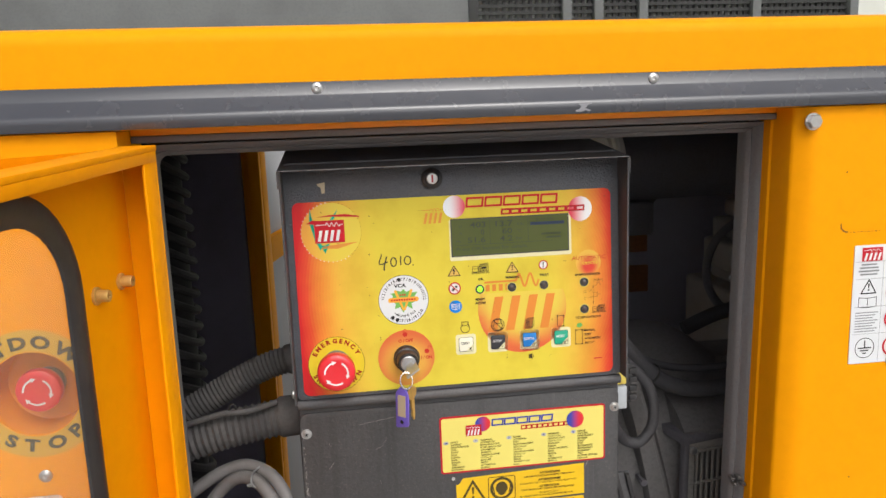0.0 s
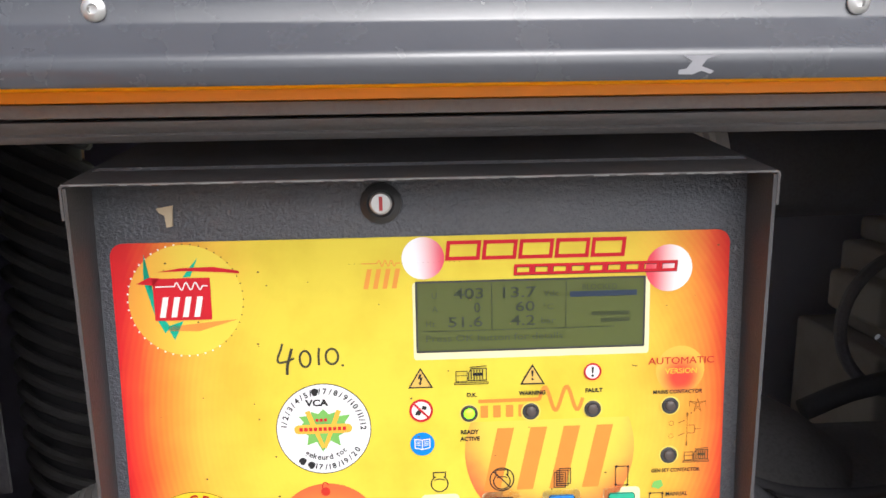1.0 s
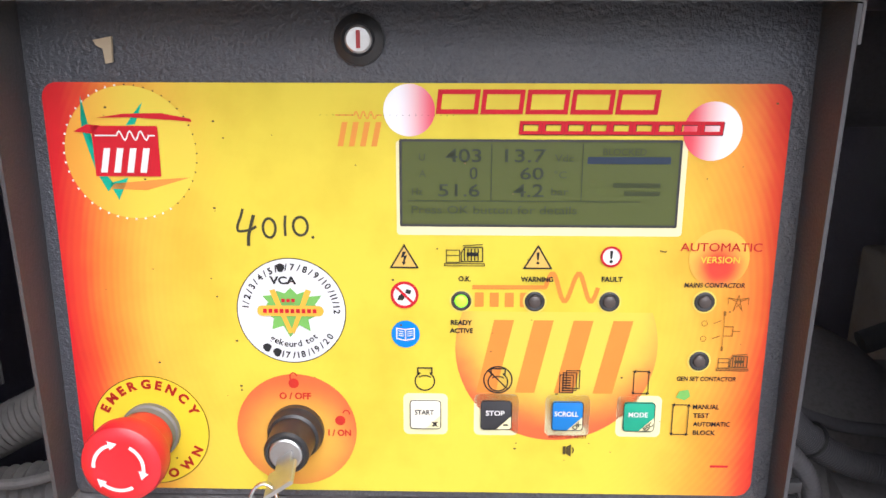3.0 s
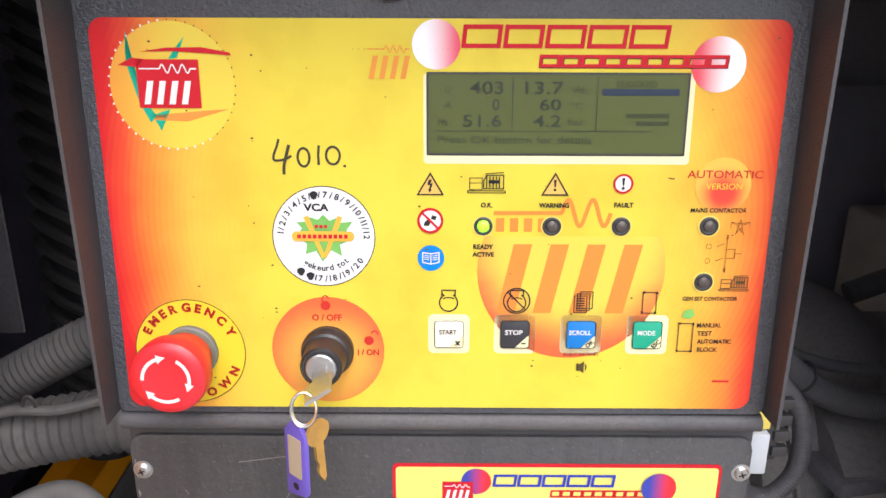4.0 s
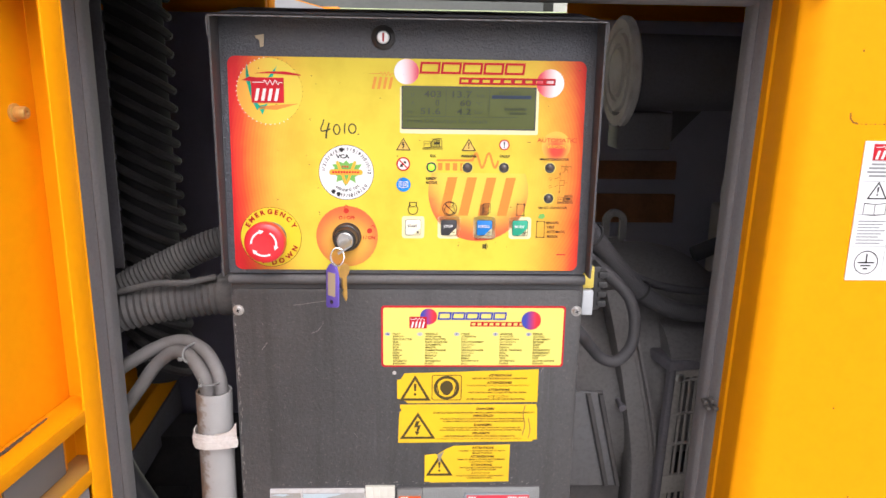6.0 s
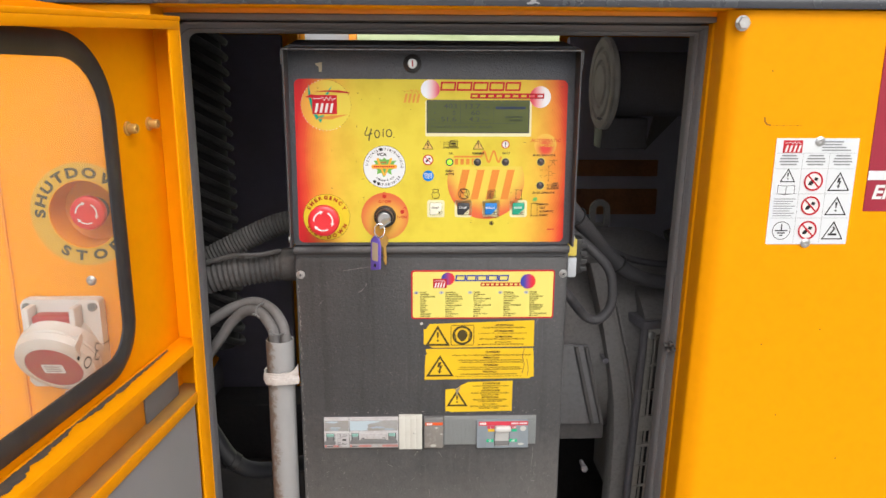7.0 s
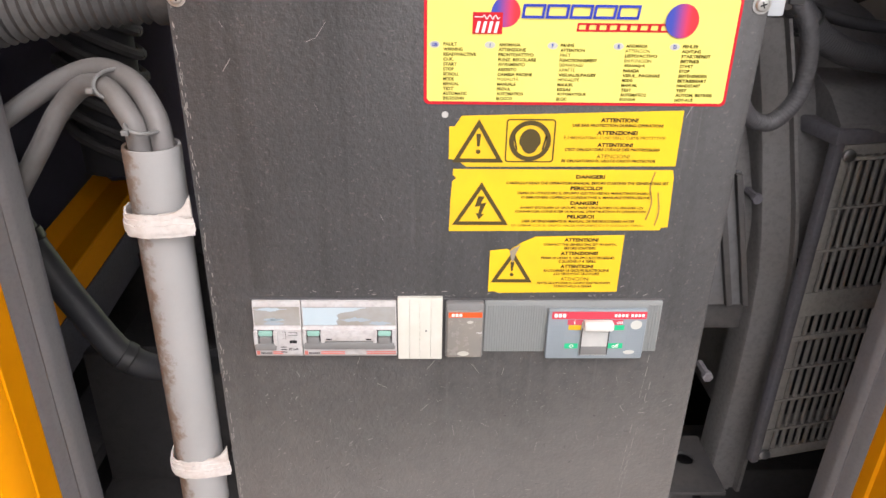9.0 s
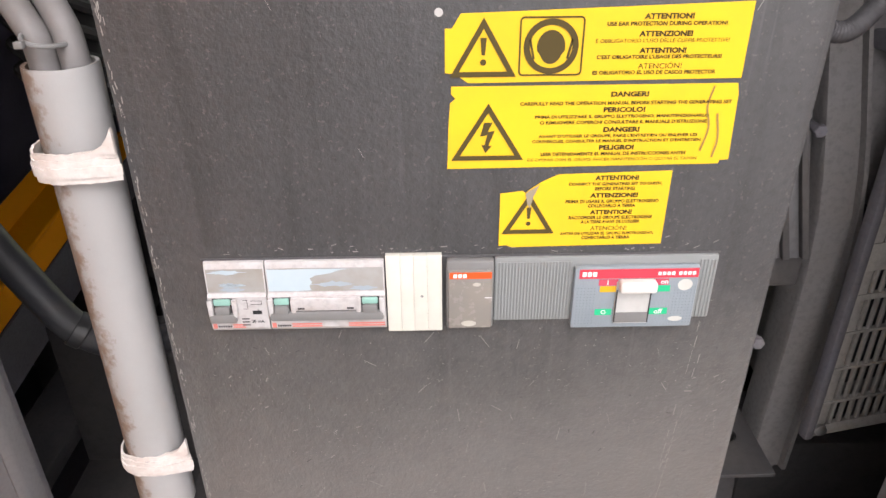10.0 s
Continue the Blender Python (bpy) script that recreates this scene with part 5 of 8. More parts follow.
def triangle(cx, cz, w, h, fill, y=P1, parent=None, mark="!", line=0.0009, outline=None):
    """Warning triangle with an exclamation mark or a flash."""
    if fill:
        bm = B()
        add_flat(bm, [(cx - w / 2, cz - h / 2), (cx + w / 2, cz - h / 2), (cx, cz + h / 2)], y)
        printed("triangle_field", fill, bm, parent=parent)
    bm = B()
    add_stroke(bm, [(cx - w / 2, cz - h / 2), (cx + w / 2, cz - h / 2), (cx, cz + h / 2)], line, y - 0.0003, True)
    if mark == "!":
        add_flat(bm, [(cx - w * 0.03, cz - h * 0.12), (cx + w * 0.03, cz - h * 0.12), (cx + w * 0.055, cz + h * 0.22), (cx - w * 0.055, cz + h * 0.22)], y - 0.0003)
        add_flat(bm, circ(cx, cz - h * 0.26, w * 0.055, 12), y - 0.0003)
    elif mark == "z":
        add_flat(bm, [(cx + w * px, cz + h * pz) for px, pz in ((-0.06, 0.22), (-0.12, -0.06), (-0.01, -0.03), (-0.05, -0.24), (-0.10, -0.22), (-0.03, -0.40), (0.07, -0.25), (0.015, -0.245), (0.11, 0.06), (0.0, 0.03), (0.07, 0.22))], y - 0.0003)
    return printed("warning_triangle", outline or k_ink, bm, parent=parent)


triangle(-0.0050, 0.0247, 0.0133, 0.0112, amber_ink, mark="z", line=0.0008)
triangle(0.0608, 0.0248, 0.0133, 0.0112, amber_ink, line=0.0008)
# fault sign
bm = B()
add_flat(bm, circ(0.0966, 0.0253, 0.0052, 32), P1)
printed("sign_field", w_ink, bm)
bm = B()
add_ring(bm, 0.0966, 0.0253, 0.0042, 0.0053, P2, 36)
printed("sign_ring", r_ink, bm)
bm = B()
add_flat(bm, [(0.0962, 0.0243), (0.0970, 0.0243), (0.0974, 0.0283), (0.0958, 0.0283)], P2)
add_flat(bm, circ(0.0966, 0.0229, 0.0008, 12), P2)
printed("sign_mark", k_ink, bm)


def forbidden(cx, cz, r, parent=None, y=P1, lw=0.0012):
    bm = B()
    add_flat(bm, circ(cx, cz, r, 36), y)
    printed("sign_field", w_ink, bm, parent=parent)
    bm = B()
    q = r * 0.34
    add_flat(bm, [(cx - q * 1.6, cz - q * 1.2), (cx - q * 0.4, cz - q * 1.3), (cx + q * 0.2, cz - q * 0.2), (cx - q * 0.6, cz + q * 0.3), (cx - q * 1.3, cz - q * 0.3)], y - 0.0002)
    add_flat(bm, [(cx + q * 0.1, cz + q * 0.4), (cx + q * 1.2, cz + q * 0.1), (cx + q * 1.5, cz + q * 1.0), (cx + q * 0.4, cz + q * 1.3)], y - 0.0002)
    printed("pictogram", k_ink, bm, parent=parent)
    bm = B()
    add_ring(bm, cx, cz, r - lw, r + 0.0002, y - 0.0004, 40)
    s = (r - lw * 0.5) * 0.7071
    add_stroke(bm, [(cx - s, cz + s), (cx + s, cz - s)], lw, y - 0.0005)
    printed("sign_ring", r_ink, bm, parent=parent)


forbidden(-0.0050, 0.0050, 0.0068)
# blue manual sign
bm = B()
add_flat(bm, circ(-0.0047, -0.0158, 0.0072, 36), P1)
printed("manual_sign", sky_ink, bm, "blue round sign with an open book")
bm = B()
for s in (-1, 1):
    add_stroke(bm, [(-0.0047, -0.0132), (-0.0047 + s * 0.0044, -0.0126), (-0.0047 + s * 0.0044, -0.0180), (-0.0047, -0.0190)], 0.0006, P2, True)
    for k in range(3):
        add_stroke(bm, [(-0.0047 + s * 0.0009, -0.0145 - 0.0011 * k), (-0.0047 + s * 0.0036, -0.0140 - 0.0011 * k)], 0.0004, P2)
printed("open_book", w_ink, bm)


def genset_icon(x, z, w, h, mat):
    """Little drawing of a generating set."""
    bm = B()
    L = 0.0004
    add_stroke(bm, [(x, z), (x + w, z), (x + w, z + h * 0.1), (x, z + h * 0.1)], L, P2, True)
    add_stroke(bm, [(x + w * 0.05, z + h * 0.16), (x + w * 0.38, z + h * 0.16), (x + w * 0.38, z + h * 0.72), (x + w * 0.05, z + h * 0.72)], L, P2, True)
    add_stroke(bm, [(x + w * 0.05, z + h * 0.48), (x + w * 0.38, z + h * 0.48)], L, P2)
    add_stroke(bm, [(x + w * 0.42, z + h * 0.2), (x + w * 0.95, z + h * 0.2), (x + w * 0.95, z + h * 0.85), (x + w * 0.50, z + h * 0.85), (x + w * 0.42, z + h * 0.6)], L * 1.4, P2, True)
    for k in range(5):
        add_stroke(bm, [(x + w * (0.50 + 0.085 * k), z + h * 0.24), (x + w * (0.50 + 0.085 * k), z + h * 0.8)], L * 1.5, P2)
    add_flat(bm, rrect(x + w * 0.55, z + h * 0.45, x + w * 0.85, z + h * 0.62, 0.0003), P2)
    add_stroke(bm, [(x + w * 0.45, z + h * 0.92), (x + w * 0.95, z + h * 0.99)], L, P2)
    return tagged(printed("genset_icon", mat, bm), "little line drawing of a generator", kind="stuff")


genset_icon(0.0148, 0.0202, 0.0198, 0.0110, k_ink)
genset_icon(0.1525, -0.0335, 0.0160, 0.0090, ink("grey_brown_ink", (0.12, 0.07, 0.03)))
# pylon and wiring sketch at the right
bm = B()
for s in (-1, 1):
    add_stroke(bm, [(0.1604, 0.0065), (0.1604 + s * 0.0022, -0.0020)], 0.0004, P2)
    add_stroke(bm, [(0.1604, 0.0040), (0.1604 + s * 0.0050, 0.0050)], 0.0004, P2)
    add_stroke(bm, [(0.1604 + s * 0.0008, 0.0030), (0.1604 + s * 0.0050, 0.0048), (0.1604 + s * 0.0050, 0.0015)], 0.0003, P2)
    add_stroke(bm, [(0.1604 + s * 0.0008, 0.0020), (0.1604 - s * 0.0018, -0.0010)], 0.0003, P2)
printed("pylon_icon", ink("faded_brown_ink", (0.22, 0.10, 0.02)), bm)
bm = B()
for z in (-0.0085, -0.0165):
    add_stroke(bm, circ(0.1447, z, 0.0014, 14), 0.0003, P2, True)
    add_stroke(bm, [(0.1490, z), (0.1530, z + 0.0016)], 0.0004, P2)
    add_stroke(bm, [(0.1544, z + 0.004 * (1 if z > -0.01 else -1)), (0.1544, z + 0.0065 * (1 if z > -0.01 else -1))], 0.0011, P2)
add_stroke(bm, [(0.1544, -0.0045), (0.1544, -0.0205)], 0.0003, P2)
add_stroke(bm, [(0.1544, -0.0100), (0.1590, -0.0100), (0.1590, -0.0150), (0.1544, -0.0150)], 0.0004, P2)
add_stroke(bm, [(0.1590, -0.0125), (0.1628, -0.0125)], 0.0004, P2)
printed("wiring_sketch", ink("faded_brown_ink", (0.22, 0.10, 0.02)), bm)


def cycle_rect(x0, z0, x1, z1, parent=None):
    bm = B()
    lw = 0.0005
    for pts in ([(x0, z0), (x1 - 0.001, z0)], [(x1, z0), (x1, z1 - 0.001)], [(x1, z1), (x0 + 0.001, z1)], [(x0, z1), (x0, z0 + 0.001)]):
        add_stroke(bm, pts, lw, P2)
    for (x, z), (dx, dz) in (((x1 - 0.0004, z0), (1, 0)), ((x1, z1 - 0.0004), (0, 1)), ((x0 + 0.0004, z1), (-1, 0)), ((x0, z0 + 0.0004), (0, -1))):
        q = 0.0013
        add_flat(bm, [(x + dx * q, z + dz * q), (x - dz * q * 0.7 - dx * q * 0.4, z + dx * q * 0.7 - dz * q * 0.4), (x + dz * q * 0.7 - dx * q * 0.4, z - dx * q * 0.7 - dz * q * 0.4)], P2)
    return tagged(printed("cycle_sign", k_ink, bm), "four arrows round a rectangle", kind="stuff")


cycle_rect(0.1325, -0.0690, 0.1405, -0.0525)
cycle_rect(0.1115, -0.0465, 0.1190, -0.0345)
bm = B()
add_flat(bm, [(0.1335, -0.0485), (0.1350, -0.0450), (0.1395, -0.0440), (0.1408, -0.0478), (0.1380, -0.0500)][::-1], P2)
printed("hand_icon", g_ink, bm)
# engine icons over the keys
def engine_icon(x, z, crossed):
    bm = B()
    add_stroke(bm, [(x + 0.0050 * math.cos(radians(a)), z + 0.0050 * math.sin(radians(a))) for a in range(118, 423, 15)], 0.0007, P2)
    add_stroke(bm, [(x - 0.0024, z + 0.0044), (x - 0.0036, z + 0.0044), (x - 0.0036, z + 0.0072), (x + 0.0036, z + 0.0072), (x + 0.0036, z + 0.0044), (x + 0.0024, z + 0.0044)], 0.0007, P2)
    add_stroke(bm, [(x + 0.0030 * math.cos(radians(a)), z + 0.0018 + 0.0012 * math.sin(radians(a))) for a in range(10, 171, 20)], 0.0006, P2)
    if crossed:
        add_stroke(bm, circ(x, z + 0.0012, 0.0072, 30), 0.0007, P2, True)
        add_stroke(bm, [(x - 0.0050, z + 0.0062), (x + 0.0050, z - 0.0038)], 0.0007, P2)
    return printed("engine_icon", k_ink, bm)


engine_icon(0.0050, -0.0410, False)
engine_icon(0.0424, -0.0410, True)
bm = B()
for k in range(3):
    dx, dz = 0.0016 * k, 0.0012 * k
    add_stroke(bm, [(0.0740 + dx, -0.0465 + dz), (0.0808 + dx, -0.0465 + dz), (0.0808 + dx, -0.0368 + dz), (0.0740 + dx, -0.0368 + dz)], 0.0005, P2, True)
for k in range(6):
    add_stroke(bm, [(0.0751, -0.0453 + 0.0014 * k), (0.0797, -0.0453 + 0.0014 * k)], 0.0007, P2)
printed("pages_icon", k_ink, bm)
bm = B()
add_flat(bm, [(0.0770, -0.0812), (0.0785, -0.0812), (0.0785, -0.0766), (0.0770, -0.0766)], P2)
add_flat(bm, [(0.0787, -0.0808), (0.0812, -0.0825), (0.0812, -0.0753), (0.0787, -0.0770)], P2)
add_stroke(bm, [(0.0820, -0.0772), (0.0826, -0.0789), (0.0820, -0.0806)], 0.0007, P2)
printed("speaker_icon", brown_ink, bm)
# keys: embossed membrane pads
for x, s, mat, tx, corner in ((0.0053, "START", material("white_key", (0.78, 0.75, 0.62), 0.4), k_ink, "x"), (0.0419, "STOP", material("black_key", (0.03, 0.03, 0.035), 0.4), w_ink, "-"),
                              (0.0786, "SCROLL", material("blue_key", (0.004, 0.17, 0.52), 0.4), w_ink, "OK"), (0.1153, "MODE", material("teal_key", (0.01, 0.33, 0.20), 0.4), w_ink, "ESC")):
    bm = B()
    add_plate(bm, rrect(x - 0.0079, -0.0673, x + 0.0079, -0.0515, 0.0017), -0.0016, LY, 0.0004)
    key = part("membrane_key", bm, mat, cabinet, s.lower() + " membrane key", M=FACE)
    bm = B()
    add_text(bm, s, x - 0.0006, -0.0580, 0.0028, 0.0098 if len(s) < 6 else 0.0122, -0.0020, bold=0.02)
    part("caption", bm, tx, key, flat=True)
    bm = B()
    add_flat(bm, [(x + 0.0002, -0.0670), (x + 0.0066, -0.0670), (x + 0.0077, -0.0660), (x + 0.0077, -0.0596)], -0.0019)
    part("key_corner", bm, pale_ink, key, flat=True)
    bm = B()
    add_text(bm, corner, x + 0.0049, -0.0644, 0.0026 if corner not in "-" else 0.0009, None if corner not in "-" else 0.0024, -0.0023, bold=0.03 if len(corner) > 1 else 0.07, turn=42 if len(corner) > 1 else 0)
    part("caption", bm, k_ink, key, flat=True)
    bm = B()
    add_stroke(bm, rrect(x - 0.0079, -0.0673, x + 0.0079, -0.0515, 0.0017), 0.0004, -0.0018, True)
    part("key_outline", bm, k_ink, key, flat=True)
# display
bm = B()
add_stroke(bm, rrect(-0.0063, 0.0404, 0.1267, 0.0815, 0.0002, 1), 0.0012, P1, True)
part("display_surround", bm, black_plastic, cabinet, M=FACE, flat=True)
bm = B()
add_plate(bm, rrect(-0.0060, 0.0407, 0.1264, 0.0812, 0.0003), -0.0007, 0.0003)
lcd = part("display", bm, lcd_glass, cabinet, "olive green liquid crystal display with dark readings", M=FACE)


def shown(s, x, z, h, w=None, mat=lcd_ink, bold=0.01):
    bm = B()
    add_text(bm, s, x, z, h, w, -0.0010, "LEFT", bold)
    part("reading", bm, mat, lcd, flat=True)


shown("403", 0.0152, 0.0744, 0.0064, 0.0172)
shown("0", 0.0268, 0.0660, 0.0060)
shown("51.6", 0.0118, 0.0577, 0.0062, 0.0200)
shown("13.7", 0.0436, 0.0744, 0.0064, 0.0195)
shown("60", 0.0510, 0.0660, 0.0060, 0.0112)
shown("4.2", 0.0480, 0.0577, 0.0062, 0.0145)
shown("U", 0.0025, 0.0735, 0.0035, None, lcd_faint)
shown("A", 0.0025, 0.0657, 0.0035, None, lcd_faint)
shown("Hz", -0.0010, 0.0570, 0.0035, 0.0052, lcd_faint)
shown("Vdc", 0.0672, 0.0733, 0.0035, 0.0090, lcd_faint)
shown("\u00b0C", 0.0672, 0.0655, 0.0035, 0.0060, lcd_faint)
shown("bar", 0.0660, 0.0573, 0.0036, 0.0085, lcd_faint)
shown("Press OK button for details", -0.0012, 0.0482, 0.0040, 0.0800, lcd_faint)
shown("BLOCKED", 0.0900, 0.0764, 0.0033, 0.0205, lcd_faint)
bm = B()
add_flat(bm, rrect(0.0828, 0.0707, 0.1222, 0.0740, 0.0002), -0.0010)
part("reading_bar", bm, lcd_blue, lcd, flat=True)
for x0, x1, z in ((0.0955, 0.1180, 0.0605), (0.1010, 0.1180, 0.0565)):
    bm = B()
    add_flat(bm, rrect(x0, z - 0.0011, x1, z + 0.0011, 0.0003), -0.0010)
    part("reading_bar", bm, lcd_faint, lcd, flat=True)
bm = B()
add_stroke(bm, [(0.0372, 0.0800), (0.0372, 0.0528)], 0.0004, -0.0010)
add_stroke(bm, [(0.0805, 0.0800), (0.0805, 0.0528)], 0.0004, -0.0010)
add_stroke(bm, [(-0.0030, 0.0525), (0.1090, 0.0525)], 0.0004, -0.0010)
part("display_grid", bm, lcd_ink, lcd, flat=True)
# lamps
for x, z, mat, lab in ((0.0233, 0.0021, green_led, "lit green lamp"), (0.0599, 0.0021, led_off, "unlit lamp"), (0.0969, 0.0023, led_off, "unlit lamp"), (0.1438, 0.0026, led_off, "unlit lamp"), (0.1437, -0.0286, led_off, "unlit lamp")):
    bm = B()
    add_flat(bm, circ(x, z, 0.0059, 28), -0.0009)
    printed("lamp_field", ink("lamp_cream", (0.66, 0.54, 0.12)), bm)
    bm = B()
    add_lathe(bm, (x, LY, z), (0, -1, 0), [(0, 0.0051), (0.0009, 0.0050), (0.0012, 0.0042), (0.0009, 0.0033), (0.0009, 0)], 28)
    lp = part("indicator_lamp", bm, black_plastic, cabinet, lab, M=FACE)
    bm = B()
    add_lathe(bm, (x, LY - 0.0008, z), (0, -1, 0), [(0, 0.0033), (0.0010, 0.0029), (0.0016, 0.0016), (0.0018, 0)], 20)
    part("lens", bm, mat, lp)
# handwritten number
bm = B()
lw = 0.0013
add_stroke(bm, spline([(-0.0838, 0.0480, 0), (-0.0850, 0.0440, 0), (-0.0868, 0.0395, 0), (-0.0862, 0.0368, 0), (-0.0810, 0.0375, 0), (-0.0775, 0.0392, 0)], 5) and [(p.x, p.y) for p in spline([(-0.0838, 0.0480, 0), (-0.0850, 0.0440, 0), (-0.0868, 0.0395, 0), (-0.0862, 0.0368, 0), (-0.0810, 0.0375, 0), (-0.0775, 0.0392, 0)], 5)], lw, P1)
add_stroke(bm, [(p.x, p.y) for p in spline([(-0.0785, 0.0450, 0), (-0.0800, 0.0400, 0), (-0.0815, 0.0345, 0), (-0.0818, 0.0295, 0)], 5)], lw * 1.25, P2)
add_stroke(bm, [(-0.0712 + 0.0031 * math.cos(a), 0.0385 + 0.0048 * math.sin(a)) for a in [k * math.tau / 18 for k in range(18)]], lw, P1, True)
add_stroke(bm, [(-0.0630, 0.0448), (-0.0635, 0.0400), (-0.0634, 0.0345)], lw, P1)
add_stroke(bm, [(-0.0558 + 0.0036 * math.cos(a), 0.0395 + 0.0046 * math.sin(a)) for a in [k * math.tau / 18 for k in range(18)]], lw, P1, True)
add_flat(bm, circ(-0.0498, 0.0340, 0.0008, 8), P1)
printed("pen_number", ink("marker_ink", (0.05, 0.048, 0.03)), bm, "number handwritten in black marker")
# inspection sticker
VX, VZ, VR = -0.0622, -0.0042, 0.0272
bm = B()
add_flat(bm, circ(VX, VZ, VR, 56), P1)
vs = part("inspection_sticker", bm, sign_white, label, "round white inspection sticker with month and year numbers", flat=True)
bm = B()
add_ring(bm, VX, VZ, VR - 0.0001, VR + 0.0005, -0.00075, 56)
printed("sticker_edge", k_ink, bm)


def on_sticker(name, mat, bm):
    return printed(name, mat, bm)


bm = B()
add_arc_text(bm, "1/2/3/4/5/ /7/8/9/10/11/12", VX, VZ, 0.0232, 0.0034, 86, 6.95, P2, 0.025)
tagged(on_sticker("month_ring", k_ink, bm), "printed month numbers", kind="stuff")
bm = B()
add_arc_text(bm, "  /  /17/18/19/20", VX, VZ, 0.0232, 0.0034, 274, 6.6, P2, 0.025, inward=True)
tagged(on_sticker("year_ring", k_ink, bm), "printed year numbers", kind="stuff")
bm = B()
add_arc_text(bm, "gekeurd tot", VX, VZ, 0.0172, 0.0034, 273, 7.6, P2, 0.018, inward=True)
on_sticker("caption", k_ink, bm)
caption("VCA", VX - 0.0035, VZ + 0.0162, 0.0042, 0.0135, bold=0.04)
for a, r in ((236, 0.0232), (250, 0.0232), (101, 0.0232)):
    bm = B()
    add_flat(bm, [(VX + r * math.cos(radians(a)) + 0.0021 * math.cos(t) * (1 + 0.2 * math.sin(3 * t)), VZ + r * math.sin(radians(a)) + 0.0023 * math.sin(t)) for t in [k * math.tau / 12 for k in range(12)]], P3)
    on_sticker("marker_blot", k_ink, bm)
bm = B()
leaf = [(0.000, 0.0130), (0.0035, 0.0095), (0.0075, 0.0110), (0.0072, 0.0080), (0.0165, 0.0090), (0.0130, 0.0040), (0.0150, -0.0015), (0.0090, -0.0045), (0.0100, -0.0110), (0.0040, -0.0075), (-0.0010, -0.0145), (-0.0045, -0.0080), (-0.0105, -0.0100), (-0.0095, -0.0040), (-0.0150, 0.0010), (-0.0120, 0.0050), (-0.0150, 0.0085), (-0.0080, 0.0090), (-0.0075, 0.0115), (-0.0030, 0.0100)]
add_flat(bm, [(VX + x * 0.95, VZ + z * 0.95) for x, z in leaf][::-1], P2)
on_sticker("green_leaf", g_ink, bm)
bm = B()
for s in (-1, 1):
    add_flat(bm, [(VX + s * 0.0105, VZ + 0.0110), (VX + s * 0.0078, VZ + 0.0118), (VX - s * 0.0004, VZ - 0.0105), (VX + s * 0.0012, VZ - 0.0118)], P3)
add_flat(bm, rrect(VX - 0.0170, VZ - 0.0022, VX + 0.0165, VZ + 0.0032, 0.0025), P3 - 0.0002)
on_sticker("orange_band", ink("band_orange", (0.82, 0.40, 0.05)), bm)
bm = B()
for x0, x1, z, h in ((-0.0140, 0.0138, 0.0005, 0.0022), (-0.0045, 0.0030, 0.0060, 0.0018)):
    n = 10 if x1 - x0 > 0.02 else 3
    for k in range(n):
        a = VX + x0 + (x1 - x0) * k / n
        add_flat(bm, rrect(a, VZ + z - h / 2, a + (x1 - x0) / n * 0.7, VZ + z + h / 2, 0.0002), P3 - 0.0005)
tagged(on_sticker("name_line", r_ink, bm), "red bars of lettering", kind="stuff")
# emergency stop with its ring
EX, EZ = -0.1392, -0.0706
bm = B()
add_flat(bm, circ(EX, EZ, 0.0308, 56), P1)
er = part("stop_ring", bm, ink("ring_yellow", (0.70, 0.53, 0.03)), cabinet, "yellow ring plate round the emergency stop", M=FACE, flat=True)
bm = B()
add_stroke(bm, circ(EX, EZ, 0.0306, 56), 0.0004, P2, True)
part("ring_line", bm, brown_ink, er, flat=True)
bm = B()
add_arc_text(bm, "EMERGENCY", EX, EZ, 0.0262, 0.0048, 88, 15.5, P2, 0.05, wide=1.05)
part("caption", bm, ink("ring_red", (0.33, 0.02, 0.012)), er, flat=True)
bm = B()
add_arc_text(bm, "SHUT DOWN", EX, EZ, 0.0262, 0.0048, 272, 15.5, P2, 0.05, inward=True, wide=1.05)
part("caption", bm, ink("ring_red", (0.33, 0.02, 0.012)), er, flat=True)
es = thing("emergency_stop_button", (0.0135, 0.846, 1.224), "red emergency stop mushroom button with white arrows", "button")
mushroom((EX, LY - 0.0004, EZ), (0, -1, 0), 0.0200, 0.0375, es, M=FACE)
# key switch
KX, KZ = -0.0622, -0.0695
bm = B()
add_flat(bm, circ(KX, KZ, 0.0314, 56), P1)
kr = part("key_ring_print", bm, radial_print("key_orange", KX, KZ - 0.006, 0.014, 0.036, (0.69, 0.36, 0.05), (0.60, 0.12, 0.03)), cabinet, "orange disc printed round the key switch", M=FACE, flat=True)
bm = B()
add_text(bm, "O / OFF", KX, KZ + 0.0195, 0.0038, 0.0165, P2, bold=0.035)
part("caption", bm, ink("key_red", (0.50, 0.03, 0.02)), kr, flat=True)
bm = B()
add_text(bm, "I / ON", KX + 0.0225, KZ - 0.0010, 0.0038, 0.0120, P2, bold=0.035)
part("caption", bm, ink("key_red", (0.50, 0.03, 0.02)), kr, flat=True)
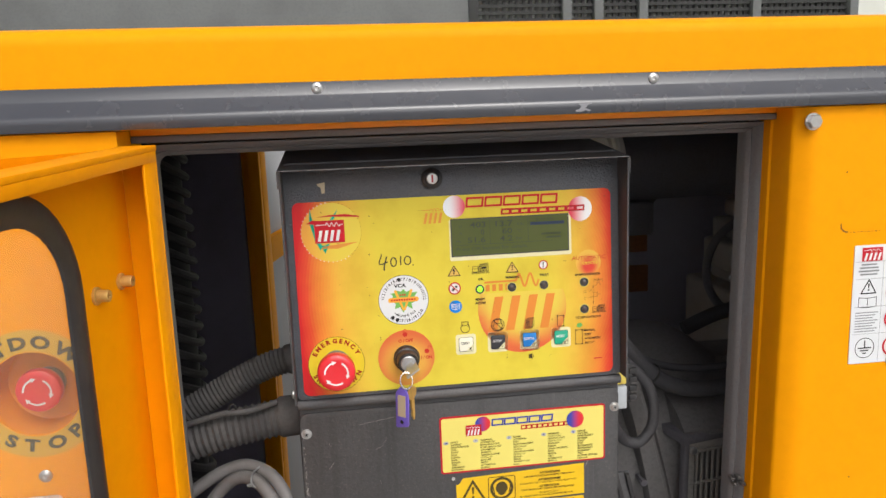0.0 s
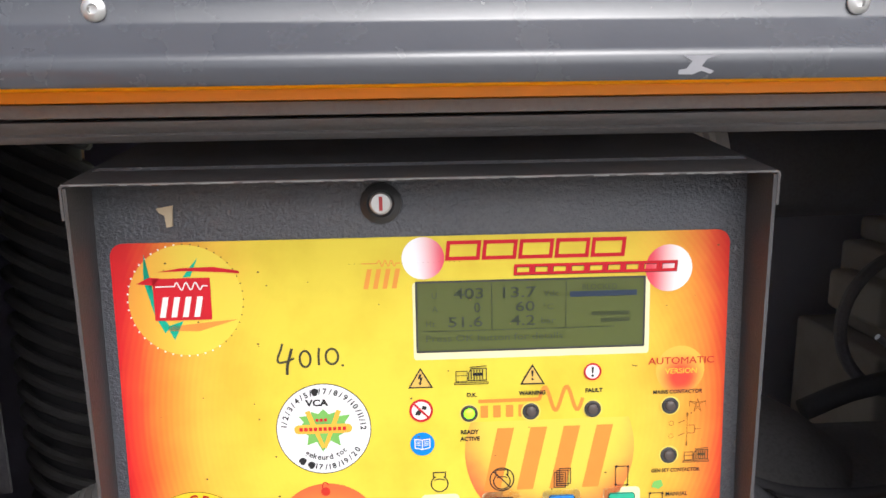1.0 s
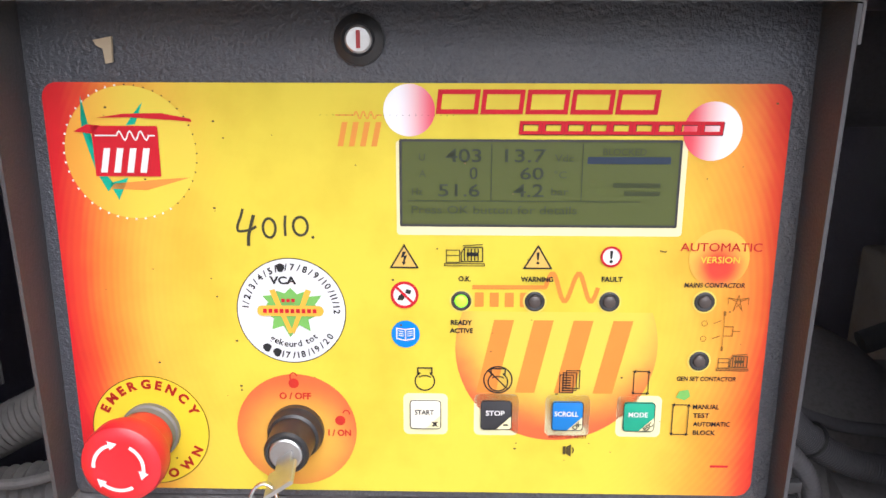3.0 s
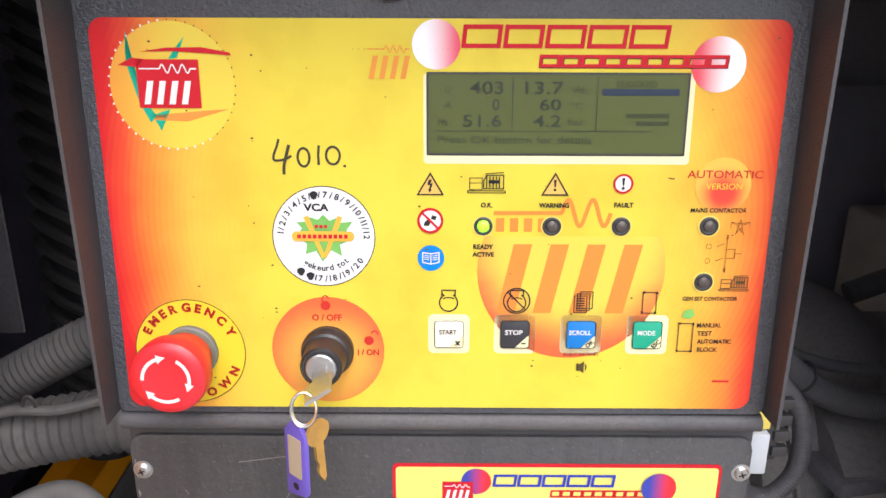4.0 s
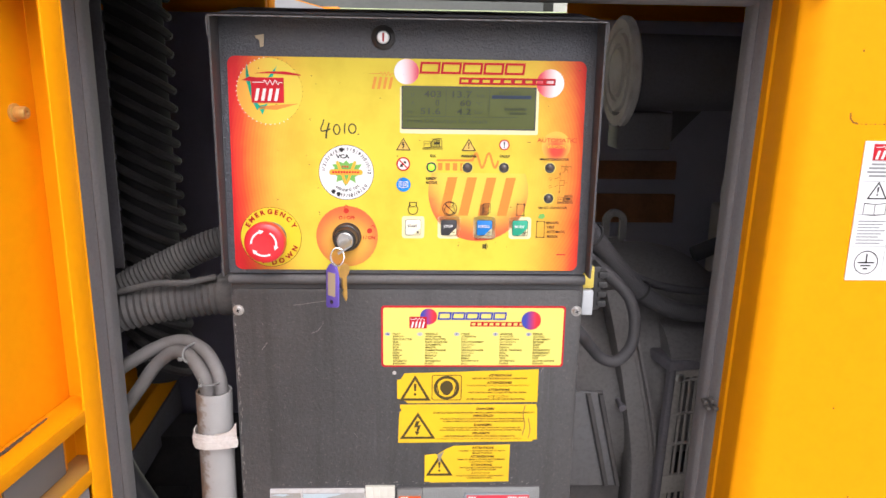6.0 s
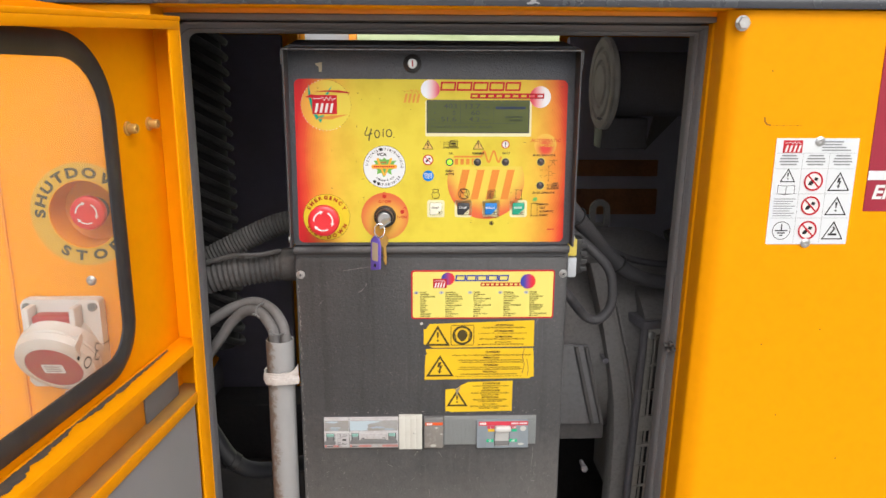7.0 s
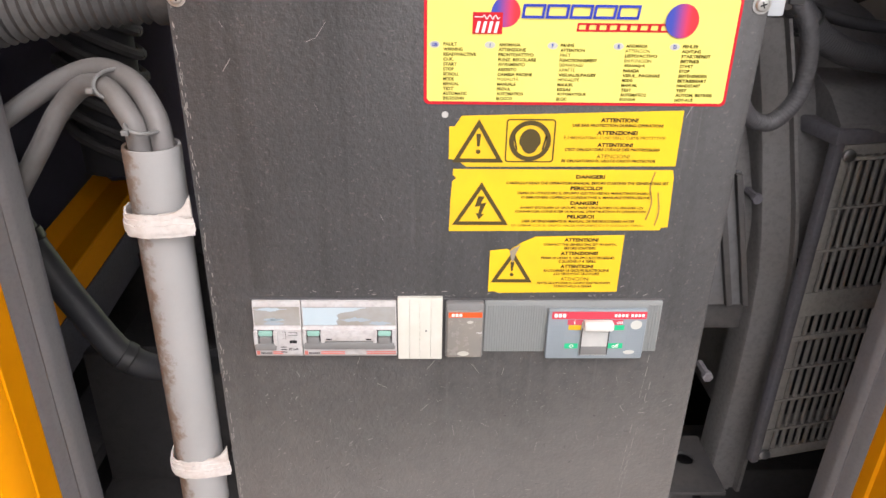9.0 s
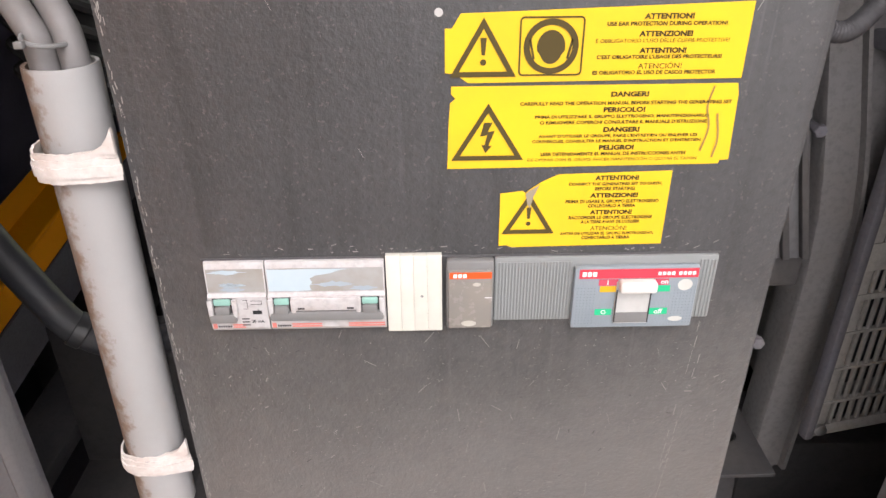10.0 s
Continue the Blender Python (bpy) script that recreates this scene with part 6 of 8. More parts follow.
for x, z, opened in ((KX - 0.0005, KZ + 0.0265, 0), (KX + 0.0230, KZ + 0.0060, 1)):
    bm = B()
    add_flat(bm, circ(x, z, 0.0027, 20), P2)
    add_stroke(bm, [(x + (0.0032 if opened else 0) + 0.0017 * math.cos(radians(a)), z + 0.0040 + 0.0017 * math.sin(radians(a))) for a in range(-20 if opened else 0, 200 if opened else 181, 20)] + ([] if opened else [(x - 0.0017, z + 0.002)]), 0.0007, P2)
    part("padlock_icon", bm, ink("key_red", (0.50, 0.03, 0.02)), kr, flat=True)
ks = thing("key_switch", (0.091, 0.846, 1.2255), "black key switch with a bright metal core", "switch")
bm = B()
add_lathe(bm, (KX, LY - 0.0004, KZ), (0, -1, 0), [(0, 0.0145), (0.004, 0.0146), (0.0055, 0.0136), (0.009, 0.0132), (0.010, 0.0118), (0.024, 0.0112), (0.0255, 0.0100), (0.0255, 0.0086), (0.0245, 0.0084), (0.0245, 0)], 44)
part("collar", bm, black_plastic, ks, "worn black collar", M=FACE)
bm = B()
add_lathe(bm, (KX, -0.0249, KZ), (0, -1, 0), [(0, 0.0083), (0.0018, 0.0082), (0.0024, 0.0074), (0.0024, 0)], 36)
core = part("lock_core", bm, steel, ks, M=FACE)
bm = B()
add_stroke(bm, [(KX - 0.0038, KZ - 0.0026), (KX + 0.0038, KZ + 0.0026)], 0.0011, -0.0275)
part("keyway", bm, k_ink, core, flat=True)
# keys hanging in the switch
kb = thing("key_bunch", (0.086, 0.81, 1.16), "steel keys with a purple key tag hanging in the switch", "keys")
bm = B()
add_box(bm, -0.0045, 0.0045, -0.014, 0.004, -0.0009, 0.0009, 0.0006)
add_plate(bm, rrect(-0.0080, -0.0010, 0.0080, 0.0010, 0.0006), -0.026, -0.010)
part("key", bm, steel, kb, "worn steel key in the lock", M=FACE @ Matrix.Translation((KX, -0.0265, KZ)) @ pose(0, 0, 0, 10, -34, 0))
bm = B()
cxx, cyy, czz = KX - 0.0050, -0.0490, KZ - 0.0112
add_tube(bm, [(cxx + 0.0062 * math.cos(a), cyy + 0.002 * math.sin(a), czz + 0.0082 * math.sin(a)) for a in [k * math.tau / 30 for k in range(31)]], 0.0008, 8, cap=False)
add_tube(bm, [(cxx + 0.0064 * math.cos(a), cyy - 0.0014 + 0.002 * math.sin(a), czz + 0.0084 * math.sin(a)) for a in [k * math.tau / 30 for k in range(31)]], 0.0008, 8, cap=False)
part("key_ring", bm, chrome, kb, M=FACE)
M1 = FACE @ Matrix.Translation((KX - 0.0095, -0.0490, KZ - 0.0195)) @ pose(0, 0, 0, 4, 5, -38)
bm = B()
poly_o = [(-0.0080, -0.0440), (-0.0065, -0.0455), (0.0065, -0.0420), (0.0075, -0.0400), (0.0075, -0.0060), (0.0030, 0.0010), (-0.0030, 0.0010), (-0.0080, -0.0060)]
add_plate(bm, poly_o, -0.0013, 0.0013, 0.0006)
tag = part("key_tag", bm, purple, kb, "purple plastic key tag with a faded paper", M=M1)
for y in (-0.0017, 0.0017):
    bm = B()
    add_plate(bm, rrect(-0.0048, -0.0315, 0.0048, -0.0075, 0.0008), y - 0.0002, y + 0.0002)
    part("tag_paper", bm, tag_paper, tag)
bm = B()
add_ring(bm, 0.0, -0.0375, 0.0, 0.0022, -0.0018, 14)
part("tag_hole", bm, k_ink, tag, flat=True)
bm = B()
add_plate(bm, circ(0, -0.006, 0.0075, 24), -0.0009, 0.0009)
add_plate(bm, [(-0.0026, -0.012), (0.0026, -0.012), (0.0026, -0.0360), (0.0008, -0.0385), (0.0, -0.036), (-0.0012, -0.034), (-0.0022, -0.030), (-0.0012, -0.026), (-0.0026, -0.022)], -0.0010, 0.0010)
part("key", bm, brass, kb, "worn brass-coloured spare key", M=FACE @ Matrix.Translation((KX + 0.0005, -0.0475, KZ - 0.0200)) @ pose(0, 0, 0, 6, -9, 52))
# fine dirt on the label
bm = B()
rnd = random.Random(11)
for k in range(46):
    x, z, r = rnd.uniform(-0.16, 0.17), rnd.uniform(-0.098, 0.10), rnd.uniform(0.0002, 0.0006)
    add_flat(bm, [(x + r * 1.4 * math.cos(t), z + r * math.sin(t)) for t in (0, 1.05, 2.1, 3.14, 4.2, 5.2)], P3)
add_stroke(bm, [(0.1200, 0.0285), (0.1228, 0.0279), (0.1232, 0.0286)], 0.0006, P2)
tagged(printed("specks", ink("dirt", (0.12, 0.085, 0.03)), bm), "small dark specks", kind="stuff")

# ---- inside the canopy, beside the cabinet ----
def ribbed_hose(name, pts, r, pitch, depth, mat, label, seg=18, collar=None):
    t = thing(name, pts[-1], label, "hose")
    bm = B()
    add_ribbed(bm, pts, r, pitch, depth, seg)
    part("corrugated_tube", bm, mat, t)
    if collar:
        bm = B()
        add_cyl(bm, collar[0], collar[1], r * 1.06, seg=28, bev=0.002)
        part("collar", bm, mat, t)
    return t


ribbed_hose("flexible_hose", [(-0.031, 0.915, 1.143), (-0.075, 0.912, 1.140), (-0.13, 0.905, 1.133), (-0.19, 0.90, 1.118), (-0.28, 0.91, 1.08)], 0.0228, 0.0072, 0.12, hose_grey, "thick dusty grey corrugated cable hose entering the cabinet", 24, ((-0.060, 0.914, 1.1415), (-0.0322, 0.915, 1.143)))
ribbed_hose("flexible_hose", [(-0.031, 0.965, 1.200), (-0.075, 0.965, 1.190), (-0.125, 0.96, 1.168), (-0.19, 0.95, 1.133), (-0.28, 0.95, 1.07)], 0.0175, 0.0052, 0.11, hose_grey, "dusty dark corrugated cable hose entering the cabinet", 20, ((-0.052, 0.965, 1.1955), (-0.0322, 0.965, 1.200)))
wire = thing("thin_cable", (-0.1, 0.9, 1.13), "thin grey cable lying on the corrugated hose", "cable")
bm = B()
add_tube(bm, spline([(-0.24, 0.895, 1.138), (-0.17, 0.89, 1.150), (-0.12, 0.885, 1.163), (-0.09, 0.887, 1.163), (-0.06, 0.90, 1.166)], 10), 0.0035, 10)
part("sheath", bm, hose_grey, wire)
bm = B()
add_tube(bm, [(-0.108 + 0.004 * math.cos(a), 0.884, 1.166 + 0.008 * math.sin(a)) for a in [k * 0.3 for k in range(14)]], 0.0013, 6)
part("tie", bm, black_plastic, wire)

# conduit with its two cables
conduit = thing("conduit_pipe", (-0.055, 0.856, 0.735), "grey plastic conduit pipe, rust stained, clamped to the cabinet", "pipe")
PX, PY = -0.0595, 0.8600
bm = B()
top, bot = Vector((PX, PY + 0.004, 1.047)), Vector((PX - 0.0005, PY - 0.004, 0.733))
d = (bot - top)
L0 = d.length
add_lathe(bm, top, d, [(0.05, 0.0166), (0.0, 0.0170), (-0.0003, 0.0190), (0.002, 0.0194), (0.045, 0.0192), (0.05, 0.0188), (L0, 0.0186), (L0 + 0.0005, 0.0168), (L0 - 0.04, 0.0166)], 36)
part("pipe", bm, pvc_rusted, conduit)
rnd = random.Random(8)
for z in (0.9975, 0.7810):
    cx = PX
    run = [(cx - 0.0215, PY + 0.010), (cx - 0.0222, PY - 0.002), (cx - 0.0216, PY - 0.009), (cx - 0.0180, PY - 0.0165), (cx - 0.0110, PY - 0.0202), (cx - 0.0030, PY - 0.0216), (cx + 0.0060, PY - 0.0212), (cx + 0.0140, PY - 0.0196), (CX0 + 0.0004, PY - 0.0165)]
    run = [(p.x, p.y) for p in spline([(x, y, 0) for x, y in run], 3)]
    bm = B()
    for za, zb, out in ((-0.0090, -0.0048, 0.0002), (-0.0054, 0.0004, 0.0013), (-0.0002, 0.0042, 0.0004), (0.0040, 0.0078, -0.0003)):
        rows = []
        for x, y in run:
            d = Vector((x - cx, y - PY)).normalized() * out
            j = rnd.gauss(0, 0.00025)
            rows.append((bm.verts.new((x + d.x, y + d.y, z + za + j)), bm.verts.new((x + d.x, y + d.y, z + zb + j + rnd.gauss(0, 0.0004)))))
        for (a, c), (e, f) in zip(rows, rows[1:]):
            bm.faces.new((a, e, f, c))
    solid(bm, 0.0014)
    add_plate(bm, [(cx + 0.004, z + 0.0070), (CX0 + 0.0005, z + 0.0070), (CX0 + 0.0005, z + 0.0215), (CX0 - 0.0022, z + 0.0165), (CX0 - 0.0062, z + 0.0115), (CX0 - 0.0115, z + 0.0085)], PY - 0.0190, PY - 0.0165)
    part("clamp", bm, tape_white, conduit, "white folded tape clamp, paint splashed")
bm = B()
add_cyl(bm, (PX - 0.006, PY, 0.62), (PX - 0.0035, PY, 0.78), 0.008, seg=14)
part("inner_cable", bm, cable_grey, conduit)
for pts in ([(PX + 0.008, PY + 0.003, 0.99), (PX + 0.0075, PY + 0.005, 1.050), (PX + 0.0015, PY + 0.011, 1.070), (PX - 0.015, PY + 0.026, 1.085), (PX - 0.042, PY + 0.043, 1.0895), (PX - 0.072, PY + 0.050, 1.080), (PX - 0.105, PY + 0.050, 1.061), (PX - 0.17, PY + 0.05, 1.018)],
            [(PX - 0.007, PY - 0.001, 0.99), (PX - 0.0070, PY + 0.001, 1.050), (PX - 0.0130, PY + 0.005, 1.068), (PX - 0.029, PY + 0.018, 1.0815), (PX - 0.052, PY + 0.034, 1.079), (PX - 0.075, PY + 0.042, 1.060), (PX - 0.094, PY + 0.044, 1.034), (PX - 0.13, PY + 0.05, 0.985)]):
    c = thing("power_cable", pts[0], "dusty grey power cable bending out of the conduit pipe", "cable", "cables from the conduit")
    bm = B()
    add_tube(bm, spline(pts, 8), 0.0076, 16)
    part("sheath", bm, cable_grey, c)
for p, ax in (((PX - 0.001, PY + 0.004, 1.061), (0.3, -0.1, 1)), ((PX - 0.023, PY + 0.021, 1.0835), (1, -0.6, 0.6))):
    t = thing("cable_tie", p, "cable tie round the two grey cables", "cable tie", "ties on the grey cables")
    bm = B()
    q = Vector(ax).to_track_quat("Z", "Y")
    ring = [Vector(p) + q @ Vector((0.0172 * math.cos(a), 0.0105 * math.sin(a), 0)) for a in [k * math.tau / 24 for k in range(25)]]
    add_tube(bm, ring, 0.0013, 8, cap=False)
    e = Vector(p) + q @ Vector((-0.0185, 0, 0))
    add_box(bm, e.x - 0.0036, e.x + 0.001, e.y - 0.0036, e.y + 0.0, e.z - 0.0018, e.z + 0.0018, 0.0006)
    part("strap", bm, dark_grey_plastic, t)

# black hose low on the left
t = thing("black_hose", (-0.2, 1.0, 0.8), "thick black rubber hose hanging inside the canopy", "hose")
bm = B()
add_tube(bm, spline([(-0.34, 1.04, 1.07), (-0.285, 1.015, 0.99), (-0.250, 1.0, 0.935), (-0.230, 1.0, 0.888), (-0.207, 1.0, 0.838), (-0.172, 1.0, 0.780), (-0.13, 1.02, 0.752), (-0.05, 1.08, 0.735)], 8), 0.014, 14)
part("tube", bm, rubber_dark, t)
for p, d in (((-0.240, 1.0, 0.912), (0.4, 0, -1)), ((-0.172, 1.0, 0.780), (0.75, 0.1, -0.6))):
    bm = B()
    add_cyl(bm, Vector(p) - Vector(d).normalized() * 0.006, Vector(p) + Vector(d).normalized() * 0.006, 0.0158, seg=20, bev=0.001)
    part("hose_band", bm, black_plastic, t)

# yellow chassis beam across the machine
t = thing("chassis_beam", (-0.45, 1.3, 0.60), "yellow painted folded steel crossbeam inside the canopy", "beam")
bd = Vector((0.0568, 1.0, 0.1679))
B1, B2, B3 = Vector((-0.4822, 1.3, 0.6469)), Vector((-0.4242, 1.3, 0.6518)), Vector((-0.4013, 1.3, 0.6298))
for nm, P, Q, mat in (("top_flange", B1 + Vector((-0.020, 0, 0.020)), B1, yellow), ("upper_web", B1, B2, yellow), ("lower_web", B2, B3, yellow), ("foot", B3, B3 + Vector((0.004, 0, -0.075)), iron)):
    bm = B()
    f = bm.faces.new([bm.verts.new(v) for v in (P - bd * 0.38, P + bd * 0.375, Q + bd * 0.375, Q - bd * 0.38)])
    solid(bm, 0.004)
    bmesh.ops.bevel(bm, geom=bm.edges[:], offset=0.0012, segments=2, affect="EDGES")
    part(nm, bm, mat, t)
for P in (B1, B2):
    bm = B()
    add_tube(bm, [P - bd * 0.38, P + bd * 0.375], 0.0035, 10)
    part("fold", bm, yellow, t, "rounded fold of the beam")

# bracket plate with round cut-outs and the flexible exhaust duct
t = thing("bracket_plate", (-0.31, 1.10, 0.85), "dark grey bracket plate with rounded cut-outs", "bracket")
bm = B()
for x0, x1, z0, z1 in ((-0.262, -0.240, 1.12, 1.52),):
    add_box(bm, x0, x1, 1.10, 1.104, z0, z1, 0.001)
for z0, z1 in ((1.150, 1.185), (1.40, 1.52)):
    add_box(bm, -0.40, -0.2621, 1.10, 1.104, z0, z1, 0.001)
for zc, s in ((1.185, 1), (1.40, -1)):
    pts = [(-0.262, zc)] + [(-0.262 - 0.045 + 0.045 * math.cos(radians(a)), zc + s * (0.045 - 0.045 * math.sin(radians(a)))) for a in range(0, 91, 15)]
    add_plate(bm, pts if s < 0 else pts[::-1], 1.10, 1.104)
part("plate", bm, iron, t)
t = thing("exhaust_flex_duct", (-0.28, 1.30, 0.95), "dark ribbed flexible metal duct standing inside the canopy", "duct")
bm = B()
cx, cy = -0.272, 1.30
for k in range(24):
    z = 0.905 + 0.028 * k
    ring = [Vector((cx + 0.048 * math.cos(a), cy + 0.048 * math.sin(a), z - 0.028 * math.cos(a - 0.4))) for a in [j * math.tau / 28 for j in range(29)]]
    add_tube(bm, ring, 0.0068, 8, cap=False)
part("ribs", bm, duct_rib, t)
bm = B()
add_cyl(bm, (cx, cy, 0.875), (cx, cy, 1.548), 0.042, seg=36)
part("core", bm, duct_black, t)
t = thing("inner_post", (-0.30, 1.45, 1.546), "brown-orange painted post hanging inside the canopy", "post")
bm = B()
add_box(bm, -0.310, -0.296, 1.44, 1.47, 1.14, 1.546, 0.002)
part("post", bm, material("dark_brown_paint", (0.16, 0.075, 0.02), 0.7, amount=0.7, stain=(0.08, 0.05, 0.03), size=12), t)

# engine bay floor clutter on the left
t = thing("base_frame", (-0.2, 1.2, 0.2), "black steel base frame with folded plates", "frame")
for q in ((-0.30, -0.06, 0.90, 1.60, 0.46, 0.475), (-0.30, -0.06, 1.15, 1.17, 0.475, 0.68), (-0.12, -0.09, 0.95, 1.6, 0.475, 0.56), (-0.6, 0.9, 1.55, 1.66, 0.2, 0.62), (0.345, 1.0, 0.88, 0.93, 0.2, 0.43), (0.49, 1.0, 1.085, 1.13, 0.44, 0.545), (-0.40, -0.325, 0.90, 1.60, 0.475, 0.50), (0.345, 0.60, 0.96, 1.30, 0.42, 0.44)):
    bm = B()
    add_box(bm, *q, 0.003)
    part("plate", bm, dark_plate, t)

bm = B()
add_holed(bm, 0.345, 0.452, 0.962, 1.052, 0.6260, 0.6300, 0.424, 1.015, 0.0105, 32)
for v in bm.verts:
    v.co = Vector((v.co.x, v.co.z, v.co.y))
part("mounting_plate", bm, dark_plate, t, "dusty plate with a round hole")
bm = B()
add_plate(bm, [(0.375, 0.44), (0.445, 0.44), (0.438, 0.58), (0.420, 0.6255), (0.375, 0.6255)], 1.000, 1.004, 0.001)
part("gusset", bm, dark_plate, t)

# ---- alternator on the right ----
alt = thing("alternator", (0.65, 1.25, 0.45), "dusty dark grey alternator with a slotted cooling grille", "alternator")
bm = B()
add_lathe(bm, (0.0, 1.25, 0.928), (1, 0, 0), [(0.36, 0.0), (0.36, 0.17), (0.38, 0.187), (0.42, 0.194), (0.55, 0.194), (0.585, 0.187), (0.615, 0.172), (0.64, 0.152), (0.655, 0.142), (0.70, 0.142), (0.75, 0.125), (0.79, 0.10), (0.80, 0.0)], 64)
part("drum", bm, iron_grey, alt)
bm = B()
add_plate(bm, [(1.10, 0.60), (1.135, 1.000), (1.032, 1.008), (1.030, 1.016), (1.060, 1.038), (1.130, 1.064), (1.30, 1.064), (1.30, 0.60)], 0.512, 0.96)
for v in bm.verts:
    v.co = Vector((v.co.y, v.co.x, v.co.z))
part("terminal_housing", bm, iron_grey, alt)
bm = B()
rows = []
for z, x, w in ((0.56, 0.468, 0.040), (0.72, 0.4725, 0.040), (0.80, 0.4725, 0.0385), (0.86, 0.4690, 0.0385), (0.90, 0.4630, 0.0380), (0.935, 0.4562, 0.0375), (0.985, 0.4460, 0.0345), (1.03, 0.4360, 0.0330), (1.08, 0.4230, 0.0320), (1.11, 0.4150, 0.0310)):
    rows.append([bm.verts.new((x + a * w, 1.037 + b, z)) for a, b in ((0.0, 0.04), (0.0, 0.004), (0.06, 0.0), (0.70, 0.0), (0.74, 0.003), (0.86, 0.003), (0.90, -0.004), (1.0, -0.004), (1.04, 0.002), (1.04, 0.04))])
for A, C in zip(rows, rows[1:]):
    for k in range(9):
        bm.faces.new((A[k], A[k + 1], C[k + 1], C[k]))
part("flange_strip", bm, iron_grey, alt)
bm = B()
add_plate(bm, [(0.3455, 0.848), (0.441, 0.848), (0.4215, 0.930), (0.409, 0.985), (0.3455, 0.985)], 0.988, 0.994, 0.001)
part("side_plate", bm, material("dusty_side_plate", (0.105, 0.105, 0.112), 0.7, amount=0.8, stain=(0.11, 0.105, 0.105), size=30, scuff=(0.06, 0.05, 0.05), scuffs=0.6, grain=0.3, gsize=150), alt, "dusty grey side plate")
for x in (0.418, 0.434):
    bm = B()
    add_plate(bm, [(x, 0.850), (x + 0.006, 0.850), (x - 0.0262, 0.984), (x - 0.0322, 0.984)], 0.982, 0.9879, 0.001)
    part("side_rib", bm, dark_plate, alt)
bm = B()
add_box(bm, 0.3455, 0.444, 0.996, 1.030, 0.815, 0.847, 0.004)
part("side_plate_foot", bm, dark_plate, alt)
for p in ((0.450, 1.036, 0.941), (0.409, 0.975, 0.775)):
    bm = B()
    add_lathe(bm, p, (0, -1, 0), [(-0.02, 0.004), (0, 0.004), (0, 0.0058), (0.005, 0.0058), (0.006, 0.0048), (0.006, 0)], 6)
    part("bolt", bm, iron, alt)


def grille():
    """Cast cover with rows of upright slots, leaning back."""
    m = Matrix.Translation((0.492, 0.985, 0.660)) @ Matrix(((1, 0, 0.077, 0), (0, 1, 0.120, 0), (0, 0, 1, 0), (0, 0, 0, 1)))
    m = m @ pose(0, 0, 0, 0, 0, 12)
    bm = B()
    Wd, Ht = 0.21, 0.333
    rows = [0.0, 0.030, 0.066, 0.103, 0.138, 0.176, 0.233, 0.276, 0.324, Ht]
    thick = [0.012, 0.003, 0.003, 0.003, 0.006, 0.026, 0.003, 0.003, 0.004, 0.010]
    for z, h in zip(rows, thick):
        add_box(bm, 0, Wd, 0, 0.0055, z - h / 2, z + h / 2, 0.0008)
    n = 20
    for k in range(n + 1):
        x = 0.006 + (Wd - 0.012) * k / n
        w = 0.010 if k in (0, n) else 0.0034
        add_box(bm, x - w / 2, x + w / 2, 0.001, 0.0045, 0, Ht, 0.0006)
    for v in bm.verts:
        v.co = m @ v.co
    g = part("slotted_grille", bm, grille_cast, alt, "cast grille of upright slots")
    # black sheet added as the shade seen through the slots
    bm = B()
    add_box(bm, 0.002, Wd, 0.055, 0.058, 0, Ht)
    for v in bm.verts:
        v.co = m @ v.co
    part("slot_shade_sheet", bm, duct_black, alt)
    bm = B()
    add_box(bm, -0.010, 0.0, -0.002, 0.010, -0.008, Ht + 0.012, 0.003)
    add_box(bm, -0.012, Wd, -0.002, 0.06, Ht + 0.005, Ht + 0.020, 0.003)
    for v in bm.verts:
        v.co = m @ v.co
    part("grille_rim", bm, iron, alt)
    for x, z in ((0.004, 0.003), (0.006, Ht - 0.004)):
        bm = B()
        p = m @ Vector((x, -0.001, z))
        add_lathe(bm, p, (0, -1, 0), [(0, 0.006), (0.003, 0.006), (0.004, 0.004), (0.004, 0)], 14)
        part("screw", bm, steel, alt)


grille()
# lifting eye
eye_m = thing("lifting_eye", (0.486, 1.276, 1.10), "dark grey steel lifting eye with a long slot", "bracket")
bm = B()
add_ring(bm, 0.486, 1.1575, 0.0085, 0.0195, 1.270, 20, 0, 180)
add_stroke(bm, [(0.4720, 1.1575), (0.4720, 1.128)], 0.011, 1.270)
add_stroke(bm, [(0.5000, 1.1575), (0.5000, 1.128)], 0.011, 1.270)
add_flat(bm, [(0.4665, 1.09), (0.5055, 1.09), (0.5055, 1.129), (0.4665, 1.129)], 1.270)
bmesh.ops.remove_doubles(bm, verts=bm.verts, dist=1e-5)
solid(bm, 0.010)
part("plate", bm, iron_grey, eye_m)
# air filter end
af = thing("air_filter", (0.55, 1.33, 1.30), "pale grey-brown round air filter canister end", "air filter")
pale = material("pale_filter_rubber", (0.74, 0.71, 0.67), 0.7, amount=0.6, stain=(0.40, 0.36, 0.32), size=20)
ax = Vector((-1.0, -0.02, 0)).normalized()
bm = B()
add_lathe(bm, Vector((0.492, 1.325, 1.393)) - ax * 0.25, ax, [(0.237, 0.0), (0.237, 0.080), (0.242, 0.088), (0.250, 0.089), (0.254, 0.084), (0.2535, 0.070), (0.249, 0.068), (0.249, 0.062), (0.2545, 0.060), (0.2545, 0.046), (0.250, 0.044), (0.250, 0.040), (0.256, 0.036), (0.257, 0)], 56)
part("end_cap", bm, pale, af)
bm = B()
add_lathe(bm, Vector((0.492, 1.325, 1.393)) - ax * 0.25, ax, [(0, 0.0), (0, 0.060), (0.238, 0.062), (0.238, 0)], 40)
part("canister", bm, iron, af, "dark canister body")
bm = B()
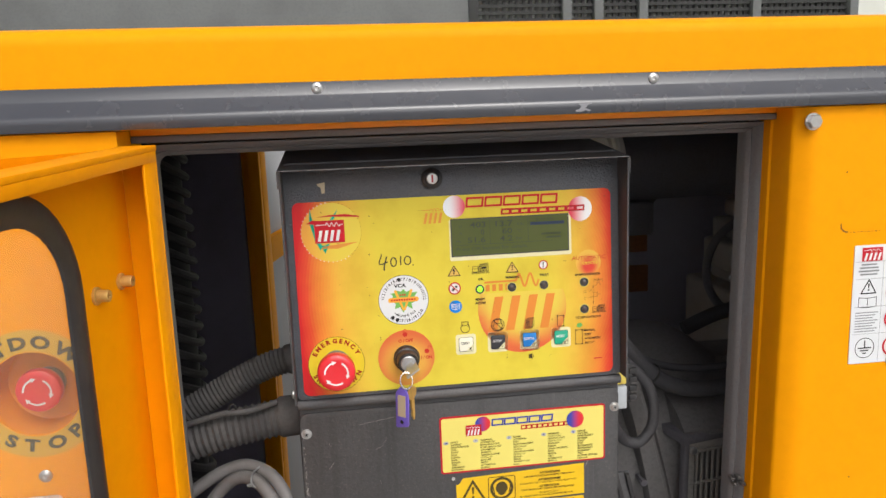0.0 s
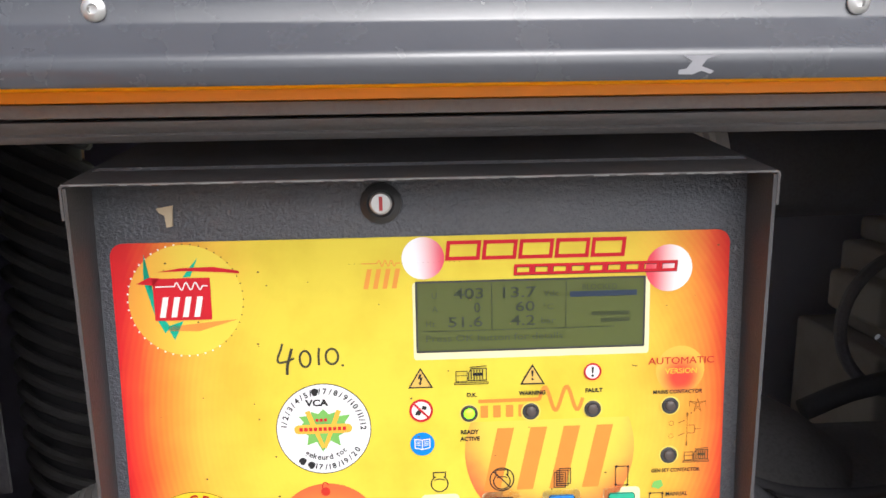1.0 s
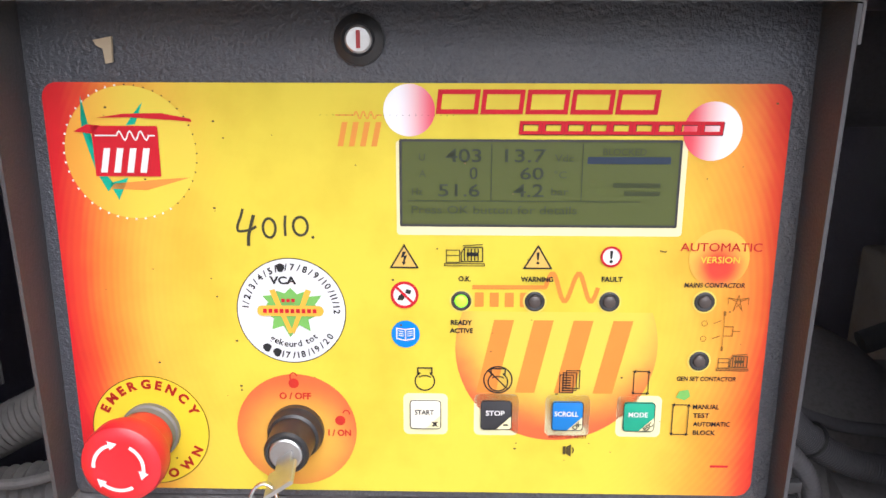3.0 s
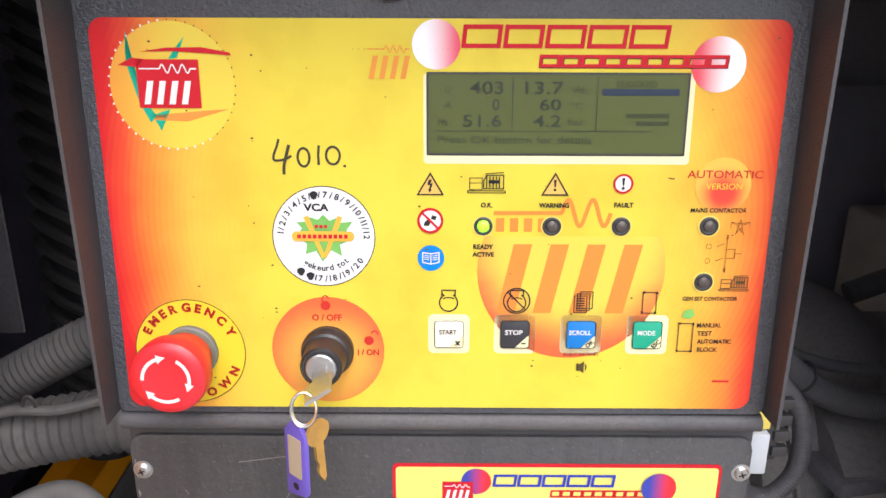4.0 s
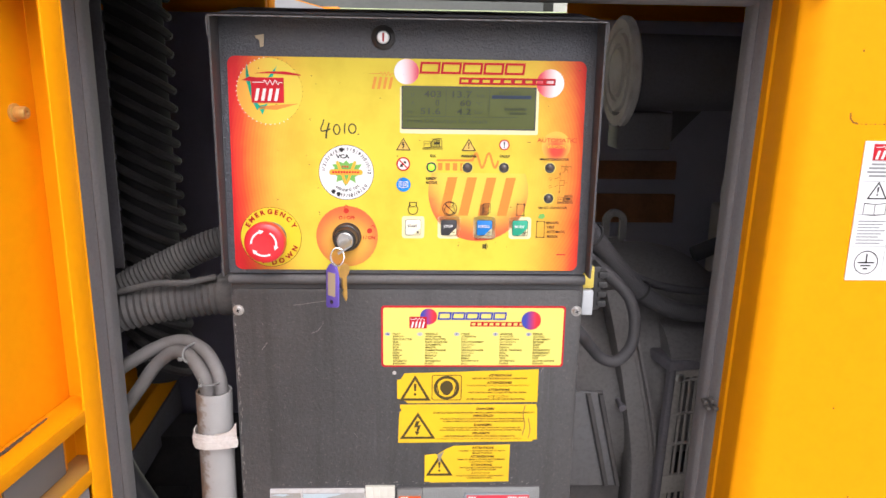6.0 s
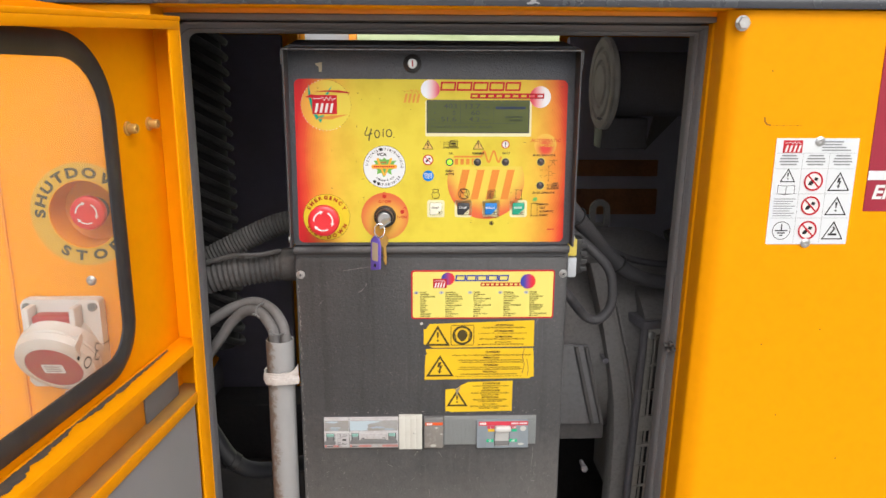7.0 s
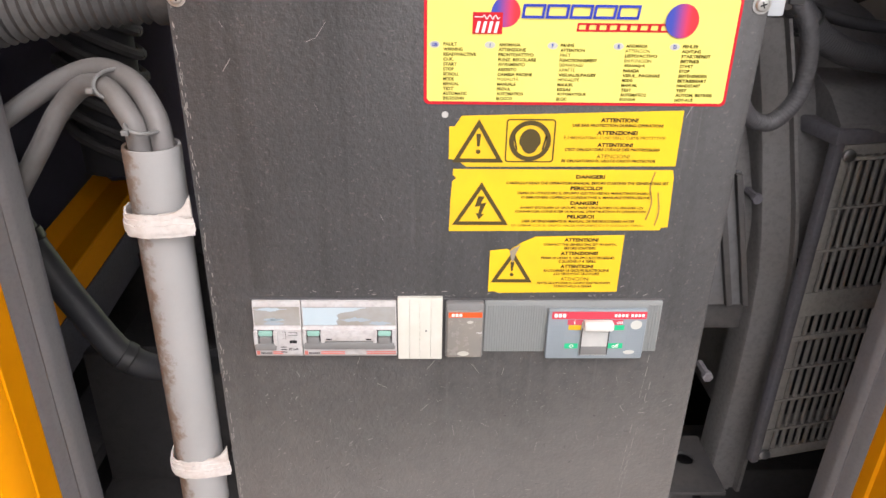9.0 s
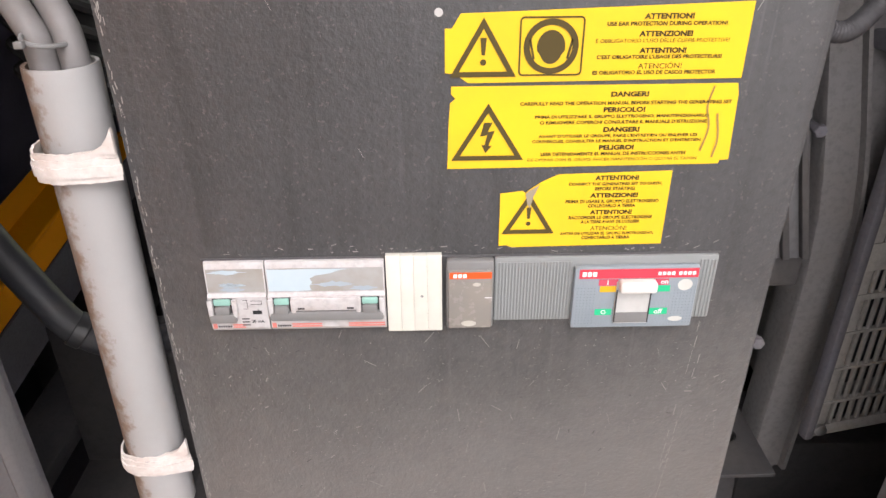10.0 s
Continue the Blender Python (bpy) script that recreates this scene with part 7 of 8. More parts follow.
add_box(bm, 0.49, 0.58, 1.30, 1.36, 1.27, 1.33, 0.004)
part("bracket", bm, iron, af)
# wiring looms at the cabinet's right side
for pts, r, lab in (([(0.342, 0.930, 1.238), (0.362, 0.958, 1.216), (0.385, 0.985, 1.190), (0.412, 1.010, 1.160), (0.440, 1.032, 1.130), (0.466, 1.045, 1.106), (0.495, 1.052, 1.086), (0.530, 1.056, 1.074), (0.580, 1.06, 1.070), (0.68, 1.07, 1.074)], 0.0126, "dusty black corrugated wiring loom running from the cabinet"),
                    ([(0.342, 0.955, 1.195), (0.386, 0.98, 1.162), (0.414, 0.98, 1.137), (0.432, 0.98, 1.115), (0.440, 0.98, 1.087), (0.438, 0.98, 1.054), (0.421, 0.98, 1.033), (0.401, 0.978, 1.037), (0.382, 0.965, 1.058), (0.362, 0.93, 1.085), (0.345, 0.92, 1.105)], 0.0076, "black corrugated wiring loom hanging in a loop")):
    t = thing("wiring_loom", pts[0], lab, "cable", "looms at the cabinet")
    bm = B()
    add_ribbed(bm, pts, r, 0.0030, 0.045, 14)
    part("corrugated_tube", bm, hose_black, t)
    bm = B()
    add_cyl(bm, pts[0], Vector(pts[0]).lerp(Vector(pts[1]), 0.5), r * 1.25, seg=18, bev=0.001)
    part("cuff", bm, black_plastic, t)
t = thing("wiring_loom", (0.45, 0.96, 1.13), "dark cable running along the corrugated loom", "cable", "looms at the cabinet")
bm = B()
add_tube(bm, spline([(0.36, 0.985, 1.205), (0.41, 1.030, 1.160), (0.455, 1.058, 1.127), (0.50, 1.070, 1.107), (0.55, 1.076, 1.098), (0.60, 1.08, 1.096), (0.68, 1.09, 1.102)], 8), 0.0058, 12)
part("sheath", bm, hose_black, t)
for p, ax in (((0.466, 1.047, 1.106), (0.7, 0.25, -0.6)), ((0.376, 0.975, 1.200), (0.65, 0.6, -0.6))):
    t = thing("cable_tie", p, "black cable tie round the loom", "cable tie", "ties on the looms")
    bm = B()
    q = Vector(ax).to_track_quat("Z", "Y")
    add_tube(bm, [Vector(p) + q @ Vector((0.0148 * math.cos(a), 0.0148 * math.sin(a), 0)) for a in [k * math.tau / 20 for k in range(21)]], 0.0016, 6, cap=False)
    part("strap", bm, black_plastic, t)
# relays on the cabinet's side
rl = thing("relay_block", (0.352, 0.89, 1.14), "yellow and white relays on a dark block beside the cabinet", "relay")
bm = B()
add_box(bm, CX1 + 0.001, CX1 + 0.013, 0.862, 0.885, 1.166, 1.190, 0.0015)
part("relay", bm, material("yellow_relay", (0.62, 0.50, 0.09), 0.4, amount=0.4, stain=(0.5, 0.4, 0.1), size=60), rl, "yellow relay")
bm = B()
add_box(bm, CX1 + 0.001, CX1 + 0.013, 0.860, 0.885, 1.136, 1.164, 0.0015)
part("relay", bm, material("grey_white_relay", (0.42, 0.45, 0.48), 0.4, amount=0.4, stain=(0.35, 0.36, 0.38), size=60), rl, "pale grey relay")
bm = B()
add_box(bm, CX1 + 0.014, CX1 + 0.024, 0.872, 0.90, 1.138, 1.188, 0.002)
for k in range(4):
    add_box(bm, CX1 + 0.020, CX1 + 0.030, 0.870, 0.876, 1.142 + 0.011 * k, 1.149 + 0.011 * k, 0.001)
part("socket_block", bm, black_plastic, rl)
# dim plate and fan guard deep in the bay
t = thing("cowl_plate", (0.9, 1.6, 1.2), "grey plate edge deep inside the engine bay", "plate")
bm = B()
add_plate(bm, [(0.690, 1.232), (0.768, 1.316), (0.708, 1.316)], 1.660, 1.666)
part("plate", bm, iron_grey, t)
# engine end behind the alternator
t = thing("engine", (0.78, 1.34, 0.60), "dusty grey engine end with a dark flywheel ring and beige castings", "engine")
bm = B()
add_tube(bm, [(0.752 + 0.086 * math.cos(a), 1.27, 1.205 + 0.090 * math.sin(a)) for a in [k * math.tau / 48 for k in range(49)]], 0.0075, 10, cap=False)
part("flywheel_ring", bm, iron, t)
for q in ((0.736, 0.772, 1.30, 1.42, 1.186, 1.242), (0.775, 0.834, 1.29, 1.46, 1.150, 1.275), (0.800, 0.870, 1.27, 1.46, 1.2755, 1.310), (0.74, 1.05, 1.30, 1.50, 0.60, 1.150)):
    bm = B()
    add_box(bm, *q, 0.008, 3)
    part("casting", bm, beige_cast, t)
bm = B()
add_tube(bm, spline([(0.615, 1.25, 1.106), (0.667, 1.25, 1.127), (0.714, 1.25, 1.139), (0.770, 1.25, 1.160), (0.85, 1.27, 1.18)], 8), 0.013, 14)
part("coolant_hose", bm, hose_black, t)
bm = B()
add_tube(bm, [(0.708, 1.262, 1.192), (0.736, 1.262, 1.171)], 0.004, 10)
part("link_rod", bm, steel, t)
bm = B()
add_lathe(bm, (0.786, 1.35, 1.275), (0, 0, 1), [(0, 0.008), (0.052, 0.008), (0.054, 0.016), (0.062, 0.016), (0.064, 0.012), (0.064, 0)], 20)
part("filler_cap", bm, iron_grey, t)
# stub on the cabinet's side
t = thing("side_bracket", (0.357, 0.90, 1.297), "small dark grey bracket on the cabinet's side", "bracket")
bm = B()
add_lathe(bm, (0.341, 0.90, 1.304), (1, 0, 0), [(0, 0.010), (0.008, 0.009), (0.010, 0.0075), (0.014, 0.0075), (0.015, 0.005), (0.015, 0)], 20)
part("stub", bm, rubber_dark, t)

# far door, standing open on the other side
fd = thing("far_canopy_door", (-0.1, 2.0, 0.3), "yellow canopy door with grey lining open at the far side", "door")
v0, v1 = Vector((-0.150, BY + 0.006, 0)), Vector((-0.055, BY + 0.57, 0))
eu = (v1 - v0).normalized()
en = Vector((eu.y, -eu.x, 0))
MF = Matrix(((eu.x, en.x, 0, v0.x), (eu.y, en.y, 0, v0.y), (0, 0, 1, 0), (0, 0, 0, 1)))
for nm, q, mat in (("skin", (0, 0.57, -0.05, -0.047, 0.32, 1.56), yellow), ("hinge_lip", (0.0, 0.04, -0.047, 0.0, 0.32, 1.56), yellow), ("free_lip", (0.545, 0.57, -0.047, 0.0, 0.32, 1.56), yellow_worn),
                   ("lining", (0.042, 0.543, -0.046, -0.020, 0.34, 1.55), material("pale_grey_lining", (0.42, 0.43, 0.45), 0.8, amount=0.4, stain=(0.34, 0.35, 0.37), size=5)), ("rail", (0.041, 0.544, -0.018, 0.0, 1.175, 1.235), yellow)):
    bm = B()
    add_box(bm, *q, 0.002)
    part(nm, bm, mat, fd, M=MF)

# ---- stickers on the cabinet's cover ----
SY = CF - 0.0006
T1, T2, T3 = SY - 0.0004, SY - 0.0008, SY - 0.0012


def on(parent, name, mat, bm, lab=""):
    return part(name, bm, mat, parent, lab, flat=True)


bm = B()
add_plate(bm, rrect(0.1250, 1.0805, 0.3220, 1.1500, 0.0035), SY, CF - 0.0001)
info = part("translation_sticker", bm, r_ink, cover, "pale yellow sticker with red border and five columns of words")
bm = B()
add_flat(bm, rrect(0.1270, 1.0825, 0.3200, 1.1480, 0.0025), T1)
on(info, "field", sticker_pale, bm)
IX, IT = 0.1250, 1.1500
for cx, dz, r, dx in ((0.0502, 0.0118, 0.0090, 0.1752), (0.1600, 0.0157, 0.0104, 0.2850)):
    bm = B()
    add_flat(bm, circ(IX + cx, IT - dz, r, 36), T2 - (0.0006 if cx > 0.1 else 0))
    on(info, "heading_ball", ball_print("ball_blue_to_red", (0.03, 0.05, 0.33), (0.62, 0.02, 0.03), dx, 0.007), bm)
block_row(info, b_ink, IX + 0.060, IT - 0.0152, IX + 0.1335, IT - 0.0066, 5, 0.0017, 0.0008, T3)
block_row(info, r_ink, IX + 0.0950, IT - 0.0228, IX + 0.1530, IT - 0.0176, 9, 0.0012, 0.0004, T2)
bm = B()
add_flat(bm, rrect(IX + 0.030, IT - 0.0248, IX + 0.0485, IT - 0.0118, 0.0004), T3)
on(info, "emblem_square", r_ink, bm)
bm = B()
slanted_bars(info, w_ink, IX + 0.0312, IT - 0.0240, IX + 0.0465, IT - 0.0172, 4, 0.0006, T3 - 0.0004)
add_stroke(bm, [(IX + 0.031, IT - 0.0146), (IX + 0.036, IT - 0.0146)] + [(IX + 0.036 + 0.0105 * k / 18, IT - 0.0146 + 0.0012 * math.sin(k / 18 * math.tau * 3)) for k in range(19)], 0.0005, T3 - 0.0004)
on(info, "emblem_strokes", w_ink, bm)
cols = ((0.0067, 0.0122, "GB", "FAULT WARNING READY/ACTIVE O.K. START STOP SCROLL MODE MANUAL TEST AUTOMATIC SHUTDOWN"),
        (0.0413, 0.0468, "I", "ANOMALIA ATTENZIONE PRONTO/ATTIVO FUNZ._REGOLARE AVVIAMENTO ARRESTO CAMBIA_PAGINE MODALIT\u00c0 MANUALE PROVA AUTOMATICO BLOCCO"),
        (0.0807, 0.0857, "F", "PANNE ATTENTION PR\u00caT FONCTIONNEMENT D\u00c9MARRAGE ARR\u00caT\u00c9 VISUALIS.PAGES MODALIT\u00c9 MANUEL ESSAI AUTOMATIQUE BLOC"),
        (0.1223, 0.1270, "E", "ANOMALIA ATTENCI\u00d3N LISTO/ACTIVO EN_FUNCI\u00d3N ARRANQUE PARADA VISUL._PAGINAS MODO MANUAL TEST AUTOMATICO BLOQUE"),
        (0.1580, 0.1630, "D", "FEHLER ACHTUNG STARTBEREIT BETRIEB START STOP SEITENINDEX BETRIEBSART HANDSTART TEST AUTOM._BETRIEB NOT-AUS"))
for xo, xt, code, words in cols:
    bm = B()
    add_flat(bm, [(IX + xo + 0.0033 * math.cos(a), IT - 0.0315 + 0.0022 * math.sin(a)) for a in [k * math.tau / 20 for k in range(20)]], T2)
    on(info, "language_oval", ink("oval_grey", (0.45, 0.46, 0.42)), bm)
    bm = B()
    add_text(bm, code, IX + xo, IT - 0.0315, 0.0022, None, T3, bold=0.03)
    on(info, "language_code", b_ink, bm)
    bm = B()
    for i, w in enumerate(words.split()):
        s = w.replace("_", " ")
        acc = any(c in s for c in "\u00c0\u00ca\u00c9\u00d3")
        add_text(bm, s, IX + xt, IT - 0.0312 - 0.0031 * i + (0.0003 if acc else 0), 0.0026 if acc else 0.0021, 0.00172 * len(s), T2, "LEFT", 0.03)
    on(info, "word_column", ink("olive_ink", (0.10, 0.09, 0.02)), bm)


def warn_sticker(poly, label):
    bm = B()
    add_plate(bm, poly, SY, CF - 0.0001)
    return part("warning_sticker", bm, sticker_yellow, cover, label)


def lines(parent, rows):
    for s, x, z, h, w in rows:
        bm = B()
        add_text(bm, s, x, z, h, w, T1, bold=0.045 if len(s) < 12 else 0.03)
        on(parent, "writing", brown_ink, bm)


def big_triangle(parent, cx, cz, w, h, mark):
    return triangle(cx, cz, w, h, None, T1 + 0.0003, parent, mark, 0.0028, brown_ink)


w1 = warn_sticker([(0.1420, 1.0655), (0.1455, 1.0655), (0.1500, 1.0728), (0.2960, 1.0775), (0.2962, 1.0390), (0.1540, 1.0378), (0.1475, 1.0425), (0.1420, 1.0432)][::-1], "torn yellow ear protection warning sticker with brown writing")
big_triangle(w1, 0.1615, 1.0553, 0.0295, 0.0258, "!")
bm = B()
add_stroke(bm, rrect(0.1800, 1.0418, 0.2118, 1.0708, 0.0020), 0.0009, T1, True)
add_ring(bm, 0.1958, 1.0562, 0.0108, 0.0140, T1, 40)
add_flat(bm, [(0.1958 + 0.0072 * math.cos(t) * (0.85 if math.sin(t) < -0.3 else 1), 1.0560 + 0.0086 * math.sin(t)) for t in [k * math.tau / 28 for k in range(28)]], T1)
for s in (-1, 1):
    add_stroke(bm, [(0.1958 + s * 0.0108, 1.0600), (0.1958 + s * 0.0085, 1.0500)], 0.0012, T1)
on(w1, "ear_defender_sign", brown_ink, bm)
lines(w1, [("ATTENTION!", 0.2540, 1.0708, 0.0029, 0.0250), ("USE EAR PROTECTION DURING OPERATION!", 0.2535, 1.0672, 0.0021, 0.0605),
           ("ATTENZIONE!", 0.2535, 1.0622, 0.0029, 0.0272), ("\u00c9 OBBLIGATORIO L'USO DELLE CUFFIE PROTETTIVE!", 0.2523, 1.0590, 0.0024, 0.0680),
           ("ATTENTION!", 0.2530, 1.0538, 0.0029, 0.0240), ("C'EST OBLIGATOIRE L'USAGE DES PROTECTEURS!", 0.2515, 1.0506, 0.0021, 0.0642),
           ("ATENCI\u00d3N!", 0.2525, 1.0462, 0.0034, 0.0225), ("ES OBLIGATORIO EL USO DE CASCO PROTECTOR", 0.2500, 1.0426, 0.0021, 0.0640)])
w2 = warn_sticker([(0.1452, 1.0360), (0.2952, 1.0362), (0.2965, 1.0300), (0.2978, 0.9935), (0.2930, 0.9932), (0.2925, 0.9912), (0.1430, 0.9900), (0.1438, 1.0150), (0.1446, 1.0270), (0.1475, 1.0295), (0.1450, 1.0320)][::-1], "creased torn yellow danger sticker with brown writing")
big_triangle(w2, 0.1648, 1.0103, 0.0345, 0.0280, "z")
lines(w2, [("DANGER!", 0.2390, 1.0312, 0.0029, 0.0200), ("CAREFULLY READ THE OPERATION MANUAL BEFORE STARTING THE GENERATING SET", 0.2375, 1.0265, 0.0020, 0.1120),
           ("PERICOLO!", 0.2370, 1.0228, 0.0029, 0.0222), ("PRIMA DI UTILIZZARE IL GRUPPO ELETTROGENO, MANUTENZIONARLO", 0.2362, 1.0190, 0.0021, 0.0930), ("O RIMUOVERE COPERCHI CONSULTARE IL MANUALE D'ISTRUZIONE", 0.2372, 1.0160, 0.0020, 0.0895),
           ("DANGER!", 0.2366, 1.0118, 0.0029, 0.0195), ("AVANT D'UTILISER LE GROUPE, FAIRE L'ENTRETIEN OU ENLEVER LES", 0.2352, 1.0082, 0.0021, 0.0860), ("COUVERCLES, CONSULTER LE MANUEL D'INSTRUCTION ET D'ENTRETIEN", 0.2346, 1.0053, 0.0021, 0.0915),
           ("PELIGRO!", 0.2350, 1.0016, 0.0029, 0.0190), ("LEER DETENIDAMENTE EL MANUAL DE INSTRUCCIONES ANTES", 0.2337, 0.9980, 0.0020, 0.0795), ("DE OPERAR CON EL GRUPO, HACER MANUTENCI\u00d3N O QUITAR EL TAPON", 0.2334, 0.9948, 0.0024, 0.0930)])
bm = B()
for pts in ([(0.283, 1.035), (0.281, 1.024), (0.2835, 1.012), (0.281, 0.999)], [(0.287, 1.020), (0.2895, 1.006), (0.288, 0.995)]):
    add_stroke(bm, [(p.x, p.y) for p in spline([(a, b, 0) for a, b in pts], 5)], 0.0011, T1)
on(w2, "crease", ink("crease_brown", (0.30, 0.19, 0.06)), bm)
w3 = warn_sticker([(0.1728, 0.9745), (0.1850, 0.9760), (0.1868, 0.9748), (0.1895, 0.9770), (0.1960, 0.9815), (0.2050, 0.9858), (0.2680, 0.9872), (0.2678, 0.9412), (0.1800, 0.9402), (0.1775, 0.9415), (0.1728, 0.9412)][::-1], "torn yellow earthing sticker with brown writing")
big_triangle(w3, 0.1893, 0.9612, 0.0255, 0.0215, "!")
lines(w3, [("ATTENTION!", 0.2375, 0.9836, 0.0029, 0.0245), ("CONNECT THE GENERATING SET TO EARTH,", 0.2370, 0.9798, 0.0021, 0.0525), ("BEFORE STARTING", 0.2370, 0.9770, 0.0021, 0.0225),
           ("ATTENZIONE!", 0.2370, 0.9729, 0.0029, 0.0270), ("PRIMA DI USARE IL GRUPPO ELETTROGENO", 0.2362, 0.9692, 0.0021, 0.0530), ("COLLEGARLO A TERRA", 0.2362, 0.9664, 0.0021, 0.0270),
           ("ATTENTION!", 0.2362, 0.9624, 0.0029, 0.0240), ("RACCORDER LE GROUPE ELECTROGENE", 0.2362, 0.9590, 0.0021, 0.0478), ("A LA TERRE AVANT DE L'UTILISER", 0.2365, 0.9563, 0.0021, 0.0340),
           ("ATENCI\u00d3N!", 0.2358, 0.9524, 0.0034, 0.0210), ("ANTES DE UTILIZAR EL GRUPO ELECTROGENO,", 0.2352, 0.9486, 0.0021, 0.0545), ("CONECTARLO A TIERRA", 0.2348, 0.9460, 0.0021, 0.0280)])
bm = B()
add_flat(bm, [(0.1868, 0.9748), (0.1895, 0.9770), (0.1945, 0.9800), (0.1915, 0.9730), (0.1895, 0.9655), (0.1880, 0.9690)][::-1], T2)
on(w3, "torn_flap", ink("torn_grey", (0.28, 0.24, 0.17)), bm)

# ---- breakers in the cut-out ----
silver_worn = material("peeling_label", (0.25, 0.23, 0.205), 0.4, amount=0.5, stain=(0.36, 0.38, 0.40), size=40, scuff=(0.55, 0.50, 0.47), scuffs=0.5, spec=0.3)
breaker_white = material("grimy_white_plastic", (0.45, 0.44, 0.445), 0.42, amount=0.7, stain=(0.38, 0.33, 0.31), size=60, scuff=(0.30, 0.17, 0.10), scuffs=0.6, grain=0.3, gsize=300)
BFY = 0.8385


BREAKERS = []


def mini_breaker(x0, x1, wide):
    b = thing("circuit_breaker", ((x0 + x1) / 2, CF, 0.890), "white wide circuit breaker with linked toggle, worn and paint splashed" if wide else "white earth leakage breaker with one toggle, worn", "circuit breaker", "breakers in the strip")
    BREAKERS.append(b)
    bm = B()
    prof = [(CF + 0.002, 0.9372), (0.8455, 0.9372), (0.8440, 0.9345), (0.8420, 0.9170), (BFY, 0.9155), (BFY, 0.8935), (0.8410, 0.8912), (CF + 0.002, 0.8900)]
    lo = [bm.verts.new((x0 + 0.0003, y, z)) for y, z in prof]
    hi = [bm.verts.new((x1 - 0.0003, y, z)) for y, z in prof]
    n = len(prof)
    for k in range(n):
        bm.faces.new((lo[k], lo[(k + 1) % n], hi[(k + 1) % n], hi[k]))
    bm.faces.new(lo)
    bm.faces.new(hi[::-1])
    part("body", bm, breaker_white, b)
    bm = B()
    n = 8
    g = [[bm.verts.new((x0 + 0.001 + (x1 - x0 - 0.002) * i / n, y, z)) for i in range(n + 1)] for y, z in ((0.8438, 0.9330), (0.8418, 0.9178))]
    for i in range(n):
        bm.faces.new((g[1][i], g[1][i + 1], g[0][i + 1], g[0][i]))
    part("label_window", bm, silver_worn, b, "grey label strip with pale paint remains", flat=True)
    if wide:
        bm = B()
        rim = [(0.0012, 0.9182), (0.0090, 0.9184), (0.0180, 0.9181), (0.0262, 0.9186), (0.0255, 0.9215), (0.0272, 0.9240), (0.0258, 0.9262), (0.0290, 0.9282), (0.0380, 0.9296), (0.0440, 0.9318), (0.0500, 0.9324), (0.0230, 0.9326), (0.0100, 0.9324), (0.0012, 0.9326)]
        bm.faces.new([bm.verts.new((x0 + a, 0.8418 + 0.002 * (z - 0.9178) / 0.0152 - 0.0005, z)) for a, z in rim])
        part("paint_remain", bm, ink("pale_blue_paint", (0.40, 0.48, 0.53)), b, "pale blue paint left on the label", flat=True)
    rr = random.Random(5 if wide else 9)
    for k in range(4):
        bm = B()
        u, w = x0 + (x1 - x0) * rr.uniform(0.12, 0.85), rr.choice((0.9310, 0.9290, 0.9225, 0.9195))
        a, c = rr.uniform(0.006, 0.014), rr.uniform(0.0010, 0.0024)
        pts = [(u + a * math.cos(g) * rr.uniform(0.55, 1.1), w + c * math.sin(g) * rr.uniform(0.4, 1.1)) for g in [j * math.tau / 26 for j in range(26)]]
        pts = [(min(max(px, x0 + 0.0015), x1 - 0.0015), min(max(pz, 0.9182), 0.9325)) for px, pz in pts]
        bm.faces.new([bm.verts.new((px, 0.8418 + 0.002 * (pz - 0.9178) / 0.0152 - 0.0004, pz)) for px, pz in pts])
        part("paint_remain", bm, ink("pale_paint", rr.choice(((0.38, 0.46, 0.52), (0.42, 0.42, 0.42), (0.30, 0.35, 0.40)))), b, flat=True)
    for q0, q1 in ([(x0 + 0.0040, x0 + 0.0140)] if not wide else [(x0 + 0.0040, x0 + 0.0130), (x1 - 0.0140, x1 - 0.0045)]):
        bm = B()
        add_box(bm, q0 - 0.0012, q1 + 0.0012, BFY - 0.0004, BFY + 0.001, 0.9045, 0.9150, 0.0003)
        part("toggle_slot", bm, black_plastic, b)
        for e in (q0 - 0.0036, q1 + 0.0008):
            bm = B()
            add_box(bm, e, e + 0.0030, BFY - 0.0046, BFY, 0.9028, 0.9150, 0.0007)
            part("toggle_cheek", bm, breaker_white, b)
        bm = B()
        add_box(bm, q0, q1, BFY - 0.0035, BFY, 0.9108, 0.9148, 0.0008)
        part("toggle_flag", bm, ink("pale_green", (0.24, 0.42, 0.37)), b, "pale green flag")
    bm = B()
    if wide:
        add_box(bm, x0 + 0.0138, x1 - 0.0148, BFY - 0.0045, BFY - 0.0004, 0.9066, 0.9160, 0.0015)
        part("link_cover", bm, breaker_white, b)
        bm = B()
        add_box(bm, x0 + 0.0008, x1 - 0.0012, BFY - 0.0050, BFY - 0.0004, 0.8995, 0.9062, 0.0016)
        add_box(bm, x0 + 0.0040, x0 + 0.0125, BFY - 0.0058, BFY - 0.0004, 0.9050, 0.9105, 0.0010)
        add_box(bm, x1 - 0.0140, x1 - 0.0048, BFY - 0.0058, BFY - 0.0004, 0.9050, 0.9105, 0.0010)
        part("toggle_bar", bm, dark_grey_plastic, b, "grey linked toggle bar")
        for q in (x0 + 0.018, x1 - 0.023):
            bm = B()
            add_box(bm, q, q + 0.004, BFY - 0.0049, BFY - 0.0044, 0.9082, 0.9092)
            part("slot_mark", bm, k_ink, b)
    else:
        add_box(bm, x0 + 0.0002, x0 + 0.0165, BFY - 0.0050, BFY - 0.0004, 0.8985, 0.9052, 0.0016)
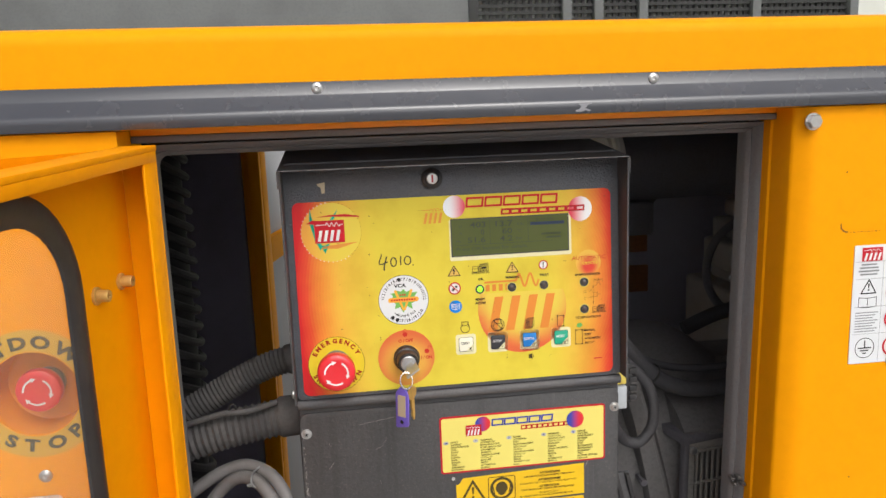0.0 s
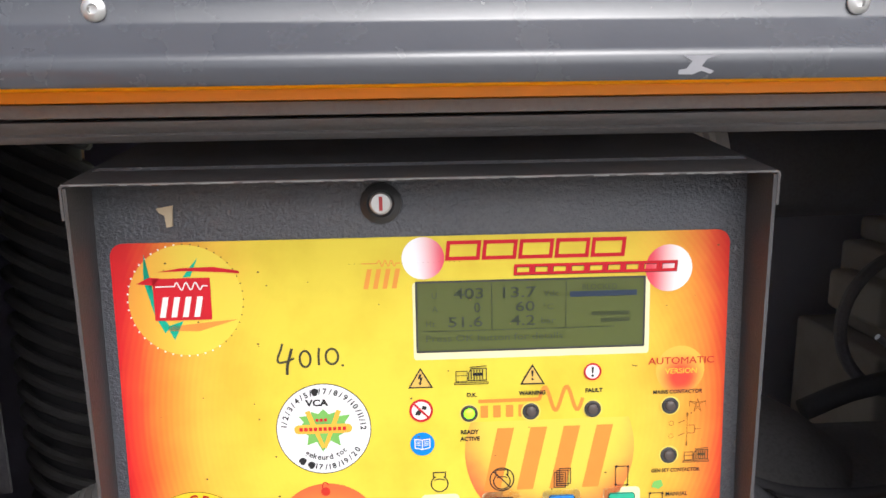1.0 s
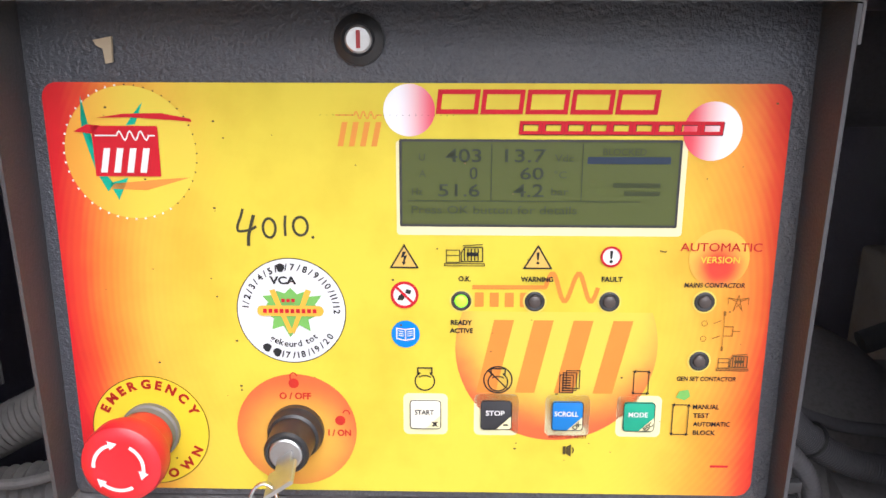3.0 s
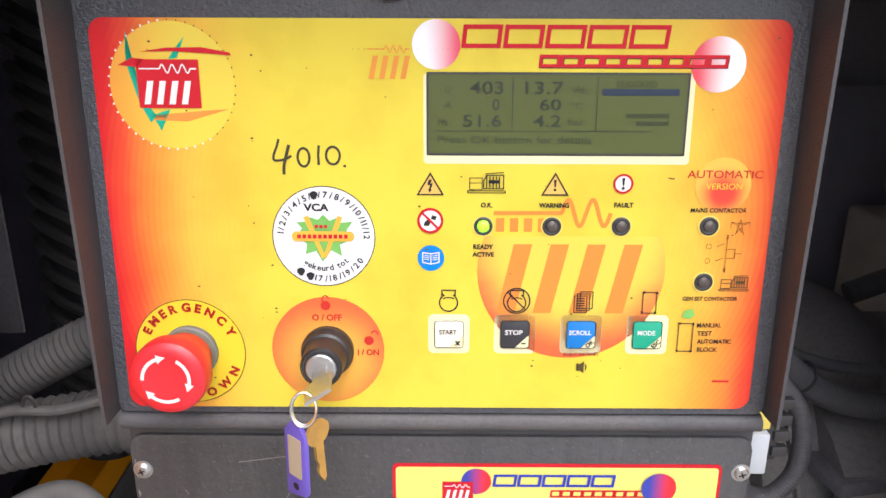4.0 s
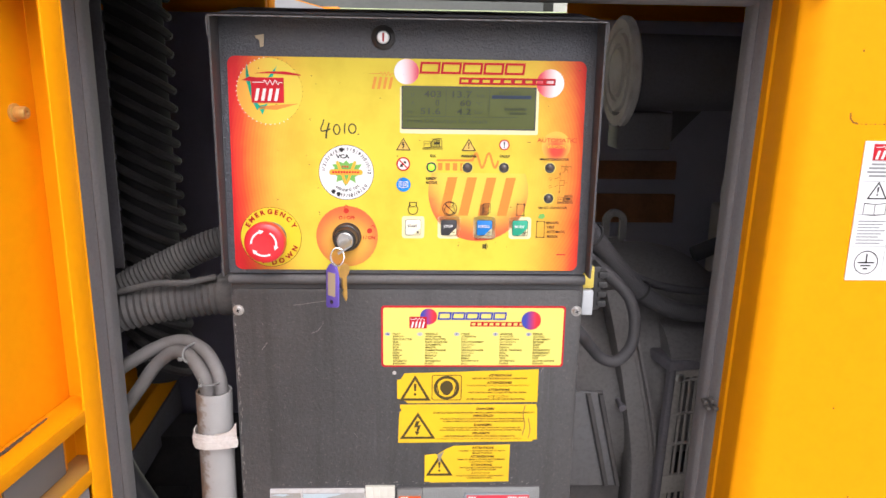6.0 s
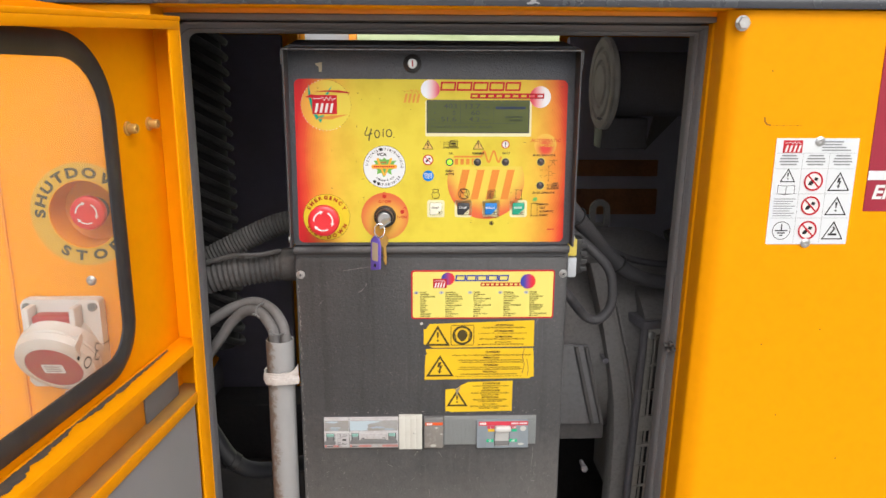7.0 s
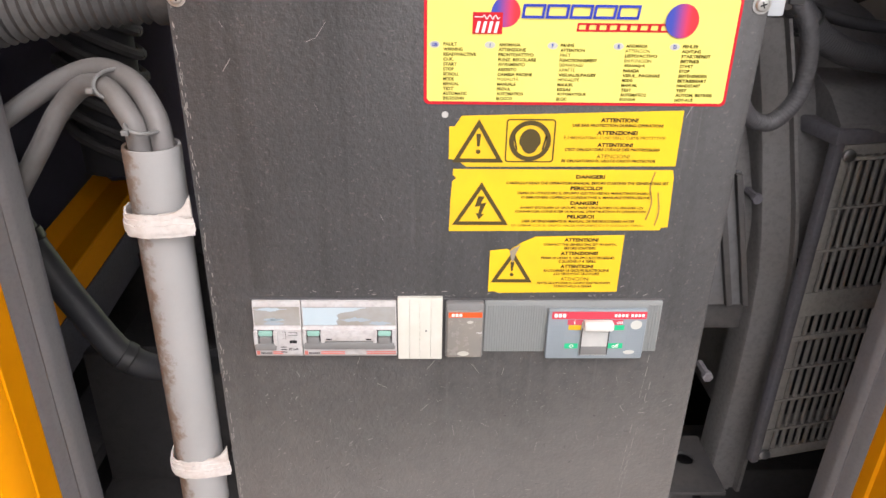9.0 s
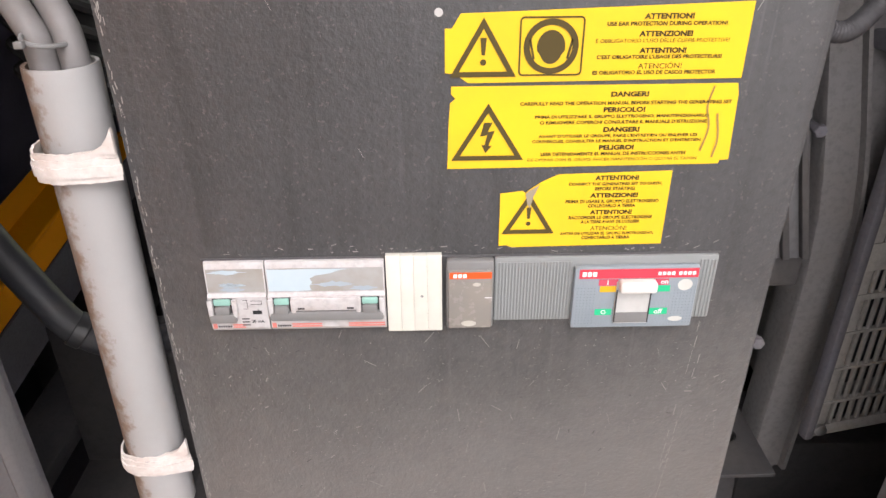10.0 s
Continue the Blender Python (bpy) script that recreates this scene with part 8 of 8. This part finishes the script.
        add_box(bm, x0 + 0.0045, x0 + 0.0135, BFY - 0.0058, BFY - 0.0004, 0.9050, 0.9105, 0.0010)
        part("toggle_bar", bm, dark_grey_plastic, b, "grey toggle")
        bm = B()
        add_text(bm, "30 mA", x0 + 0.0285, 0.8985, 0.0022, 0.0075, BFY - 0.0005, bold=0.03)
        part("writing", bm, k_ink, b, flat=True)
        bm = B()
        for pts in ([(0.021, 0.9135), (0.0235, 0.9135), (0.0235, 0.9075), (0.021, 0.9075)], [(0.0255, 0.9130), (0.0320, 0.9130), (0.0320, 0.9105), (0.0255, 0.9105)], [(0.0295, 0.9075), (0.0295, 0.9060)]):
            add_stroke(bm, [(x0 + a, z) for a, z in pts], 0.0003, BFY - 0.0005)
        add_flat(bm, rrect(x0 + 0.0260, 0.9035, x0 + 0.0315, 0.9062, 0.0002), BFY - 0.0005)
        for k in range(3):
            add_flat(bm, rrect(x0 + 0.0190, 0.8955 + 0.0022 * k, x0 + 0.0235, 0.8963 + 0.0022 * k, 0.0001), BFY - 0.0005)
        part("wiring_diagram", bm, k_ink, b, flat=True)
    bm = B()
    add_flat(bm, rrect(x0 + 0.0010, 0.8935, x0 + 0.0035, 0.8970, 0.0001), BFY - 0.0004)
    for k in range(2):
        add_flat(bm, rrect(x0 + 0.0130, 0.8938 + 0.0016 * k, x0 + (0.0205 if not wide else 0.0310), 0.8949 + 0.0016 * k, 0.0001), BFY - 0.0004)
    if wide:
        for k in range(2):
            add_flat(bm, rrect(x1 - 0.0230, 0.8938 + 0.0016 * k, x1 - 0.0010, 0.8949 + 0.0016 * k, 0.0001), BFY - 0.0004)
    tagged(part("red_print", bm, ink("faded_red", (0.58, 0.19, 0.16)), b, flat=True), "faded red lines", kind="stuff")
    bm = B()
    for k in range(6):
        add_flat(bm, rrect(x0 + 0.0042 + 0.0014 * k, 0.8942, x0 + 0.0052 + 0.0014 * k, 0.8956, 0.0001), BFY - 0.0004)
    part("maker_bars", bm, k_ink, b, flat=True)


mini_breaker(0.0000, 0.0355, False)
mini_breaker(0.0357, 0.1058, True)
bl = thing("blank_plate", (0.1235, CF, 0.888), "cream plastic blanking plate with two grooves", "blanking plate")
for x0, x1 in ((0.1065, 0.11485), (0.1149, 0.12265), (0.1227, 0.13085), (0.1309, 0.1395)):
    bm = B()
    add_box(bm, x0, x1, 0.8430, CF + 0.001, 0.8872, 0.9402, 0.0004)
    part("strip", bm, cream, bl)
bm = B()
add_flat(bm, circ(0.1275, 0.9125, 0.0009, 10), 0.8427)
part("dent", bm, dark_grey_plastic, bl, flat=True)

ab = thing("earth_leakage_relay", (0.1562, CF, 0.890), "small grey relay with a smoked window and red strip", "relay")
bm = B()
add_box(bm, 0.1420, 0.1703, 0.8400, CF + 0.001, 0.8898, 0.9370, 0.0018)
part("body", bm, dark_grey_plastic, ab)
bm = B()
add_box(bm, 0.1432, 0.1692, 0.8378, 0.8402, 0.8908, 0.9318, 0.0010)
part("window", bm, device_brown, ab, "smoked plastic window")
bm = B()
add_flat(bm, rrect(0.1440, 0.9262, 0.1688, 0.9306, 0.0002), 0.8374)
part("red_strip", bm, ink("strip_orange_red", (0.66, 0.09, 0.02)), ab, flat=True)
bm = B()
for k in range(3):
    add_flat(bm, rrect(0.1462 + 0.0028 * k, 0.9270, 0.1484 + 0.0028 * k, 0.9296, 0.0004), 0.8371)
part("maker_bars", bm, w_ink, ab, flat=True)
bm = B()
add_flat(bm, [(0.1555 + 0.0045 * math.cos(a), 0.8945 + 0.0021 * math.sin(a)) for a in [k * math.tau / 20 for k in range(20)]], 0.8374)
part("oval_mark", bm, ink("oval_cream", (0.45, 0.43, 0.38)), ab, flat=True)
bm = B()
add_flat(bm, [(0.1600 + 0.0024 * math.cos(a), 0.9222 + 0.0013 * math.sin(a)) for a in [k * math.tau / 16 for k in range(16)]], 0.8374)
part("oval_mark", bm, ink("oval_cream", (0.45, 0.43, 0.38)), ab, flat=True)
bm = B()
add_stroke(bm, [(0.1650, 0.9130), (0.1665, 0.9128), (0.1690, 0.9130)], 0.0006, 0.8374)
part("scratch", bm, w_ink, ab, flat=True)

tm = thing("main_breaker", (0.255, CF, 0.889), "grey main breaker with ribbed flanks and a white lever up", "circuit breaker")
bm = B()
add_box(bm, 0.1708, 0.3035, 0.8462, CF + 0.001, 0.8925, 0.9370, 0.0010)
base = part("ribbed_plate", bm, device_grey, tm, "grey ribbed plate")
for a, b in ((0.1712, 0.2165), (0.2925, 0.3030)):
    n = int((b - a) / 0.00185)
    rib = None
    for k in range(n):
        x = a + (b - a) * (k + 0.5) / n
        if rib is None:
            bm = B()
            add_box(bm, -0.00055, 0.00055, 0.8452, 0.8463, 0.8932, 0.9340, 0.0002, 1)
            rib = part("rib", bm, device_grey, base, M=pose(x, 0, 0))
        else:
            share(rib, base, pose(x, 0, 0))
bm = B()
add_box(bm, 0.2178, 0.2920, 0.8390, 0.8470, 0.8888, 0.9318, 0.0016, 2)
tb = part("breaker_front", bm, material("blue_grey_front", (0.22, 0.255, 0.285), 0.45, amount=0.4, stain=(0.18, 0.21, 0.235), size=60, bump=0.5, bsize=900), tm, "blue-grey dotted front")
bm = B()
add_flat(bm, rrect(0.2205, 0.9245, 0.2912, 0.9308, 0.0003), 0.8386)
on(tb, "red_strip", ink("strip_red", (0.55, 0.05, 0.075)), bm)
bm = B()
for k in range(3):
    add_flat(bm, rrect(0.2222 + 0.0031 * k, 0.9260, 0.2247 + 0.0031 * k, 0.9292, 0.0005), 0.8383)
on(tb, "maker_bars", w_ink, bm)
bm = B()
for k in range(8):
    add_flat(bm, rrect(0.2670 + 0.0027 * k + (0.0015 if k > 3 else 0), 0.9264, 0.2690 + 0.0027 * k + (0.0015 if k > 3 else 0), 0.9288, 0.0003), 0.8383)
on(tb, "maker_bars", w_ink, bm)
for q, mat in (((0.2325, 0.9195, 0.2440, 0.9240), ink("on_red", (0.48, 0.07, 0.11))), ((0.2335, 0.9150, 0.2440, 0.9192), ink("trip_amber", (0.60, 0.36, 0.02))), ((0.2655, 0.9195, 0.2740, 0.9240), ink("on_red", (0.48, 0.07, 0.11))),
               ((0.2680, 0.9148, 0.2755, 0.9192), ink("off_green", (0.02, 0.42, 0.20))), ((0.2318, 0.8985, 0.2420, 0.9030), ink("off_green", (0.02, 0.42, 0.20))), ((0.2648, 0.8985, 0.2760, 0.9032), ink("off_green", (0.02, 0.42, 0.20)))):
    bm = B()
    add_flat(bm, rrect(*q, 0.0004), 0.8386)
    on(tb, "colour_field", mat, bm)
for s, x, z, h in (("I", 0.2378, 0.9217, 0.0030), ("on", 0.2715, 0.9215, 0.0022), ("O", 0.2370, 0.9008, 0.0030), ("off", 0.2704, 0.9009, 0.0034)):
    bm = B()
    add_text(bm, s, x, z, h, None, 0.8382, bold=0.02)
    on(tb, "writing", w_ink, bm)
for cx, cz, a, c in ((0.2842, 0.9195, 0.0044, 0.0040), (0.2815, 0.8952, 0.0044, 0.0018)):
    bm = B()
    add_flat(bm, [(cx + a * math.cos(t), cz + c * math.sin(t)) for t in [k * math.tau / 22 for k in range(22)]], 0.8385)
    on(tb, "round_mark", ink("mark_grey", (0.50, 0.50, 0.47)), bm)
bm = B()
for i in range(36):
    for k in range(13):
        x, z = 0.2205 + 0.0020 * i, 0.8925 + 0.0021 * k
        if not 0.2310 < x < 0.2770:
            add_flat(bm, circ(x, z, 0.00042, 5), 0.83875)
tagged(part("dot_relief", bm, ink("dot_blue_grey", (0.17, 0.20, 0.235)), tb, flat=True), "fine dots over the blue-grey front", kind="stuff")
bm = B()
add_box(bm, 0.2432, 0.2648, 0.8372, 0.8395, 0.8928, 0.9225, 0.0006)
part("lever_slide", bm, material("lever_grey", (0.46, 0.46, 0.45), 0.5, amount=0.4, stain=(0.3, 0.3, 0.29), size=60), tb)
bm = B()
add_box(bm, 0.2436, 0.2644, 0.8366, 0.8374, 0.8935, 0.9010, 0.0004)
part("lever_gap", bm, dark_grey_plastic, tb)
for x in (0.2434, 0.2638):
    bm = B()
    add_box(bm, x, x + 0.0008, 0.8364, 0.8374, 0.8935, 0.9170, 0.0002)
    part("lever_track", bm, black_plastic, tb)
bm = B()
add_box(bm, 0.2440, 0.2660, 0.8275, 0.8390, 0.9175, 0.9245, 0.0018, 3)
part("lever", bm, white_plastic, tm, "white plastic lever")
# the row sits a little low in its cut-out
for ob in BREAKERS + [bl, ab, tm]:
    ob.matrix_basis = Matrix.Translation((0, CF, -0.003)) @ Matrix.Diagonal((1, 0.62, 1, 1)) @ Matrix.Translation((0, -CF, 0)) @ ob.matrix_basis
# cut-out rim dirt
bm = B()
add_box(bm, -0.0015, 0.3045, CF - 0.0008, CF - 0.0002, 0.9342, 0.9354)
part("cutout_edge", bm, powder_dirty, cover)

# ---- signs on the right skin ----
GX0, GX1, GZ0, GZ1 = 0.5700, 0.6725, 1.2040, 1.3360
GY = FY - 0.0012
sg = thing("safety_sign", (0.621, FY, GZ0), "white riveted safety sign with pictograms on the yellow skin", "sign")
bm = B()
add_plate(bm, rrect(GX0, GZ0, GX1, GZ1, 0.001), GY, FY - 0.0001)
pl = part("plate", bm, sign_white, sg)
G1, G2 = GY - 0.0004, GY - 0.0008
for x, z in ((0.6235, 1.3325), (0.6205, 1.2055)):
    bm = B()
    add_lathe(bm, (x, GY, z), (0, -1, 0), [(0, 0.0060), (0.0008, 0.0060), (0.0020, 0.0042), (0.0022, 0.0022), (0.0014, 0.0016), (0.0012, 0)], 22)
    part("rivet", bm, steel, sg)
bm = B()
for z in (1.3180, 1.2990, 1.2680, 1.2375):
    add_stroke(bm, [(GX0 + 0.002, z), (GX1 - 0.002, z)], 0.0004, G1)
for x in (GX0 + 0.0345, GX0 + 0.0675):
    add_stroke(bm, [(x, 1.318), (x, GZ0 + 0.002)], 0.0004, G1)
on(pl, "table_lines", ink("table_grey", (0.30, 0.31, 0.32)), bm)
bm = B()
add_flat(bm, rrect(GX0 + 0.0085, 1.3185, GX0 + 0.0325, 1.3335, 0.0004), G1)
on(pl, "emblem_square", r_ink, bm)
bm = B()
slanted_bars(pl, w_ink, GX0 + 0.0100, 1.3195, GX0 + 0.0310, 1.3275, 4, 0.0008, G2)
add_stroke(bm, [(GX0 + 0.010, 1.3305), (GX0 + 0.016, 1.3305)] + [(GX0 + 0.016 + 0.014 * k / 18, 1.3305 + 0.0012 * math.sin(k / 18 * math.tau * 3)) for k in range(19)], 0.0006, G2)
on(pl, "emblem_strokes", w_ink, bm)
bm = B()
for k, w in enumerate((0.026, 0.024, 0.030, 0.036)):
    add_flat(bm, rrect(GX0 + 0.057, 1.3310 - 0.0034 * k, GX0 + 0.057 + w, 1.3326 - 0.0034 * k, 0.0002), G1)
for c in (0.0175, 0.0510, 0.0845):
    for k, w in enumerate((0.018, 0.022, 0.024, 0.020)):
        add_flat(bm, rrect(GX0 + c - w / 2, 1.3140 - 0.0036 * k, GX0 + c + w / 2, 1.3158 - 0.0036 * k, 0.0002), G1)
for k in range(8):
    add_flat(bm, rrect(GX0 + 0.0045, 1.2610 - 0.0030 * k, GX0 + 0.0315 - 0.003 * (k % 3), 1.2620 - 0.0030 * k, 0.0002), G1)
tagged(on(pl, "small_print", ink("writing_grey", (0.25, 0.26, 0.27)), bm), kind="stuff")
triangle(GX0 + 0.0185, 1.2905, 0.0175, 0.0150, None, GY, pl, "!", 0.0012)
bm = B()
for s in (-1, 1):
    add_stroke(bm, [(GX0 + 0.0180, 1.2775), (GX0 + 0.0180 + s * 0.0105, 1.2785), (GX0 + 0.0180 + s * 0.0105, 1.2680), (GX0 + 0.0180, 1.2670)], 0.0006, G1, True)
on(pl, "open_book", k_ink, bm)
for z in (1.2835, 1.2530, 1.2220):
    forbidden(GX0 + 0.0510, z, 0.0118, pl, G1, 0.0020)
for z, mk in ((1.2830, "z"), (1.2525, "!"), (1.2215, "-")):
    triangle(GX0 + 0.0838, z, 0.0255, 0.0215, None, GY, pl, mk, 0.0015)
bm = B()
add_stroke(bm, [(GX0 + 0.0780, 1.2165), (GX0 + 0.0890, 1.2165)], 0.0026, G1)
add_stroke(bm, [(GX0 + 0.0815, 1.2180), (GX0 + 0.0855, 1.2235), (GX0 + 0.0835, 1.2265)], 0.0020, G1)
on(pl, "pictogram", k_ink, bm)
bm = B()
gx, gz = GX0 + 0.0180, 1.2215
add_stroke(bm, circ(gx, gz, 0.0112, 36), 0.0008, G1, True)
add_stroke(bm, [(gx, gz + 0.0085), (gx, gz)], 0.0014, G1)
for k, w in enumerate((0.0160, 0.0100, 0.0045)):
    add_stroke(bm, [(gx - w / 2, gz - 0.0030 * k), (gx + w / 2, gz - 0.0030 * k)], 0.0014, G1)
on(pl, "earth_symbol", k_ink, bm)

rs = thing("company_sign", (0.80, FY, 1.246), "maroon and white lettered sign on the yellow skin", "sign")
bm = B()
add_plate(bm, rrect(0.6890, 1.2460, 1.1200, 1.4610, 0.001), FY - 0.0010, FY - 0.0001)
pl = part("plate", bm, maroon, rs)
bm = B()
add_flat(bm, rrect(0.6892, 1.2850, 1.1198, 1.2965, 0.0002), FY - 0.0014)
add_flat(bm, rrect(0.7165, 1.3230, 1.1100, 1.4180, 0.0002), FY - 0.0014)
on(pl, "white_field", sign_white, bm)
bm = B()
add_text(bm, "Elec", 0.6975, 1.2700, 0.0180, 0.0440, FY - 0.0015, "LEFT", 0.03, 0.2)
on(pl, "writing", w_ink, bm)
bm = B()
add_ring(bm, 0.7420, 1.4410, 0.0085, 0.0150, FY - 0.0015, 28, 50, 320)
add_ring(bm, 0.7860, 1.4410, 0.0085, 0.0150, FY - 0.0015, 28)
on(pl, "emblem", w_ink, bm)
sm = thing("small_sticker", (0.77, FY, 1.18), "small pale yellow sticker on the skin", "sticker")
bm = B()
add_plate(bm, rrect(0.7480, 1.1720, 0.8020, 1.1990, 0.001), FY - 0.0008, FY - 0.0001)
part("sheet", bm, sticker_pale, sm)
